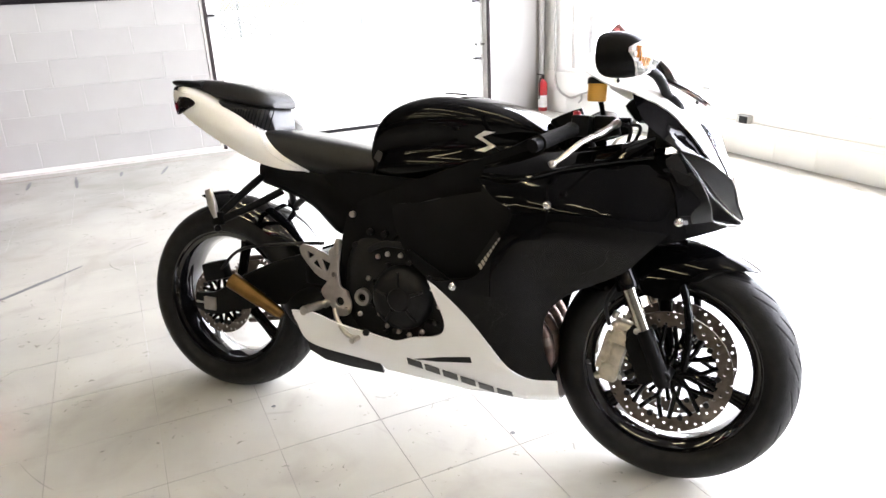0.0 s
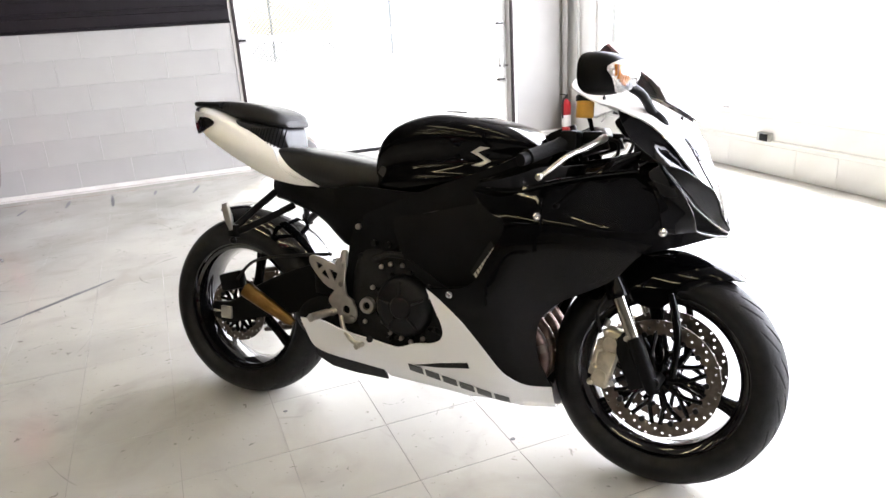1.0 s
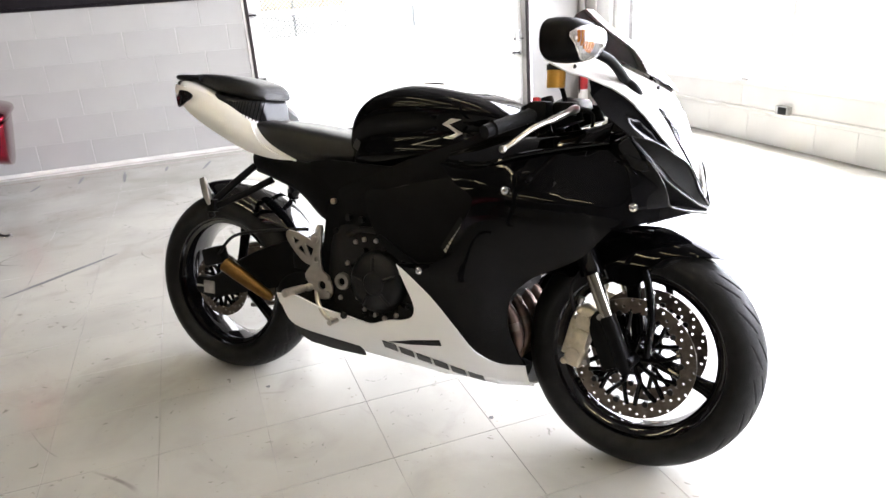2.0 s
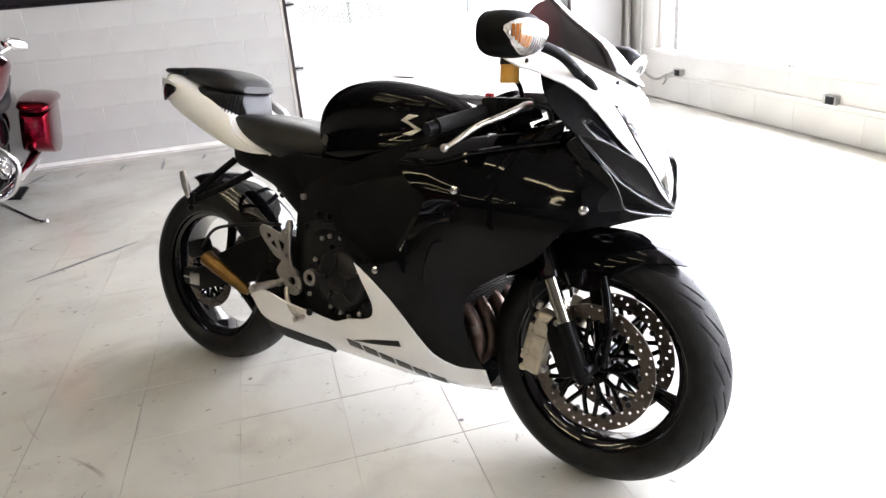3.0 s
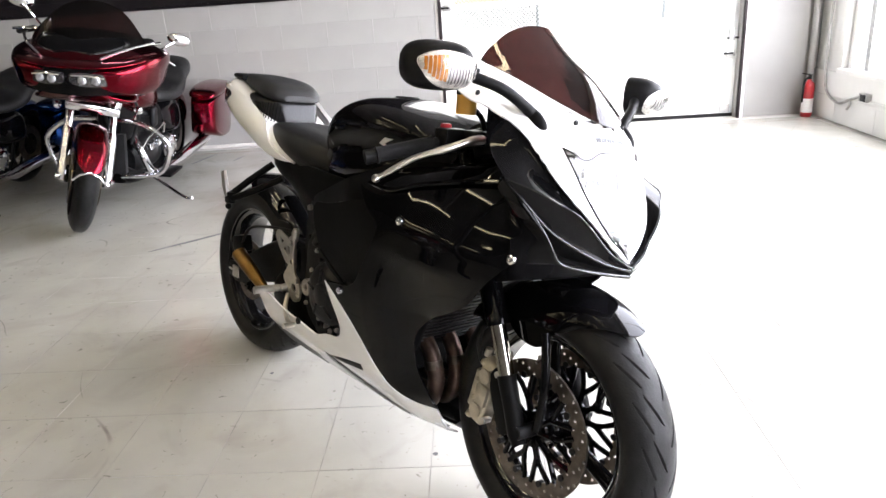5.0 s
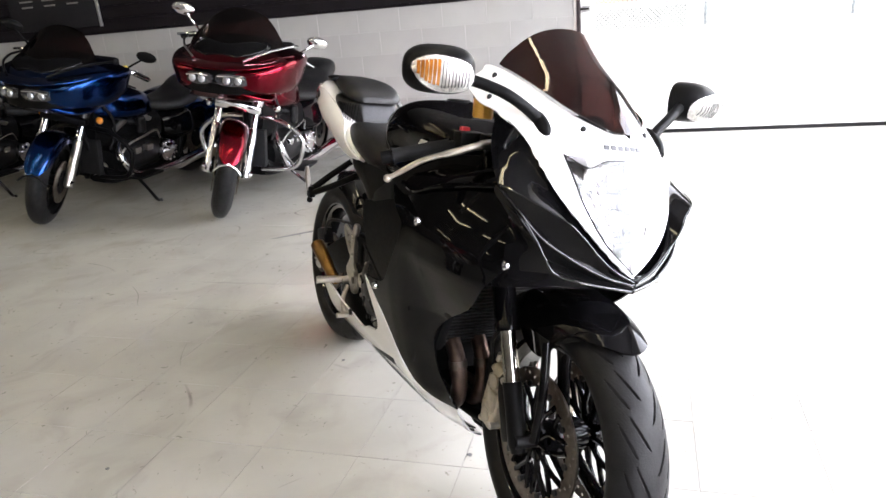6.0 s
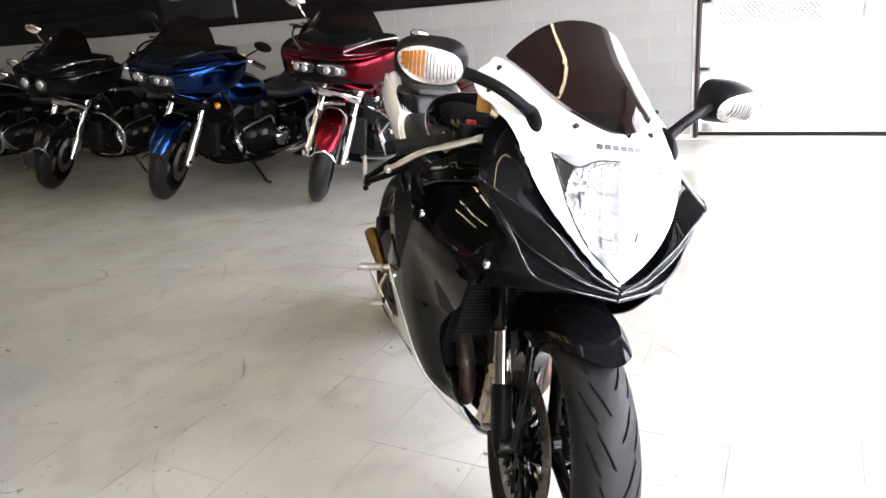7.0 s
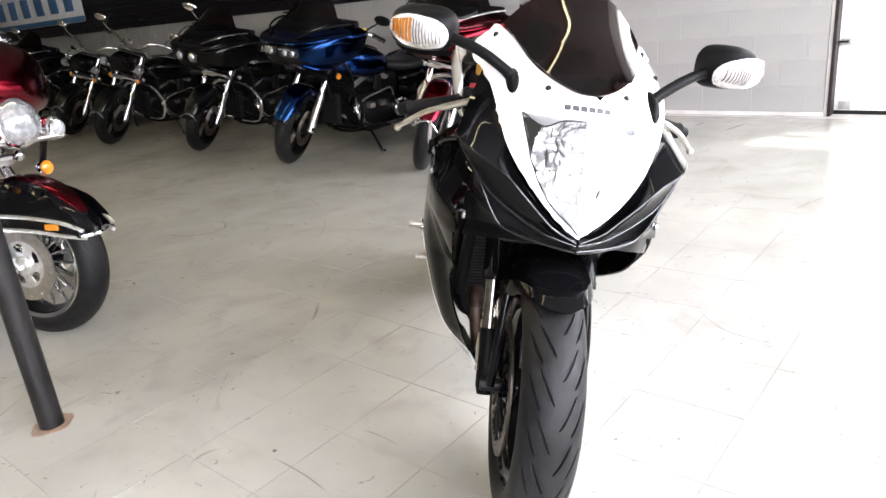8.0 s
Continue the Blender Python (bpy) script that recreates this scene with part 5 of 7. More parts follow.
for s in (-1, 1):
    ph = tagged(new("passenger_footrest"), "black passenger footrest bracket with a folded silver peg")
    ph.parent = tail
    part("strut", tube([(0.185, s * 0.075, 0.722), (0.15, s * 0.14, 0.665), (0.118, s * 0.192, 0.612)], 0.0115, 10), SATIN_BLACK, ph)
    part("strut", tube([(0.262, s * 0.080, 0.685), (0.20, s * 0.14, 0.640), (0.13, s * 0.190, 0.602)], 0.0115, 10), SATIN_BLACK, ph)
    part("knuckle", block(0.035, 0.025, 0.04, Matrix.Translation((0.118, s * 0.195, 0.604)), 0.007), SATIN_BLACK, ph)
    part("knob", ball(0.011, (0.115, s * 0.198, 0.574)), SATIN_BLACK, ph)
    part("folded_peg", hull([(-0.045, 0.010, -0.010, 0.005), (0.0, 0.012, -0.012, 0.008), (0.04, 0.006, -0.006, 0.005)], [(0.8, 0), (1, 0.5), (0.8, 1), (0, 1)]), BRUSHED, ph, "folded bright metal peg")
    ph.children[[c.name.split(".")[0] for c in ph.children].index("folded_peg")].matrix_local = pose(0.104, s * 0.205, 0.645, 0, 72, 0)

# upper cowl
cowl = tagged(new("front_cowl"), "white and black front cowl with headlight")
cowl.parent = bike
edge_r = [(0.0, 0.697), (-0.015, 0.711), (-0.057, 0.755), (-0.107, 0.812), (-0.136, 0.853), (-0.155, 0.892), (-0.169, 0.927), (-0.183, 0.959), (-0.199, 0.983), (-0.212, 0.996), (-0.208, 1.028), (-0.178, 1.057)]
rim_r = [(-0.178, 1.057), (-0.164, 1.070), (-0.138, 1.046), (-0.108, 1.004), (-0.070, 0.978), (-0.026, 0.960), (0.0, 0.957)]
lamp_top = [(0.0, 0.911), (-0.044, 0.908), (-0.079, 0.894), (-0.120, 0.915)]
lamp_side = [(-0.120, 0.915), (-0.099, 0.860), (-0.088, 0.830), (-0.067, 0.787), (-0.043, 0.752), (-0.013, 0.721), (0.0, 0.704)]
lamp_half = chain(lamp_top, lamp_side)
white_half = chain(edge_r, rim_r, [(0.0, 0.957), (0.0, 0.911)], lamp_top, lamp_side, [(0.0, 0.704), (0.0, 0.697)])
for s in (-1, 1):
    part("white_cowl", panel([(a * -s, b) for a, b in white_half], nose(), 0.004, 0.02), WHITE_PAINT, cowl, "white upper cowl")
hl = lamp_half + mirror_y(lamp_half)[1:-1]
hl_ob = tagged(new("headlight"), "clear headlight with bright reflector")
hl_ob.parent = cowl
part("lens", panel(hl, nose(0.001), 0.003, 0.02), CLEAR, hl_ob)


def bowl(a, b):
    deep = max(0.0, 1 - ((a / 0.10) ** 2 + ((b - 0.865) / 0.055) ** 2)) + max(0.0, 1 - ((a / 0.085) ** 2 + ((b - 0.785) / 0.07) ** 2))
    flute = 0.004 * math.sin(a * 260) + 0.003 * math.sin(b * 310)
    p = nose(0)(a, b)
    return (p[0] - 0.010 - 0.05 * min(deep, 1.0) + flute * (1 if deep else 0.3), p[1], p[2])


RIB = paint("reflector_rib", (0.10, 0.10, 0.104), 0.3, metal=0.8, var=0.5, scale=60)
for k in range(78):
    y, z = 0.0092 * ((k * 7) % 17 - 8) + 0.004 * math.sin(k * 3.1), 0.742 + 0.0021 * k
    if abs(y) > lerp(z, [0.72, 0.80, 0.88], [0.012, 0.055, 0.075]):
        continue
    a, b = bowl(y, z), bowl(y + 0.004 * math.cos(k * 1.9), z + 0.014 + 0.008 * math.sin(k * 2.3))
    part("reflector_rib", tube([(a[0] + 0.014, a[1], a[2]), (b[0] + 0.014, b[1], b[2])], 0.0008 + 0.0009 * ((k * 5) % 7) / 7, 5), RIB, hl_ob)
for z, r, n0, n1 in ((0.868, 0.044, 2, 16), (0.868, 0.031, 0, 24), (0.790, 0.046, 11, 22), (0.790, 0.030, 0, 24)):
    arc = [bowl(r * math.cos(q * 0.2618), z + 0.82 * r * math.sin(q * 0.2618)) for q in range(n0, n1 + 1)]
    part("bowl_rim", tube([(x + 0.010, y, q) for x, y, q in arc], 0.0011, 6), RIB, hl_ob, "thin dark rim of a reflector bowl")
part("reflector", panel(hl, bowl, 0.003, 0.008), REFLECT, hl_ob, "bright faceted reflector")
for z, r in ((0.868, 0.017), (0.792, 0.019)):
    part("bulb_shield", move(lathe([(0.0, -0.012), (r * 0.5, -0.01), (r, 0.0), (r * 1.02, 0.012)], 20), Matrix.Translation((nose_x(z) - 0.04, mid_y(z), z)) @ Matrix.Rotation(radians(90), 4, "Z")), BRUSHED, hl_ob)
for s in (-1, 1):
    corner = [(-0.117, 0.911), (-0.098, 0.902), (-0.080, 0.892), (-0.086, 0.872), (-0.090, 0.842), (-0.100, 0.866), (-0.108, 0.888)]
    part("position_lens", panel([(a * -s, b) for a, b in corner], nose(-0.004), 0.002, 0.02), LENS_DARK if s < 0 else REFLECT, hl_ob, "smoked corner of the headlight" if s < 0 else "")
    part("lamp_seal", tube([nose(0.001)(a * -s, b) for a, b in lamp_half], 0.0015, 6), DARK_METAL, hl_ob)
    ridge = catmull(paired(s, [(1.539, 0.012, 0.685), (1.524, 0.062, 0.697), (1.508, 0.095, 0.711), (1.484, 0.140, 0.736), (1.458, 0.181, 0.766), (1.428, 0.218, 0.812), (1.394, 0.246, 0.854)]), 4)
    rim = catmull([nose(-0.004)(a * -s * 0.97, b) for a, b in edge_r[:9]], 4)
    rim = [rim[round(i * (len(rim) - 1) / 24)] for i in range(25)]
    arch = catmull(paired(s, [(1.544, 0.014, 0.692), (1.534, 0.058, 0.714), (1.523, 0.086, 0.738), (1.515, 0.118, 0.769), (1.502, 0.146, 0.796), (1.480, 0.174, 0.814), (1.447, 0.220, 0.840), (1.394, 0.247, 0.856)]), 6)
    arch = [arch[round(i * (len(arch) - 1) / 24)] for i in range(25)]
    rows = [[rim[i].lerp(arch[i], k / 8) - Vector((0.022, 0, 0.004)) * math.sin(math.pi * k / 8) * min(1, i / 6) for k in range(9)] for i in range(25)]
    part("cheek", thicken(skin(rows), 0.003), GLOSS_BLACK, cowl, "gloss black recessed cheek panel", 26)
    rows = [[arch[i].lerp(ridge[i], k / 6) - Vector((0.010, -s * 0.004, 0)) * math.sin(math.pi * k / 6) * min(1, i / 6) for k in range(7)] for i in range(25)]
    part("wing_blade", thicken(skin(rows), 0.003), GLOSS_BLACK, cowl, "gloss black hollow wing blade", 26)
    part("wing_edge", tube(arch, 0.0016, 8), PIANO_BLACK, cowl)
    part("wing_ridge", tube(ridge, [0.0016 + 0.0026 * (1 - i / 24) ** 1.5 for i in range(25)], 10), PIANO_BLACK, cowl, "gloss black sculpted wing ridge")
    lip = catmull(paired(s, [(1.537, 0.012, 0.672), (1.518, 0.066, 0.679), (1.498, 0.110, 0.686), (1.472, 0.150, 0.698), (1.466, 0.172, 0.728), (1.456, 0.186, 0.757), (1.436, 0.208, 0.797)]), 4)
    part("wing_lip", tube(lip, [0.0048 - 0.003 * i / 24 for i in range(25)], 10), PIANO_BLACK, cowl)
    rows = [[ridge[i].lerp(lip[i], k / 6) - Vector((0.05, 0, 0)) * math.sin(math.pi * k / 6) * min(1, i / 8) for k in range(7)] for i in range(25)]
    part("air_intake", thicken(skin(rows), 0.003), MATTE_BLACK, cowl, "dark ram-air intake")
    back = catmull([side(s, 0.004)(a, b) for a, b in ((1.402, 0.690), (1.395, 0.73), (1.385, 0.77), (1.365, 0.805), (1.325, 0.838))], 6)
    fore = catmull(paired(s, [(1.472, 0.150, 0.698), (1.466, 0.172, 0.728), (1.456, 0.186, 0.757), (1.430, 0.216, 0.805), (1.394, 0.246, 0.854)]), 6)
    part("fin_flank", thicken(skin([[a.lerp(b, k / 4) for k in range(5)] for a, b in zip(fore, back)]), 0.003), GLOSS_BLACK, cowl)
    part("beak_floor", panel([(1.36, 0.645), (1.402, 0.692), (1.474, 0.700), (1.508, 0.682), (1.46, 0.668), (1.40, 0.652)], lambda a, b: both(s, (a, -lerp(a, [1.3, 1.4, 1.474, 1.51], [0.225, 0.208, 0.150, 0.09]), b)), 0.004, 0.02, 3), GLOSS_BLACK, cowl)
    part("cockpit_panel", panel([(1.315, 0.86), (1.375, 0.875), (1.372, 0.925), (1.342, 0.965), (1.322, 0.955), (1.312, 0.91)], lambda a, b: both(s, (a, -0.118 - 0.10 * max(0.0, b - 0.90), b)), 0.004, 0.03, 2), MATTE_BLACK, cowl, "matte black panel inside the cockpit")
    for a, b in ((-0.078, 0.962), (-0.195, 1.005), (-0.168, 1.048)):
        part("cowl_bolt", ball(0.0065, nose(0.001)(a * -s, b), 0.6, 1, 1, 10, 6), MATTE_BLACK, cowl)
for k in range(6):
    y = -0.047 + 0.0150 * k
    part("letter_bar", panel([(y, 0.929), (y + 0.0118, 0.929), (y + 0.0118, 0.938), (y, 0.938)], nose(0.0015), 0.001, 0.02), DECAL_GREY, cowl, "dark lettering bar")
part("chin", hull([(1.42, 0.668, 0.648, 0.13), (1.46, 0.677, 0.660, 0.095), (1.50, 0.683, 0.670, 0.045), (1.532, 0.684, 0.674, 0.010)], [(0.9, 0), (1, 0.5), (0.9, 1.0), (0, 1.0)]), SATIN_BLACK, cowl).location.y = -0.011

SMOKE = glassy("smoked_acrylic", (0.034, 0.010, 0.009), 0.015, 1.42)
scr_r = [(0.0, 0.960), (-0.026, 0.963), (-0.069, 0.981), (-0.107, 1.008), (-0.137, 1.048), (-0.156, 1.073)]
scr_top = [(-0.156, 1.073), (-0.130, 1.103), (-0.088, 1.138), (-0.045, 1.154), (0.0, 1.158)]
scr_half = chain(scr_r, scr_top)
scr = scr_half + mirror_y(scr_half)[1:-1]
def screen_at(a, b):
    p = nose(0.013)(a, b)
    return (p[0] + 0.014 * max(0, 1 - ((b - 1.035) / 0.10) ** 2) ** 2 * max(0, 1 - (a / 0.14) ** 2), p[1], p[2])


part("windscreen", panel(scr, screen_at, 0.003, 0.010), SMOKE, cowl, "dark red-brown smoked windscreen")

# mirrors with indicators
for s in (-1, 1):
    mr = tagged(new("mirror"), "black mirror with clear indicator lens")
    mr.parent = cowl
    mr.matrix_local = pose(0.010, 0.014, -0.022) if s > 0 else pose(0, 0, 0)
    stalk = catmull([(1.352, s * 0.136, 0.962), (1.348, s * 0.150, 0.982), (1.330, s * 0.205, 1.016), (1.298, s * 0.258, 1.035), (1.28, s * 0.29, 1.041)], 5)
    st = tube(stalk, [0.0150] * 3 + [0.0135, 0.0125, 0.0118] + [0.0112] * 10 + [0.0125] * 5, 14)
    part("stalk", st, SATIN_BLACK, mr)
    part("stalk_foot", move(ball(0.02, (0, 0, 0), 2.2, 0.85, 1.05), Matrix.Translation((1.356, s * 0.137, 0.960)) @ Matrix.Rotation(radians(38), 4, "Y")), SATIN_BLACK, mr)
    rows = []
    for i in range(15):
        u = i / 14
        x = 1.243 + 0.087 * u
        g = (1 - max(0, (u - 0.15) / 0.85) ** 2.2) ** 0.5 if u > 0.15 else 1.0
        ring_ = []
        for j in range(28):
            a = 2 * math.pi * j / 28
            cx, cy = math.cos(a), math.sin(a)
            ry = math.copysign(abs(cx) ** 0.7, cx) * 0.070 * max(g, 0.05)
            rz = math.copysign(abs(cy) ** 0.75, cy) * 0.046 * max(g, 0.05)
            ring_.append((x, s * 0.331 + ry, 1.051 + rz - 0.006 * (1 - g)))
        rows.append(ring_)
    TURN = Matrix.Translation((1.29, s * 0.331, 0)) @ Matrix.Rotation(s * radians(22), 4, "Z") @ Matrix.Translation((-1.29, -s * 0.331, 0))
    part("housing", move(skin(rows, True, True), TURN), SATIN_BLACK, mr)
    part("mirror_glass", move(plate([(math.copysign(abs(math.cos(q)) ** 0.7, math.cos(q)) * 0.067, math.copysign(abs(math.sin(q)) ** 0.75, math.sin(q)) * 0.042) for q in [k * 0.2094 for k in range(30)]], [], 0.002), TURN @ Matrix.Translation((1.2422, s * 0.331, 1.051)) @ Matrix.Rotation(radians(90), 4, "Z")), CHROME, mr)
    ind = [(s * 0.386, 1.060), (s * 0.376, 1.034), (s * 0.354, 1.016), (s * 0.318, 1.009), (s * 0.279, 1.017), (s * 0.267, 1.042), (s * 0.284, 1.066), (s * 0.345, 1.076)]
    if s > 0:
        ind = list(reversed(ind))

    def lens_x(a, b, o=0.0):
        d = abs(abs(a) - 0.331) / 0.070
        e = abs(b - 1.051) / 0.046
        g2 = min(0.995, d ** (2 / 0.7) + e ** (2 / 0.75))
        return (1.243 + 0.087 * (0.15 + 0.85 * (1 - g2) ** (1 / 2.2)) + o, a, b)
    part("indicator_back", move(panel(ind, lambda a, b: lens_x(a, b, 0.0015), 0.002, 0.015, 3), TURN), LENS_BOWL, mr)
    part("indicator_lens", move(panel(ind, lambda a, b: lens_x(a, b, 0.0075), 0.003, 0.012, 3), TURN), CLEAR, mr, "clear ribbed indicator lens")
    for k in range(6):
        y0, y1 = 0.334 + 0.0074 * k, 0.3398 + 0.0074 * k
        lo = 1.022 + 0.0007 * k * k
        strip = [(s * y0, 1.068 - 0.001 * k), (s * y0, lo), (s * y1, lo + 0.001), (s * y1, 1.068 - 0.001 * k)]
        part("indicator_rib", move(panel(strip if s > 0 else list(reversed(strip)), lambda a, b: lens_x(a, b, 0.0035), 0.0015, 0.012), TURN), AMBER if s < 0 else LENS_BOWL, mr, "amber rib behind the lens" if s < 0 else "")
    for k in range(9):
        y0 = 0.279 + 0.0062 * k
        lo, hi = 1.024 - 0.0007 * k, 1.050 + 0.002 * k
        strip = [(s * y0, hi), (s * y0, lo), (s * (y0 + 0.0016), lo), (s * (y0 + 0.0016), hi)]
        part("lens_rib", move(panel(strip if s > 0 else list(reversed(strip)), lambda a, b: lens_x(a, b, 0.0042), 0.0012, 0.012), TURN), RIB, mr)
    part("indicator_bulb", move(ball(0.007, lens_x(s * 0.378, 1.047, 0.002), 0.5, 1, 1, 12, 8), TURN), BRUSHED, mr)

# handlebars
for s in (-1, 1):
    hb = tagged(new("handlebar"), "black clip-on handlebar")
    hb.parent = bike
    a0, a1 = Vector((1.185, s * 0.145, 0.915)), Vector((1.095, s * 0.350, 0.858))
    d = (a1 - a0).normalized()
    part("bar", rod(a0 - d * 0.04, a0 + d * 0.10, 0.0115, 12), SATIN_BLACK, hb)
    part("grip", tube([a0 + d * 0.085, a0 + d * 0.09, a0 + d * 0.205, a0 + d * 0.21], [0.019, 0.0165, 0.0165, 0.020], 16), GRIP, hb, "black rubber grip")
    part("bar_end", tube([a0 + d * 0.212, a0 + d * 0.235], [0.015, 0.0155], 14), SATIN_BLACK, hb)
    part("clamp", rod((1.205, s * 0.105, 0.905), (1.215, s * 0.105, 0.875), 0.036, 18), SATIN_BLACK, hb)
    sw = part("switchgear", block(0.042, 0.06, 0.05, Matrix.Translation(a0 + d * 0.045), 0.008), SATIN_BLACK, hb)
    part("switch", block(0.016, 0.02, 0.014, Matrix.Translation(a0 + d * 0.05 + Vector((-0.010, 0, 0.028))), 0.004), RED_PLASTIC if s < 0 else MATTE_BLACK, sw, "red stop switch" if s < 0 else "")
    part("lever_mount", block(0.05, 0.04, 0.032, Matrix.Translation(a0 + d * 0.01 + Vector((0.035, 0, 0.0))), 0.007), SATIN_BLACK, hb)
    lev = catmull([(1.245, s * 0.165, 0.912), (1.245, s * 0.20, 0.908), (1.225, s * 0.25, 0.890), (1.19, s * 0.30, 0.868), (1.155, s * 0.345, 0.832), (1.143, s * 0.356, 0.823)], 5)
    lv = tube(lev, [0.010] * 6 + [0.008] * 6 + [0.0062] * 8 + [0.0052] * 6, 12)
    part("lever", lv, BRUSHED, hb, "silver brake lever" if s < 0 else "silver clutch lever")
    part("lever_ball", ball(0.009, (1.141, s * 0.357, 0.821)), BRUSHED, hb)
    part("cable", tube(catmull([(1.235, s * 0.14, 0.91), (1.27, s * 0.11, 0.90), (1.25, s * 0.06, 0.84), (1.2, s * 0.05, 0.74)], 6), 0.005, 8), MATTE_BLACK, hb)
part("reservoir", move(lathe([(0.0, 0.0), (0.020, 0.0), (0.022, 0.004), (0.022, 0.040), (0.0, 0.040)], 22), pose(1.195, -0.172, 0.960, 90, 0, 0)), FLUID, bike, "amber brake fluid reservoir")
part("reservoir_cap", move(lathe([(0.0, 0.0), (0.0235, 0.0), (0.0235, 0.012), (0.020, 0.015), (0.0, 0.015)], 22), pose(1.195, -0.172, 1.000, 90, 0, 0)), MATTE_BLACK, bike)
part("reservoir_bracket", tube(catmull([(1.195, -0.150, 0.972), (1.20, -0.13, 0.955), (1.205, -0.118, 0.925)], 4), 0.006, 8), SATIN_BLACK, bike)
part("top_yoke", block(0.10, 0.23, 0.03, Matrix.Translation((1.165, 0, 0.91)) @ Matrix.Rotation(radians(-24), 4, "Y"), 0.01), SATIN_BLACK, bike)
part("lower_yoke", move(block(0.09, 0.24, 0.035, Matrix.Translation((1.235, 0, 0.70)) @ Matrix.Rotation(radians(-24), 4, "Y"), 0.01), STEER), SATIN_BLACK, bike)
part("instrument_panel", block(0.05, 0.16, 0.06, Matrix.Translation((1.282, 0, 0.948)) @ Matrix.Rotation(radians(-40), 4, "Y"), 0.015), SATIN_BLACK, bike)
part("side_stand", tube([(0.60, 0.12, 0.27), (0.59, 0.22, 0.12), (0.58, 0.262, 0.058)], [0.013, 0.012, 0.011], 12), SATIN_BLACK, bike)
part("stand_foot", block(0.055, 0.05, 0.008, Matrix.Translation((0.58, 0.265, 0.056)) @ Matrix.Rotation(radians(11), 4, "X"), 0.003), SATIN_BLACK, bike)


# ---- the other motorcycles ----
RED_PAINT = paint("candy_red", (0.15, 0.0015, 0.010), 0.17, metal=1.0, coat=0.3, var=0.15)
BLUE_PAINT = paint("candy_blue", (0.003, 0.028, 0.13), 0.17, metal=1.0, coat=0.3, var=0.15)
BLACK_PAINT = paint("deep_black", (0.002, 0.002, 0.0024), 0.08, var=0.2, spec=0.3)
TAG_YELLOW = paint("yellow_tag", (0.75, 0.55, 0.05), 0.5, var=0.1)
LAMP_GLASS = paint("lamp_glass", (0.42, 0.43, 0.45), 0.12, metal=0.7, coat=0.4, var=0.3, scale=50)
LAMP_DARK = paint("lamp_housing", (0.10, 0.10, 0.105), 0.12, metal=0.7, coat=0.6, var=0.4, scale=50)
TRIM_CHROME = paint("bright_trim", (0.78, 0.77, 0.75), 0.3, metal=0.9, var=0.15, scale=40)
BODY = [(0.55, 0.0), (0.95, 0.18), (1.0, 0.5), (0.88, 0.80), (0.5, 0.97), (0.0, 1.0)]
FA, RA = Vector((1.62, 0, 0.315)), Vector((0, 0, 0.315))


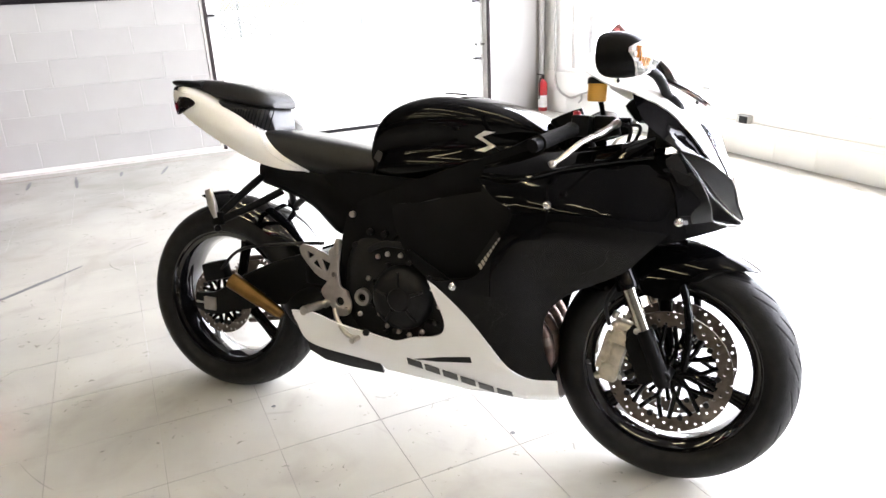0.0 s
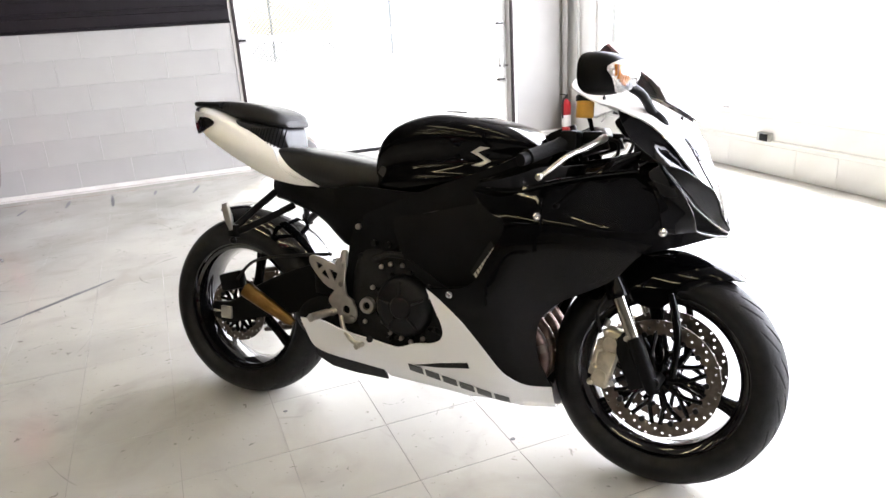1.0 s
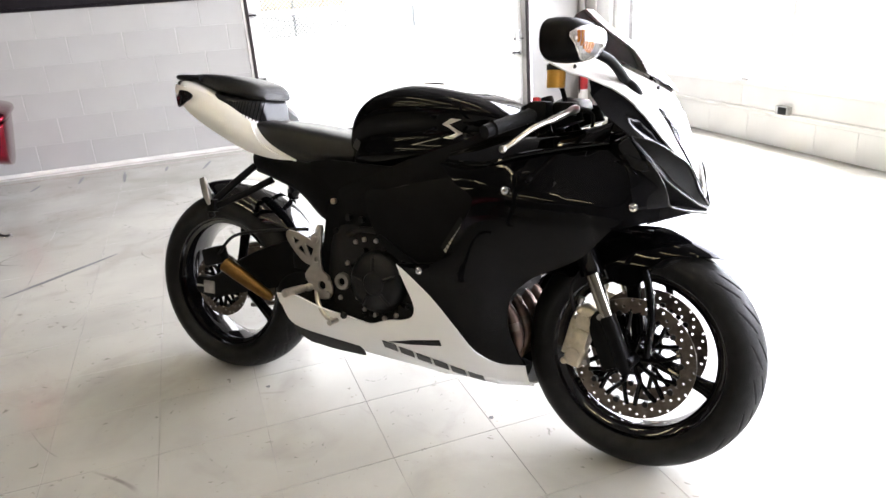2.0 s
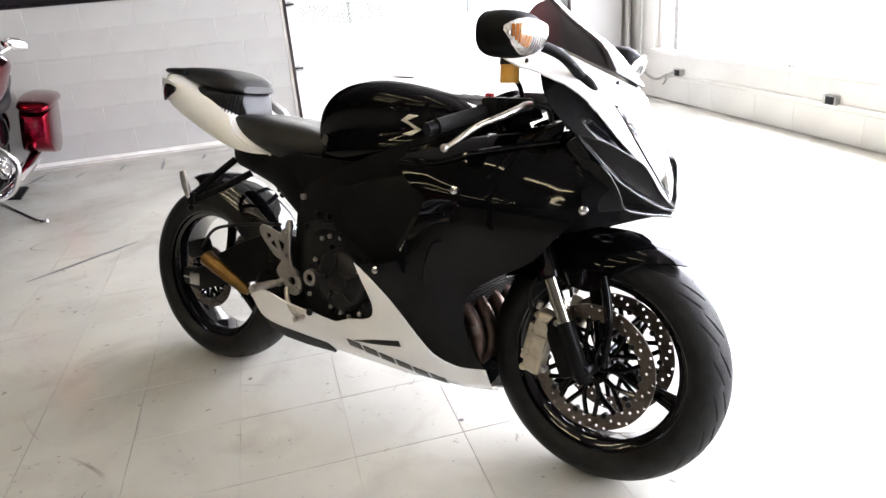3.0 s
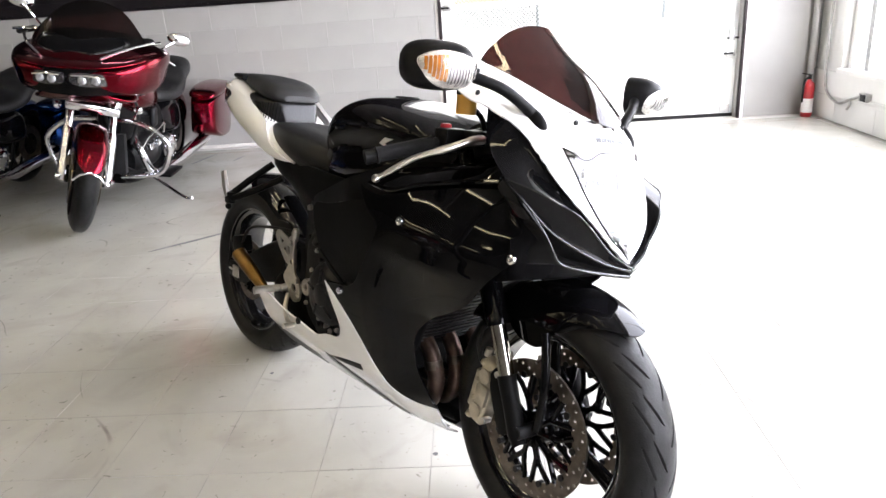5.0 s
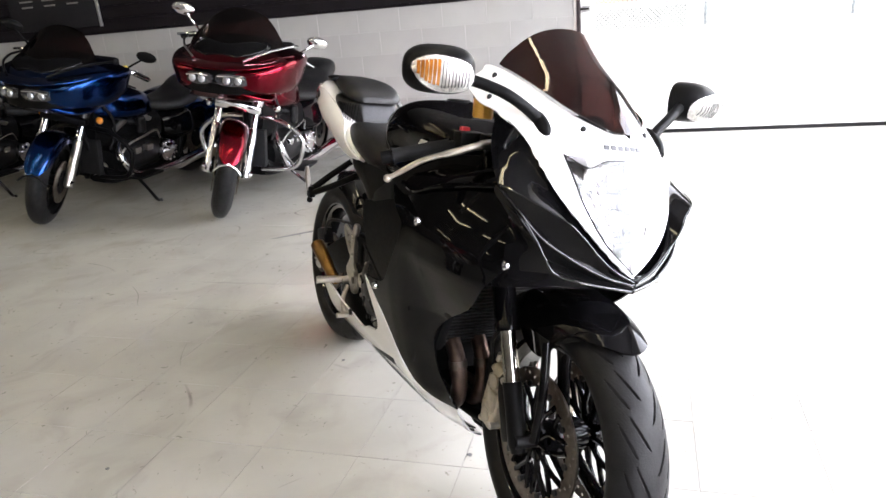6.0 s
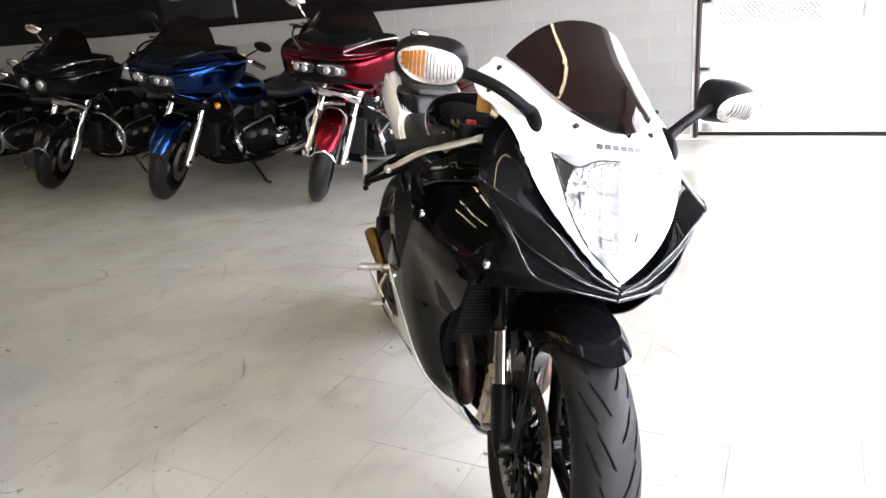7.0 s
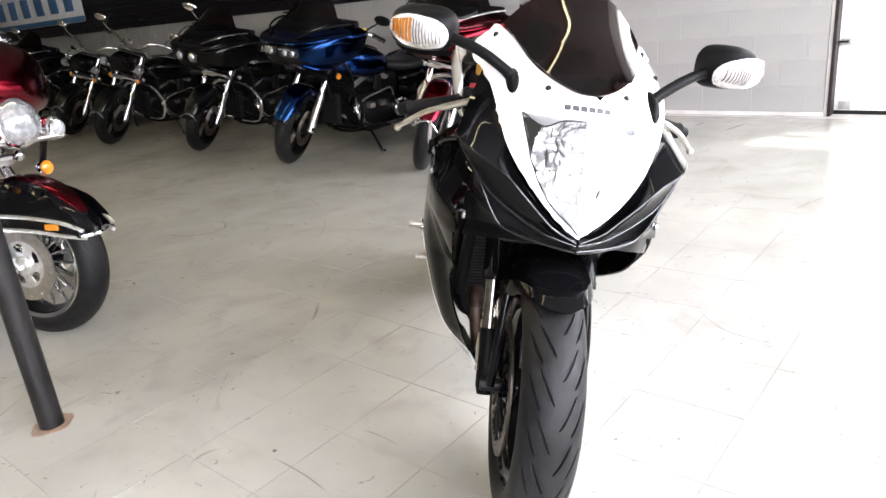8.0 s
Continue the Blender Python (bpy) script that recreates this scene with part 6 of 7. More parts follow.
def road_wheel(name, c, r, half, rim_mat, parent, spokes, groove):
    w = tagged(new(name))
    w.parent = parent
    m = Matrix.Translation(c)
    if groove:
        tyre(r, half, r - 0.085, 220, 2 * math.pi / 26, m, w)
    else:
        part("tyre", move(lathe([(r - 0.085 + 0.085 * (1 - abs(math.sin(a)) ** 3) * (1 if abs(a) < 1.5 else 0.6), half * math.sin(a)) for a in [-1.6 + 3.2 * k / 18 for k in range(19)]], 56), m), RUBBER, w)
    rr = r - 0.085
    if groove:
        for s in (-1, 1):
            part("rim_edge", move(lathe([(rr + 0.016, s * half * 0.74), (rr + 0.006, s * half * 0.84), (rr - 0.010, s * half * 0.76), (rr - 0.004, s * half * 0.66)], 48, ring=True), m), CHROME, w, "chrome rim edge")
    part("rim", move(lathe([(rr + 0.01, -half * 0.7), (rr - 0.014, -half * 0.6), (rr - 0.03, 0), (rr - 0.014, half * 0.6), (rr + 0.01, half * 0.7), (rr, half * 0.5), (rr - 0.012, 0), (rr, -half * 0.5)], 48, ring=True), m), rim_mat, w)
    part("hub", move(lathe([(0.0, -0.075), (0.045, -0.075), (0.05, -0.05), (0.035, 0), (0.05, 0.05), (0.045, 0.075), (0, 0.075)], 24), m), rim_mat, w)
    for k in range(spokes):
        a = 2 * math.pi * k / spokes
        sg = 1 if k % 2 else -1
        part("spoke", move(rod((0.04 * math.cos(a), 0.02 * sg, 0.04 * math.sin(a)), ((rr - 0.01) * math.cos(a + 0.08 * sg), 0, (rr - 0.01) * math.sin(a + 0.08 * sg)), 0.010 if spokes < 12 else 0.0045, 8), m), CHROME if groove else rim_mat, w)
    for s in (-1, 1):
        if groove:
            part("brake_disc", move(plate(circle(0.150, 48), [circle(0.098, 36)] + [circle(0.004, 8, q * math.cos(a), q * math.sin(a)) for k, a in enumerate([k * 0.2244 for k in range(28)]) for q in [0.116 + 0.017 * (k % 2)]], 0.006), m @ Matrix.Translation((0, s * 0.078, 0))), BRUSHED, w, "drilled steel disc")
            part("disc_spider", move(plate(circle(0.097, 40), [[(q * math.cos(k * 1.2566 + d), q * math.sin(k * 1.2566 + d)) for q, d in ((0.050, 0.1), (0.058, 0.75), (0.084, 0.82), (0.088, 0.45), (0.082, 0.12))] for k in range(5)], 0.008), m @ Matrix.Translation((0, s * 0.077, 0))), TRIM_CHROME, w, "bright disc carrier with dark openings")
            part("hub_cap", move(lathe([(0.0, 0.100), (0.022, 0.098), (0.034, 0.088), (0.036, 0.078), (0.0, 0.078)], 24), m @ Matrix.Rotation(0 if s > 0 else math.pi, 4, "X")), TRIM_CHROME, w)
            continue
        part("brake_disc", move(plate(circle(0.148, 40), [circle(0.085, 30)] + [circle(0.006, 8, 0.125 * math.cos(a), 0.125 * math.sin(a)) for a in [k * 0.4488 for k in range(14)]], 0.006), m @ Matrix.Translation((0, s * 0.078, 0))), BRUSHED if groove else STEEL, w)
        part("disc_spider", move(plate(circle(0.086, 30), [circle(0.018, 10, 0.06 * math.cos(a), 0.06 * math.sin(a)) for a in [k * 1.2566 for k in range(5)]], 0.006), m @ Matrix.Translation((0, s * 0.076, 0))), rim_mat, w)
    return w


def cruiser(label, colour, style, chrome_bits, m, group="motorcycles along the wall", trim=None, steer=26):
    """A heavy V-twin road motorcycle: x forward, front axle at 1.62. style: shark, twin, round or batwing."""
    b = thing("cruiser_motorcycle", label, "motorcycle", group, m)
    head = Vector((1.30, 0, 0.97))
    turn = Matrix.Translation(head) @ Matrix.Rotation(radians(steer), 4, Vector((-0.45, 0, 0.893))) @ Matrix.Translation(-head)
    turned = []
    shiny = CHROME if chrome_bits else SATIN_BLACK
    near = style == "batwing"
    road_wheel("front_wheel", FA, 0.315, 0.066, SATIN_BLACK, b, 36 if near else 9, near)
    road_wheel("rear_wheel", RA, 0.315, 0.080, SATIN_BLACK, b, 9, False)
    # front mudguard
    big = style in ("batwing", "twin")
    fend = mudguard(FA, 0.345, 0.092, 20 if near else 14 if big else 22, 185 if big else 165, 0.10 if big else 0.07, Matrix.Identity(4))
    fo = part("front_mudguard", fend, BLACK_PAINT if near else colour, b)
    if near:
        for s in (-1, 1):
            flank = [(-0.20, 0.16), (-0.05, 0.160), (0.20, 0.140), (0.325, 0.112), (0.305, 0.172), (0.25, 0.232), (0.15, 0.300), (0.0, 0.334), (-0.15, 0.30)]
            part("mudguard_flank", panel([(FA.x + a, FA.z + q) for a, q in flank], lambda a, q: (a, s * (0.090 - 1.2 * max(0, q - FA.z - 0.24) ** 2 * 10), q), 0.004, 0.04), BLACK_PAINT, fo)
            part("mudguard_rail", tube(catmull([(FA.x - 0.12, s * 0.098, FA.z + 0.205), (FA.x + 0.10, s * 0.100, FA.z + 0.195), (FA.x + 0.26, s * 0.097, FA.z + 0.172), (FA.x + 0.33, s * 0.075, FA.z + 0.135)], 5), 0.008, 8), TRIM_CHROME, fo, "chrome mudguard rail")
            part("mudguard_rail", tube(catmull([(FA.x - 0.12, s * 0.098, FA.z + 0.150), (FA.x + 0.10, s * 0.100, FA.z + 0.143), (FA.x + 0.26, s * 0.097, FA.z + 0.122), (FA.x + 0.335, s * 0.070, FA.z + 0.108)], 5), 0.008, 8), TRIM_CHROME, fo, "chrome mudguard rail")
            if s < 0:
                part("side_reflector", block(0.062, 0.010, 0.026, Matrix.Translation((FA.x + 0.205, s * 0.098, FA.z + 0.158)), 0.004), AMBER, fo, "amber side reflector")
        part("tip_trim", tube([(FA.x + 0.345 * math.cos(radians(a)) - 0.02 * math.sin(radians(q)) ** 2, 0.072 * math.sin(radians(q)), FA.z + 0.345 * math.sin(radians(a))) for a, q in [(19, k) for k in range(-90, 91, 15)]], 0.009, 8), CHROME, fo)
        part("colour_band", mudguard(FA, 0.3485, 0.054, 34, 125, 0.021, Matrix.Identity(4)), colour, fo, "red centre band of the mudguard")
    else:
        part("mudguard_tip", tube([(FA.x + 0.343 * math.cos(radians(24)), y, FA.z + 0.343 * math.sin(radians(24)) - 8 * y * y) for y in (-0.085, -0.05, 0, 0.05, 0.085)], 0.007, 8), shiny, fo)
    # fork
    up = Vector((-0.45, 0, 0.893))
    for s in (-1, 1):
        f = tagged(new("fork_leg"))
        f.parent = b
        p = FA + Vector((-0.03, s * 0.118, 0))
        part("slider", tube([p - up * 0.04, p - up * 0.03, p + up * 0.28, p + up * 0.30], [0.022, 0.033, 0.030, 0.026], 16), shiny if chrome_bits else BRUSHED, f)
        part("fork_tube", rod(p + up * 0.29, p + up * 0.55, 0.023, 14), CHROME, f)
        part("fork_cover", tube([p + up * 0.46, p + up * 0.50, p + up * 0.70], [0.036, 0.043, 0.042], 16), CHROME if chrome_bits else BLACK_PAINT, f)
        part("brake_caliper", block(0.06, 0.045, 0.12, Matrix.Translation(p + up * 0.10 + Vector((-0.085, 0, -0.02))), 0.012), shiny, f)
        part("axle_cap", rod(p + Vector((0.02, s * 0.02, 0)), p + Vector((0.02, s * 0.04, 0)), 0.022, 12), CHROME, f)
    part("lower_yoke", block(0.10, 0.30, 0.05, Matrix.Translation(FA + up * 0.44 + Vector((-0.03, 0, 0))), 0.015), shiny, b)
    part("upper_yoke", block(0.10, 0.28, 0.05, Matrix.Translation(FA + up * 0.70 + Vector((-0.03, 0, 0))), 0.015), shiny, b)
    turned += [o for o in b.children if o.name.split(".")[0] in ("front_wheel", "front_mudguard", "fork_leg", "lower_yoke", "upper_yoke")]
    # tank, seat, rear
    part("fuel_tank", hull([(0.62, 0.76, 0.66, 0.09), (0.70, 0.82, 0.62, 0.16), (0.88, 0.88, 0.62, 0.19), (1.05, 0.89, 0.64, 0.175), (1.18, 0.85, 0.68, 0.12), (1.24, 0.80, 0.72, 0.06)], BODY, 5), colour, b)
    part("console", hull([(0.68, 0.835, 0.80, 0.03), (0.88, 0.90, 0.86, 0.05), (1.08, 0.905, 0.87, 0.05)], BODY, 4), shiny, b)
    part("seat", hull([(-0.32, 0.88, 0.78, 0.10), (-0.18, 0.90, 0.76, 0.15), (0.02, 0.85, 0.70, 0.17), (0.16, 0.76, 0.64, 0.19), (0.38, 0.72, 0.62, 0.18), (0.58, 0.73, 0.64, 0.12), (0.68, 0.74, 0.68, 0.07)], BODY, 5), SEAT_VINYL, b, "black vinyl saddle")
    part("rear_mudguard", mudguard(RA, 0.36, 0.105, 20, 178, 0.09, Matrix.Identity(4)), colour, b)
    part("frame_tube", tube(catmull([(1.32, 0, 0.72), (1.20, 0.05, 0.30), (1.10, 0.11, 0.20), (0.45, 0.13, 0.19), (0.30, 0.13, 0.40), (0.2, 0.12, 0.60)], 5), 0.020, 10), SATIN_BLACK, b)
    part("frame_tube", tube(catmull([(1.32, 0, 0.72), (1.20, -0.05, 0.30), (1.10, -0.11, 0.20), (0.45, -0.13, 0.19), (0.30, -0.13, 0.40), (0.2, -0.12, 0.60)], 5), 0.020, 10), SATIN_BLACK, b)
    part("side_cover", hull([(0.10, 0.60, 0.40, 0.12), (0.18, 0.63, 0.36, 0.16), (0.38, 0.63, 0.36, 0.155), (0.50, 0.60, 0.42, 0.12)], BODY, 4), BLACK_PAINT, b, "black side cover")
    part("underbody", hull([(0.30, 0.28, 0.16, 0.10), (0.60, 0.28, 0.14, 0.12), (1.0, 0.26, 0.15, 0.12), (1.16, 0.32, 0.18, 0.09)], BODY, 4), SATIN_BLACK, b)
    part("top_frame", hull([(0.55, 0.66, 0.42, 0.13), (0.80, 0.68, 0.46, 0.10), (1.10, 0.74, 0.45, 0.10), (1.24, 0.80, 0.50, 0.09)], BODY, 4), SATIN_BLACK, b)
    if style in ("shark", "twin"):
        part("inner_panel", hull([(0.98, 0.98, 0.80, 0.10), (1.12, 1.02, 0.78, 0.16), (1.28, 1.04, 0.74, 0.20), (1.40, 1.02, 0.76, 0.18)], BODY, 4), MATTE_BLACK, b)
    part("radiator", block(0.05, 0.22, 0.26, Matrix.Translation((1.24, 0, 0.40)), 0.01), MATTE_BLACK, b)
    # engine
    e = tagged(new("engine"), "V-twin engine with bright covers")
    e.parent = b
    part("crankcase", hull([(0.52, 0.42, 0.22, 0.11), (0.66, 0.46, 0.20, 0.14), (0.92, 0.46, 0.20, 0.14), (1.06, 0.40, 0.23, 0.10)], BODY, 4), DARK_METAL, e)
    for lean, x in ((-22, 0.74), (22, 0.92)):
        mm = Matrix.Translation((x, 0, 0.40)) @ Matrix.Rotation(radians(lean), 4, "Y")
        for k in range(8):
            part("fin", block(0.145, 0.16, 0.010, mm @ Matrix.Translation((0, 0, 0.05 + 0.022 * k)), 0.003, 1), DARK_METAL, e)
        part("cylinder", rod(mm @ Vector((0, 0, 0)), mm @ Vector((0, 0, 0.22)), 0.058, 18), DARK_METAL, e)
        part("rocker_cover", block(0.15, 0.15, 0.06, mm @ Matrix.Translation((0, 0, 0.25)), 0.02, 3), CHROME, e)
        for s in (-1, 1):
            part("pushrod_tube", rod(mm @ Vector((0.02 * s, -0.10, -0.06)), mm @ Vector((0.02 * s, -0.075, 0.22)), 0.010, 8), CHROME, e)
    part("primary_cover", hull([(0.42, 0.40, 0.24, 0.035), (0.50, 0.43, 0.21, 0.05), (0.80, 0.42, 0.22, 0.05), (1.02, 0.39, 0.25, 0.035)], BODY, 5), CHROME, e)
    for s in (-1, 1):
        part("round_cover", move(lathe([(0.0, -0.04), (0.06, -0.036), (0.085, -0.02), (0.092, 0.0), (0.092, 0.03)], 28), Matrix.Translation((0.92 if s < 0 else 0.55, s * 0.175, 0.325)) @ Matrix.Rotation(0 if s < 0 else math.pi, 4, "Z")), CHROME, e)
    part("air_cleaner", move(lathe([(0.0, -0.05), (0.07, -0.048), (0.088, -0.035), (0.09, 0.02)], 28), Matrix.Translation((0.83, -0.17, 0.60))), CHROME, e)
    part("horn_cover", block(0.08, 0.04, 0.13, Matrix.Translation((0.83, 0.16, 0.58)), 0.02, 3), DARK_METAL, e)
    # small parts round the engine
    bright = CHROME if chrome_bits else BRUSHED
    for s in (-1, 1):
        for k in range(9):
            q = k * 0.698
            cx, r = (0.92, 0.075) if s < 0 else (0.55, 0.075)
            part("cover_bolt", ball(0.008, (cx + r * math.cos(q), s * 0.206, 0.325 + r * math.sin(q)), 1, 0.6, 1, 8, 6), bright, e)
        part("lifter_block", block(0.07, 0.05, 0.05, Matrix.Translation((0.76, s * 0.15, 0.39)), 0.010), bright, e)
        part("lifter_block", block(0.07, 0.05, 0.05, Matrix.Translation((0.90, s * 0.15, 0.39)), 0.010), bright, e)
        part("oil_line", tube(catmull([(0.62, s * 0.16, 0.44), (0.70, s * 0.19, 0.52), (0.84, s * 0.19, 0.50), (1.00, s * 0.17, 0.46), (1.10, s * 0.14, 0.36)], 5), 0.008, 8), bright, e)
        part("wire_loom", tube(catmull([(1.26, s * 0.10, 0.86), (1.16, s * 0.16, 0.72), (1.10, s * 0.14, 0.58), (1.12, s * 0.10, 0.44)], 5), 0.010, 8), MATTE_BLACK, e)
        part("head_bolt", ball(0.012, (0.68, s * 0.085, 0.655), u=10, v=6), bright, e)
        part("head_bolt", ball(0.012, (1.02, s * 0.085, 0.655), u=10, v=6), bright, e)
        part("rocker_box", block(0.16, 0.045, 0.045, Matrix.Translation((0.68, s * 0.09, 0.60)) @ Matrix.Rotation(radians(-22), 4, "Y"), 0.012), bright, e)
        part("rocker_box", block(0.16, 0.045, 0.045, Matrix.Translation((1.00, s * 0.09, 0.60)) @ Matrix.Rotation(radians(22), 4, "Y"), 0.012), bright, e)
        part("intake", tube(catmull([(0.76, s * 0.07, 0.62), (0.84, s * 0.12, 0.60), (0.92, s * 0.07, 0.62)], 5), 0.024, 10), DARK_METAL, e)
    part("oil_filter", move(lathe([(0.0, -0.06), (0.034, -0.058), (0.038, -0.05), (0.038, 0.05), (0.0, 0.05)], 20), Matrix.Translation((1.14, 0, 0.28)) @ Matrix.Rotation(radians(90), 4, "Z")), bright, e)
    part("regulator", block(0.04, 0.13, 0.09, Matrix.Translation((1.20, 0, 0.30)), 0.008), DARK_METAL, e)
    part("ignition_cover", move(lathe([(0.0, -0.022), (0.04, -0.020), (0.052, -0.008), (0.054, 0.02)], 24), Matrix.Translation((0.74, -0.165, 0.34))), bright, e)
    # exhausts, boards, stand
    for s in (-1, 1):
        part("exhaust", tube(catmull([(0.98, -0.12 if s < 0 else 0.05, 0.48), (1.08, s * 0.15, 0.38), (0.95, s * 0.19, 0.22), (0.55, s * 0.22, 0.20), (0.2, s * 0.25, 0.24), (-0.55, s * 0.26, 0.27)], 5), [0.026] * 16 + [0.045] * 10, 14), CHROME, b)
        part("footboard", block(0.28, 0.11, 0.018, Matrix.Translation((1.0, s * 0.30, 0.245)), 0.007), SATIN_BLACK, b)
        part("board_mount", rod((1.0, s * 0.13, 0.23), (1.0, s * 0.28, 0.235), 0.014, 8), CHROME, b)
    part("engine_guard", tube(catmull([(1.24, -0.02, 0.62), (1.24, -0.22, 0.60), (1.235, -0.36, 0.50), (1.23, -0.37, 0.40), (1.22, -0.30, 0.28), (1.2, -0.06, 0.24)], 6), 0.016, 12), shiny, b, "tubular engine guard")
    part("engine_guard", tube(catmull([(1.24, 0.02, 0.62), (1.24, 0.22, 0.60), (1.235, 0.36, 0.50), (1.23, 0.37, 0.40), (1.22, 0.30, 0.28), (1.2, 0.06, 0.24)], 6), 0.016, 12), shiny, b, "tubular engine guard")
    part("side_stand", tube(catmull([(0.92, 0.13, 0.20), (0.98, 0.28, 0.13), (1.05, 0.42, 0.075), (1.07, 0.47, 0.085)], 5), 0.013, 10), CHROME if chrome_bits else DARK_METAL, b, "side stand down on the floor")
    part("gear_lever", tube(catmull([(0.95, 0.25, 0.24), (1.1, 0.30, 0.28), (1.18, 0.33, 0.31)], 4), 0.008, 8), CHROME, b)
    # handlebar
    hb = tagged(new("handlebar"), "chrome handlebar with levers")
    hb.parent = b
    turned.append(hb)
    rise = 1.10 if style in ("round",) else 1.08
    part("bar", tube(catmull([(1.03, -0.42, rise - 0.06), (1.10, -0.36, rise - 0.02), (1.24, -0.20, rise), (1.28, -0.08, rise - 0.08), (1.28, 0.08, rise - 0.08), (1.24, 0.20, rise), (1.10, 0.36, rise - 0.02), (1.03, 0.42, rise - 0.06)], 6), 0.0135, 12), CHROME, hb)
    for s in (-1, 1):
        part("grip", tube([(1.11, s * 0.353, rise - 0.017), (1.02, s * 0.432, rise - 0.065)], 0.019, 12), RUBBER, hb)
        part("lever", tube(catmull([(1.16, s * 0.31, rise - 0.005), (1.14, s * 0.38, rise - 0.02), (1.08, s * 0.46, rise - 0.05)], 4), 0.008, 8), CHROME, hb)
        ms = part("mirror", ball(0.07, (1.18, s * 0.44, rise + 0.13), 0.22, 1.0, 0.55), CHROME if chrome_bits else SATIN_BLACK, hb)
        part("mirror_stalk", tube(catmull([(1.16, s * 0.30, rise), (1.20, s * 0.36, rise + 0.06), (1.18, s * 0.43, rise + 0.12)], 4), 0.007, 8), CHROME if chrome_bits else SATIN_BLACK, hb)
        part("indicator", ball(0.026, (1.36, s * 0.24, 0.71), 0.8, 1, 1), CHROME if chrome_bits else AMBER, b)
    if style in ("shark", "twin"):
        fr = tagged(new("fairing"), "broad frame-mounted fairing with twin headlamps")
        fr.parent = b
        part("shell", hull([(1.735, 0.99, 0.90, 0.13), (1.70, 1.03, 0.855, 0.26), (1.62, 1.09, 0.825, 0.345), (1.50, 1.14, 0.815, 0.395), (1.36, 1.165, 0.82, 0.415), (1.22, 1.15, 0.86, 0.40), (1.15, 1.11, 0.93, 0.37)], [(0.5, 0.0), (0.86, 0.08), (0.97, 0.40), (1.0, 0.62), (0.90, 0.74), (0.50, 0.90), (0, 1.0)], 6), colour, fr, "", 24)
        part("visor", hull([(1.775, 0.992, 0.982, 0.10), (1.74, 1.010, 0.988, 0.22), (1.66, 1.035, 1.0, 0.31), (1.55, 1.06, 1.01, 0.36)], BODY, 4), colour, fr)
        for s in (-1, 1):
            part("lower_fin", thicken(skin([[Vector((1.66 - 0.10 * u - 0.10 * v, s * (0.02 + 0.30 * u), 0.815 - 0.05 * v + 0.035 * u + 0.02 * u * u)) for v in (0, 0.25, 0.5, 0.75, 1.0)] for u in [k / 10 for k in range(11)]]), 0.006), colour, fr, "swept lower fin of the fairing")
        part("lower_lip", hull([(1.70, 0.86, 0.83, 0.15), (1.60, 0.83, 0.78, 0.25), (1.45, 0.82, 0.77, 0.27), (1.32, 0.82, 0.79, 0.22)], BODY, 4), colour, fr)

        def face(o):
            return lambda a, q: (1.738 + o - 1.0 * a * a - 1.6 * (q - 0.93) ** 2 - 3.2 * a ** 4, a, q)
        part("lamp_mask", panel([(-0.30, 0.972), (-0.12, 0.982), (0.12, 0.982), (0.30, 0.972), (0.325, 0.915), (0.27, 0.850), (0.0, 0.832), (-0.27, 0.850), (-0.325, 0.915)], face(0.016), 0.03, 0.03, 3), GLOSS_BLACK, fr, "black headlamp surround")
        for s in (-1, 1):
            lamp_o = [(s * 0.025, 0.955), (s * 0.15, 0.957), (s * 0.215, 0.938), (s * 0.20, 0.895), (s * 0.08, 0.886), (s * 0.020, 0.905)] if style == "shark" else [(s * 0.085 + 0.052 * math.cos(q * 0.524), 0.92 + 0.052 * math.sin(q * 0.524)) for q in range(12)]
            part("headlamp", panel(lamp_o if s > 0 else list(reversed(lamp_o)), face(0.024), 0.01, 0.02, 3), LAMP_DARK, fr, "clear headlamp")
            if style == "shark":
                part("lamp_brow", tube([face(0.036)(s * 0.03, 0.946), face(0.036)(s * 0.11, 0.950), face(0.036)(s * 0.19, 0.936)], 0.006, 8), CHROME, fr)
            for q in (0.080, 0.148) if style == "shark" else (0.085,):
                part("lamp_bulb", ball(0.025 if style == "shark" else 0.040, face(0.030)(s * q, 0.92), 0.5, 1, 1, 14, 8), LAMP_GLASS, fr)
            part("edge_trim", tube(catmull([(1.69, s * 0.16, 1.035), (1.60, s * 0.26, 1.085), (1.46, s * 0.34, 1.115), (1.34, s * 0.38, 1.12)], 5), 0.008, 8), shiny, fr)
        part("screen", panel([(-0.31, 1.10), (-0.16, 1.075), (0.0, 1.070), (0.16, 1.075), (0.31, 1.10), (0.265, 1.19), (0.17, 1.285), (0.06, 1.325), (-0.06, 1.325), (-0.17, 1.285), (-0.265, 1.19)], lambda a, q: (1.635 - 1.15 * (q - 1.07) - 1.7 * a * a, a, q), 0.004, 0.04, 3), SMOKE, fr, "smoked windscreen")
        part("screen_foot", hull([(1.66, 1.065, 1.04, 0.10), (1.60, 1.11, 1.05, 0.20), (1.50, 1.15, 1.07, 0.25), (1.38, 1.17, 1.10, 0.24)], BODY, 4), GLOSS_BLACK, fr)
        part("dash", block(0.06, 0.60, 0.18, Matrix.Translation((1.19, 0, 1.04)), 0.03, 3), SATIN_BLACK, fr)
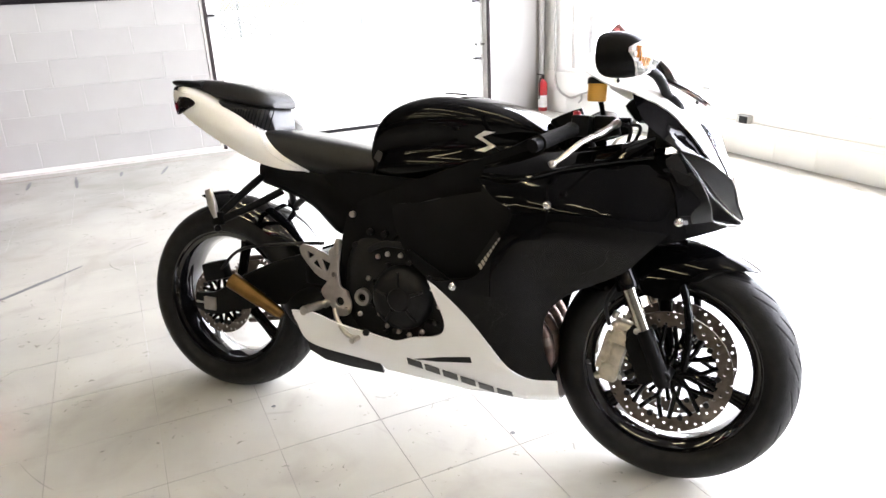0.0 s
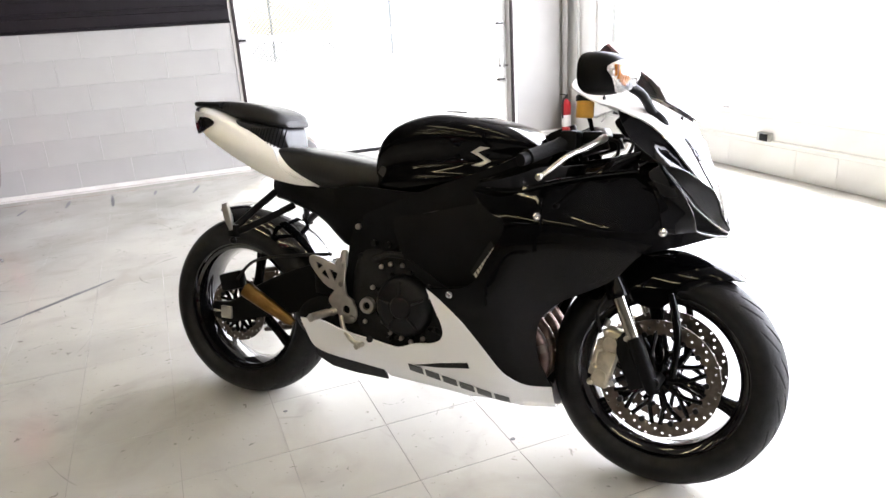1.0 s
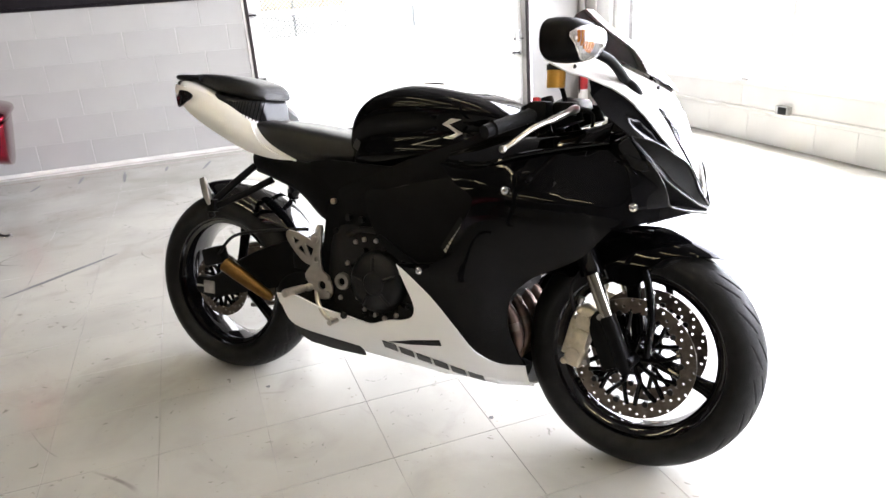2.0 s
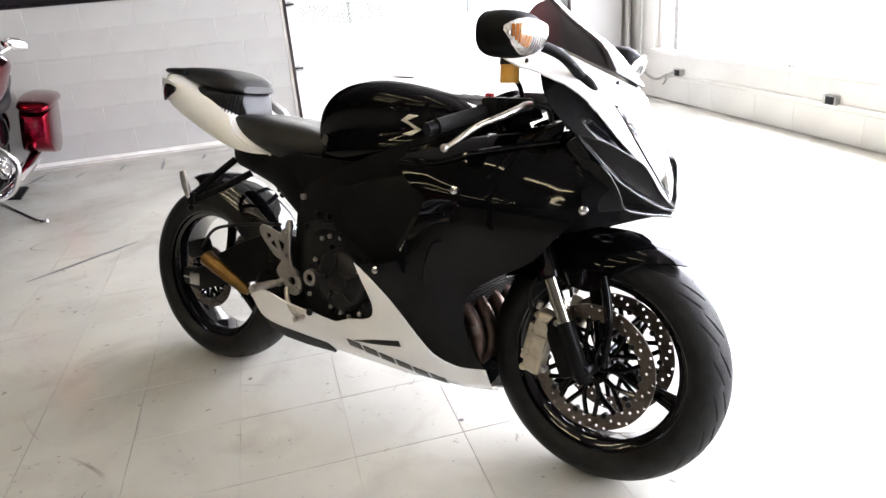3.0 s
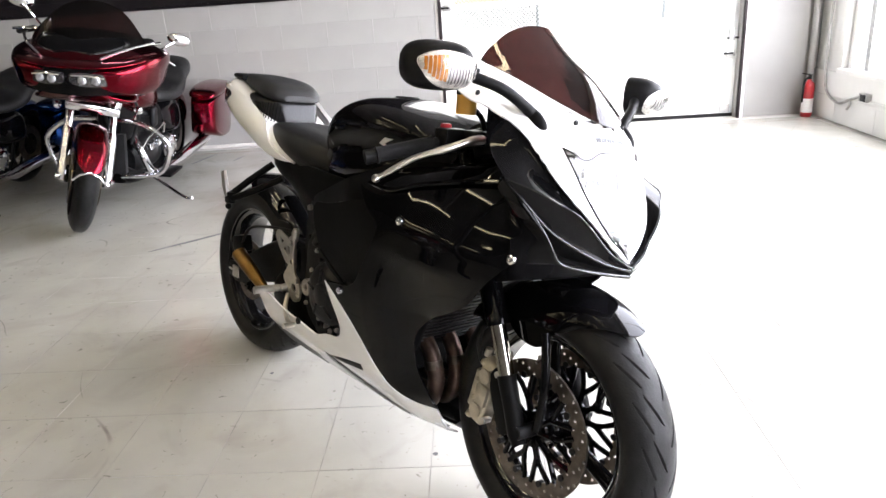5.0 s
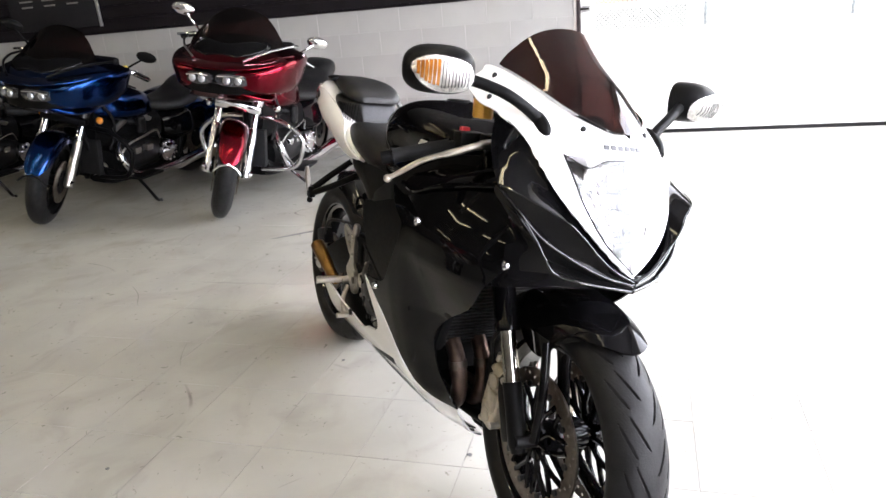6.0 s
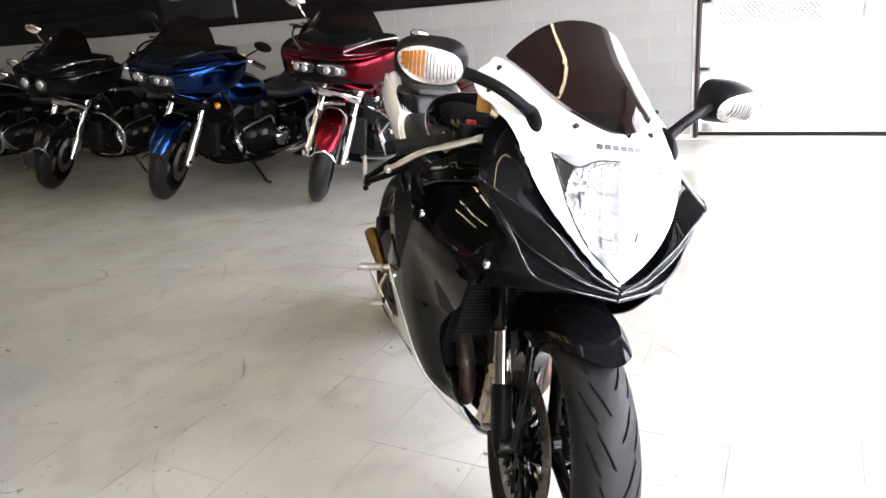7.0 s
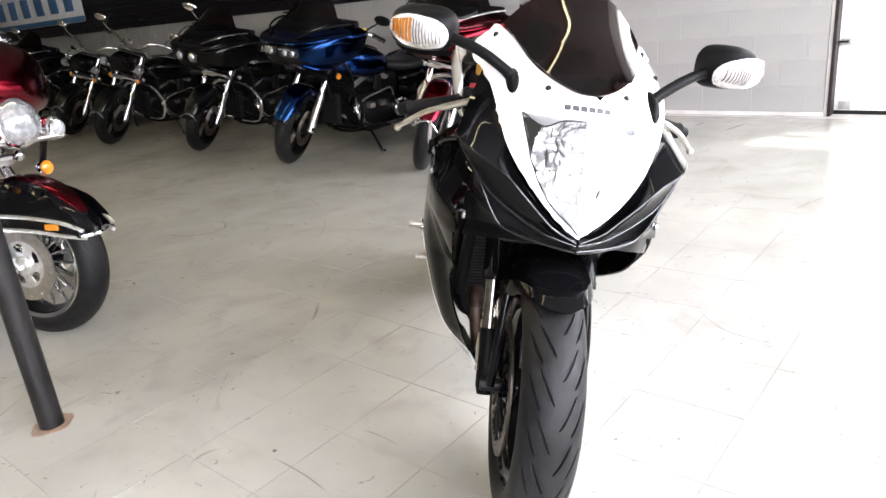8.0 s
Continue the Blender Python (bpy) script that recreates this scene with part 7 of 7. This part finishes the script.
    if style in ("round", "batwing"):
        hy, hz, hr = 1.675 if near else 1.50, 0.862 if near else 0.90, 0.096 if near else 0.090
        part("headlamp", move(lathe([(0.0, -0.045), (hr * 0.6, -0.035), (hr, 0.0), (hr, 0.05), (hr * 0.8, 0.11), (hr * 0.4, 0.15), (0, 0.155)], 32), Matrix.Translation((hy, 0, hz)) @ Matrix.Rotation(radians(90), 4, "Z")), CHROME, b, "round chrome headlamp")
        part("headlamp_glass", move(lathe([(0.0, -0.056), (hr * 0.5, -0.050), (hr * 0.88, -0.022), (hr * 0.93, -0.004)], 32), Matrix.Translation((hy, 0, hz)) @ Matrix.Rotation(radians(90), 4, "Z")), LAMP_GLASS, b, "clear headlamp glass")
        for s in (-1, 1):
            part("spot_lamp", move(lathe([(0.0, -0.03), (0.035, -0.025), (0.052, 0.0), (0.05, 0.04), (0.02, 0.075), (0, 0.08)], 24), Matrix.Translation((hy - 0.045 if near else hy - 0.015, s * 0.20, hz - 0.040)) @ Matrix.Rotation(radians(90), 4, "Z")), CHROME, b, "chrome spot lamp")
            part("spot_glass", move(lathe([(0.0, -0.036), (0.03, -0.031), (0.047, -0.008)], 24), Matrix.Translation((hy - 0.045 if near else hy - 0.015, s * 0.20, hz - 0.040)) @ Matrix.Rotation(radians(90), 4, "Z")), LAMP_GLASS, b)
            part("spot_indicator", ball(0.030, (hy - 0.075, s * 0.152, hz - 0.195), 0.6, 1, 1), AMBER, b, "amber bullet indicator")
            part("indicator_stalk", rod((hy - 0.098, s * 0.152, hz - 0.19), (hy - 0.05, s * 0.145, hz - 0.075), 0.013, 10), BLACK_PAINT, b)
            part("indicator_shell", ball(0.027, (hy - 0.098, s * 0.152, hz - 0.195), 1.1, 1, 1), CHROME, b)
        part("light_bar", rod((hy - 0.03, -0.22, hz - 0.07), (hy - 0.03, 0.22, hz - 0.07), 0.014, 10), CHROME, b)
        part("nacelle", hull([(1.34, 0.96, 0.80, 0.06), (1.42, 1.0, 0.79, 0.12), (1.52, 0.99, 0.80, 0.11), (1.57, 0.97, 0.82, 0.08)], BODY, 4), BLACK_PAINT if not near else colour, b)
        if near:
            part("batwing_fairing", hull([(1.60, 1.02, 0.97, 0.12), (1.56, 1.10, 0.90, 0.24), (1.48, 1.18, 0.86, 0.36), (1.38, 1.21, 0.88, 0.42), (1.30, 1.20, 0.93, 0.44)], BODY, 6), colour, b, "red fork-mounted fairing")
        if style == "round":
            part("windscreen", panel([(-0.24, 1.0), (0.24, 1.0), (0.26, 1.2), (0.20, 1.36), (0.0, 1.40), (-0.20, 1.36), (-0.26, 1.2)], lambda a, q: (1.50 - 0.35 * (q - 1.0) - 0.9 * a * a, a, q), 0.004, 0.05, 3), CLEAR_ACRYLIC, b, "clear touring windscreen")
    # saddlebags
    if style != "round":
        for s in (-1, 1):
            bag = tagged(new("saddlebag"), "hard saddlebag in body colour")
            bag.parent = b
            part("body", move(hull([(-0.56, 0.58, 0.30, 0.05), (-0.52, 0.62, 0.26, 0.09), (-0.20, 0.64, 0.27, 0.11), (0.05, 0.62, 0.33, 0.10), (0.12, 0.58, 0.40, 0.06)], [(0.85, 0.0), (1, 0.12), (1, 0.85), (0.85, 1.0), (0, 1.0)], 4), Matrix.Translation((0, s * 0.31, 0))), colour, bag)
            part("lid", move(hull([(-0.565, 0.65, 0.60, 0.07), (-0.50, 0.69, 0.61, 0.11), (-0.2, 0.70, 0.62, 0.12), (0.08, 0.67, 0.61, 0.105), (0.13, 0.63, 0.60, 0.06)], BODY, 4), Matrix.Translation((0, s * 0.31, 0.012))), colour, bag)
    turned += [o for o in b.children if o.name.split(".")[0] in ("headlamp", "headlamp_glass", "spot_lamp", "spot_glass", "spot_indicator", "indicator_stalk", "indicator_shell", "light_bar", "nacelle", "batwing_fairing", "windscreen")]
    for o in turned:
        o.matrix_basis = turn
    if trim:
        part("price_tag", block(0.006, 0.05, 0.075, Matrix.Translation((1.12, 0.30, rise - 0.05)) @ Matrix.Rotation(radians(15), 4, "X"), 0.001), TAG_YELLOW, b, "yellow paper tag on the bar")
    return b


CLEAR_ACRYLIC = glassy("clear_acrylic", (0.9, 0.92, 0.92), 0.02, 1.1)


def parked(x, y, heading, lean=-9.0):
    """A pose whose front tyre meets the floor at (x, y)."""
    turn = pose(0, 0, 0, 0, 0, heading) @ pose(0, 0, 0, lean)
    foot = turn @ Vector((FA.x, 0, 0))
    return Matrix.Translation((x - foot.x, y - foot.y, 0)) @ turn


cruiser("candy red touring motorcycle with chrome guards, on its side stand", RED_PAINT, "shark", True, parked(-1.52, 3.80, -84))
cruiser("metallic blue touring motorcycle with black guards, on its side stand", BLUE_PAINT, "shark", False, parked(-2.84, 3.66, -90), trim=True)
black_twin = cruiser("black touring motorcycle with twin round headlamps", BLACK_PAINT, "twin", True, parked(-4.36, 3.78, -85))
black_round = cruiser("black and chrome cruiser motorcycle with tall windscreen", BLACK_PAINT, "round", True, parked(-6.05, 3.72, -84))
for x, y, hd_ in ((-7.55, 3.95, -84), (-8.9, 3.9, -84), (-10.3, 4.0, -83)):
    copy_thing(black_twin if x < -8 else black_round, parked(x, y, hd_))
cruiser("red and black touring motorcycle with chrome spot lamps", RED_PAINT, "batwing", True, parked(-1.24, 1.00, 22, -4.0), "", None, 0)

# post with a rusty foot
POST = paint("scuffed_dark_post", (0.010, 0.009, 0.009), 0.42, var=0.6, scale=9, bump=0.2, bscale=40, spec=0.25)
RUST = paint("rust_stain", (0.20, 0.125, 0.08), 0.85, var=0.4, scale=26, stain=(0.27, 0.22, 0.18))
post = thing("steel_post", "scuffed dark steel post rising from a rusty foot", "post", "", pose(-0.47, 0.655, 0))
part("pipe", rod((0, 0, 0.0), (0, 0, HIGH - 0.01), 0.036, 24), POST, post)
part("foot_plate", panel([(0.060 * math.cos(k * 0.449) * (1 + 0.12 * math.sin(k * 2.3)), 0.060 * math.sin(k * 0.449) * (1 + 0.14 * math.cos(k * 1.7))) for k in range(14)], lambda a, b: (a, b, 0.0035), 0.003, 0.05, 3), RUST, post, "rusty foot plate")

# banner far down the wall
BAN_BLUE, BAN_WHITE = paint("banner_blue", (0.06, 0.16, 0.34), 0.6, var=0.08), paint("banner_white", (0.80, 0.80, 0.80), 0.6, var=0.06)
ban = thing("banner", "blue and white banner hanging on the wall", "banner", "", pose(-13.2, NORTH - 0.07, 1.45))
part("cloth", block(4.0, 0.006, 0.62, Matrix.Translation((0, 0, 0.31)), 0.002), BAN_WHITE, ban)
part("border", block(4.0, 0.006, 0.09, Matrix.Translation((0, -0.008, 0.05)), 0.002), BAN_BLUE, ban)
for k in range(6):
    part("letter_bar", block(0.34, 0.006, 0.34, Matrix.Translation((-1.6 + 0.62 * k, -0.008, 0.36)), 0.002), BAN_BLUE, ban, "blue lettering block")
# printed notice on the slatboard behind the row
NOTE = paint("notice_grey", (0.012, 0.0115, 0.013), 0.5, var=0.1, spec=0.2)
PRINT = paint("pale_print", (0.16, 0.15, 0.14), 0.6, var=0.2)
note = thing("notice_board", "dark notice board with pale lines of small print", "notice", "", pose(-4.75, NORTH - 0.06, 1.33))
part("board", block(1.1, 0.02, 0.75, Matrix.Translation((0, 0, 0.375)), 0.004), NOTE, note)
part("edge", block(0.025, 0.025, 0.80, Matrix.Translation((0.565, 0, 0.39)), 0.004), GALV, note)
for c in range(3):
    for r in range(9):
        part("text_line", block(0.20 - 0.03 * ((r * 7 + c * 3) % 3), 0.004, 0.016, Matrix.Translation((-0.30 + 0.29 * c, -0.013, 0.68 - 0.055 * r))), PRINT, note)
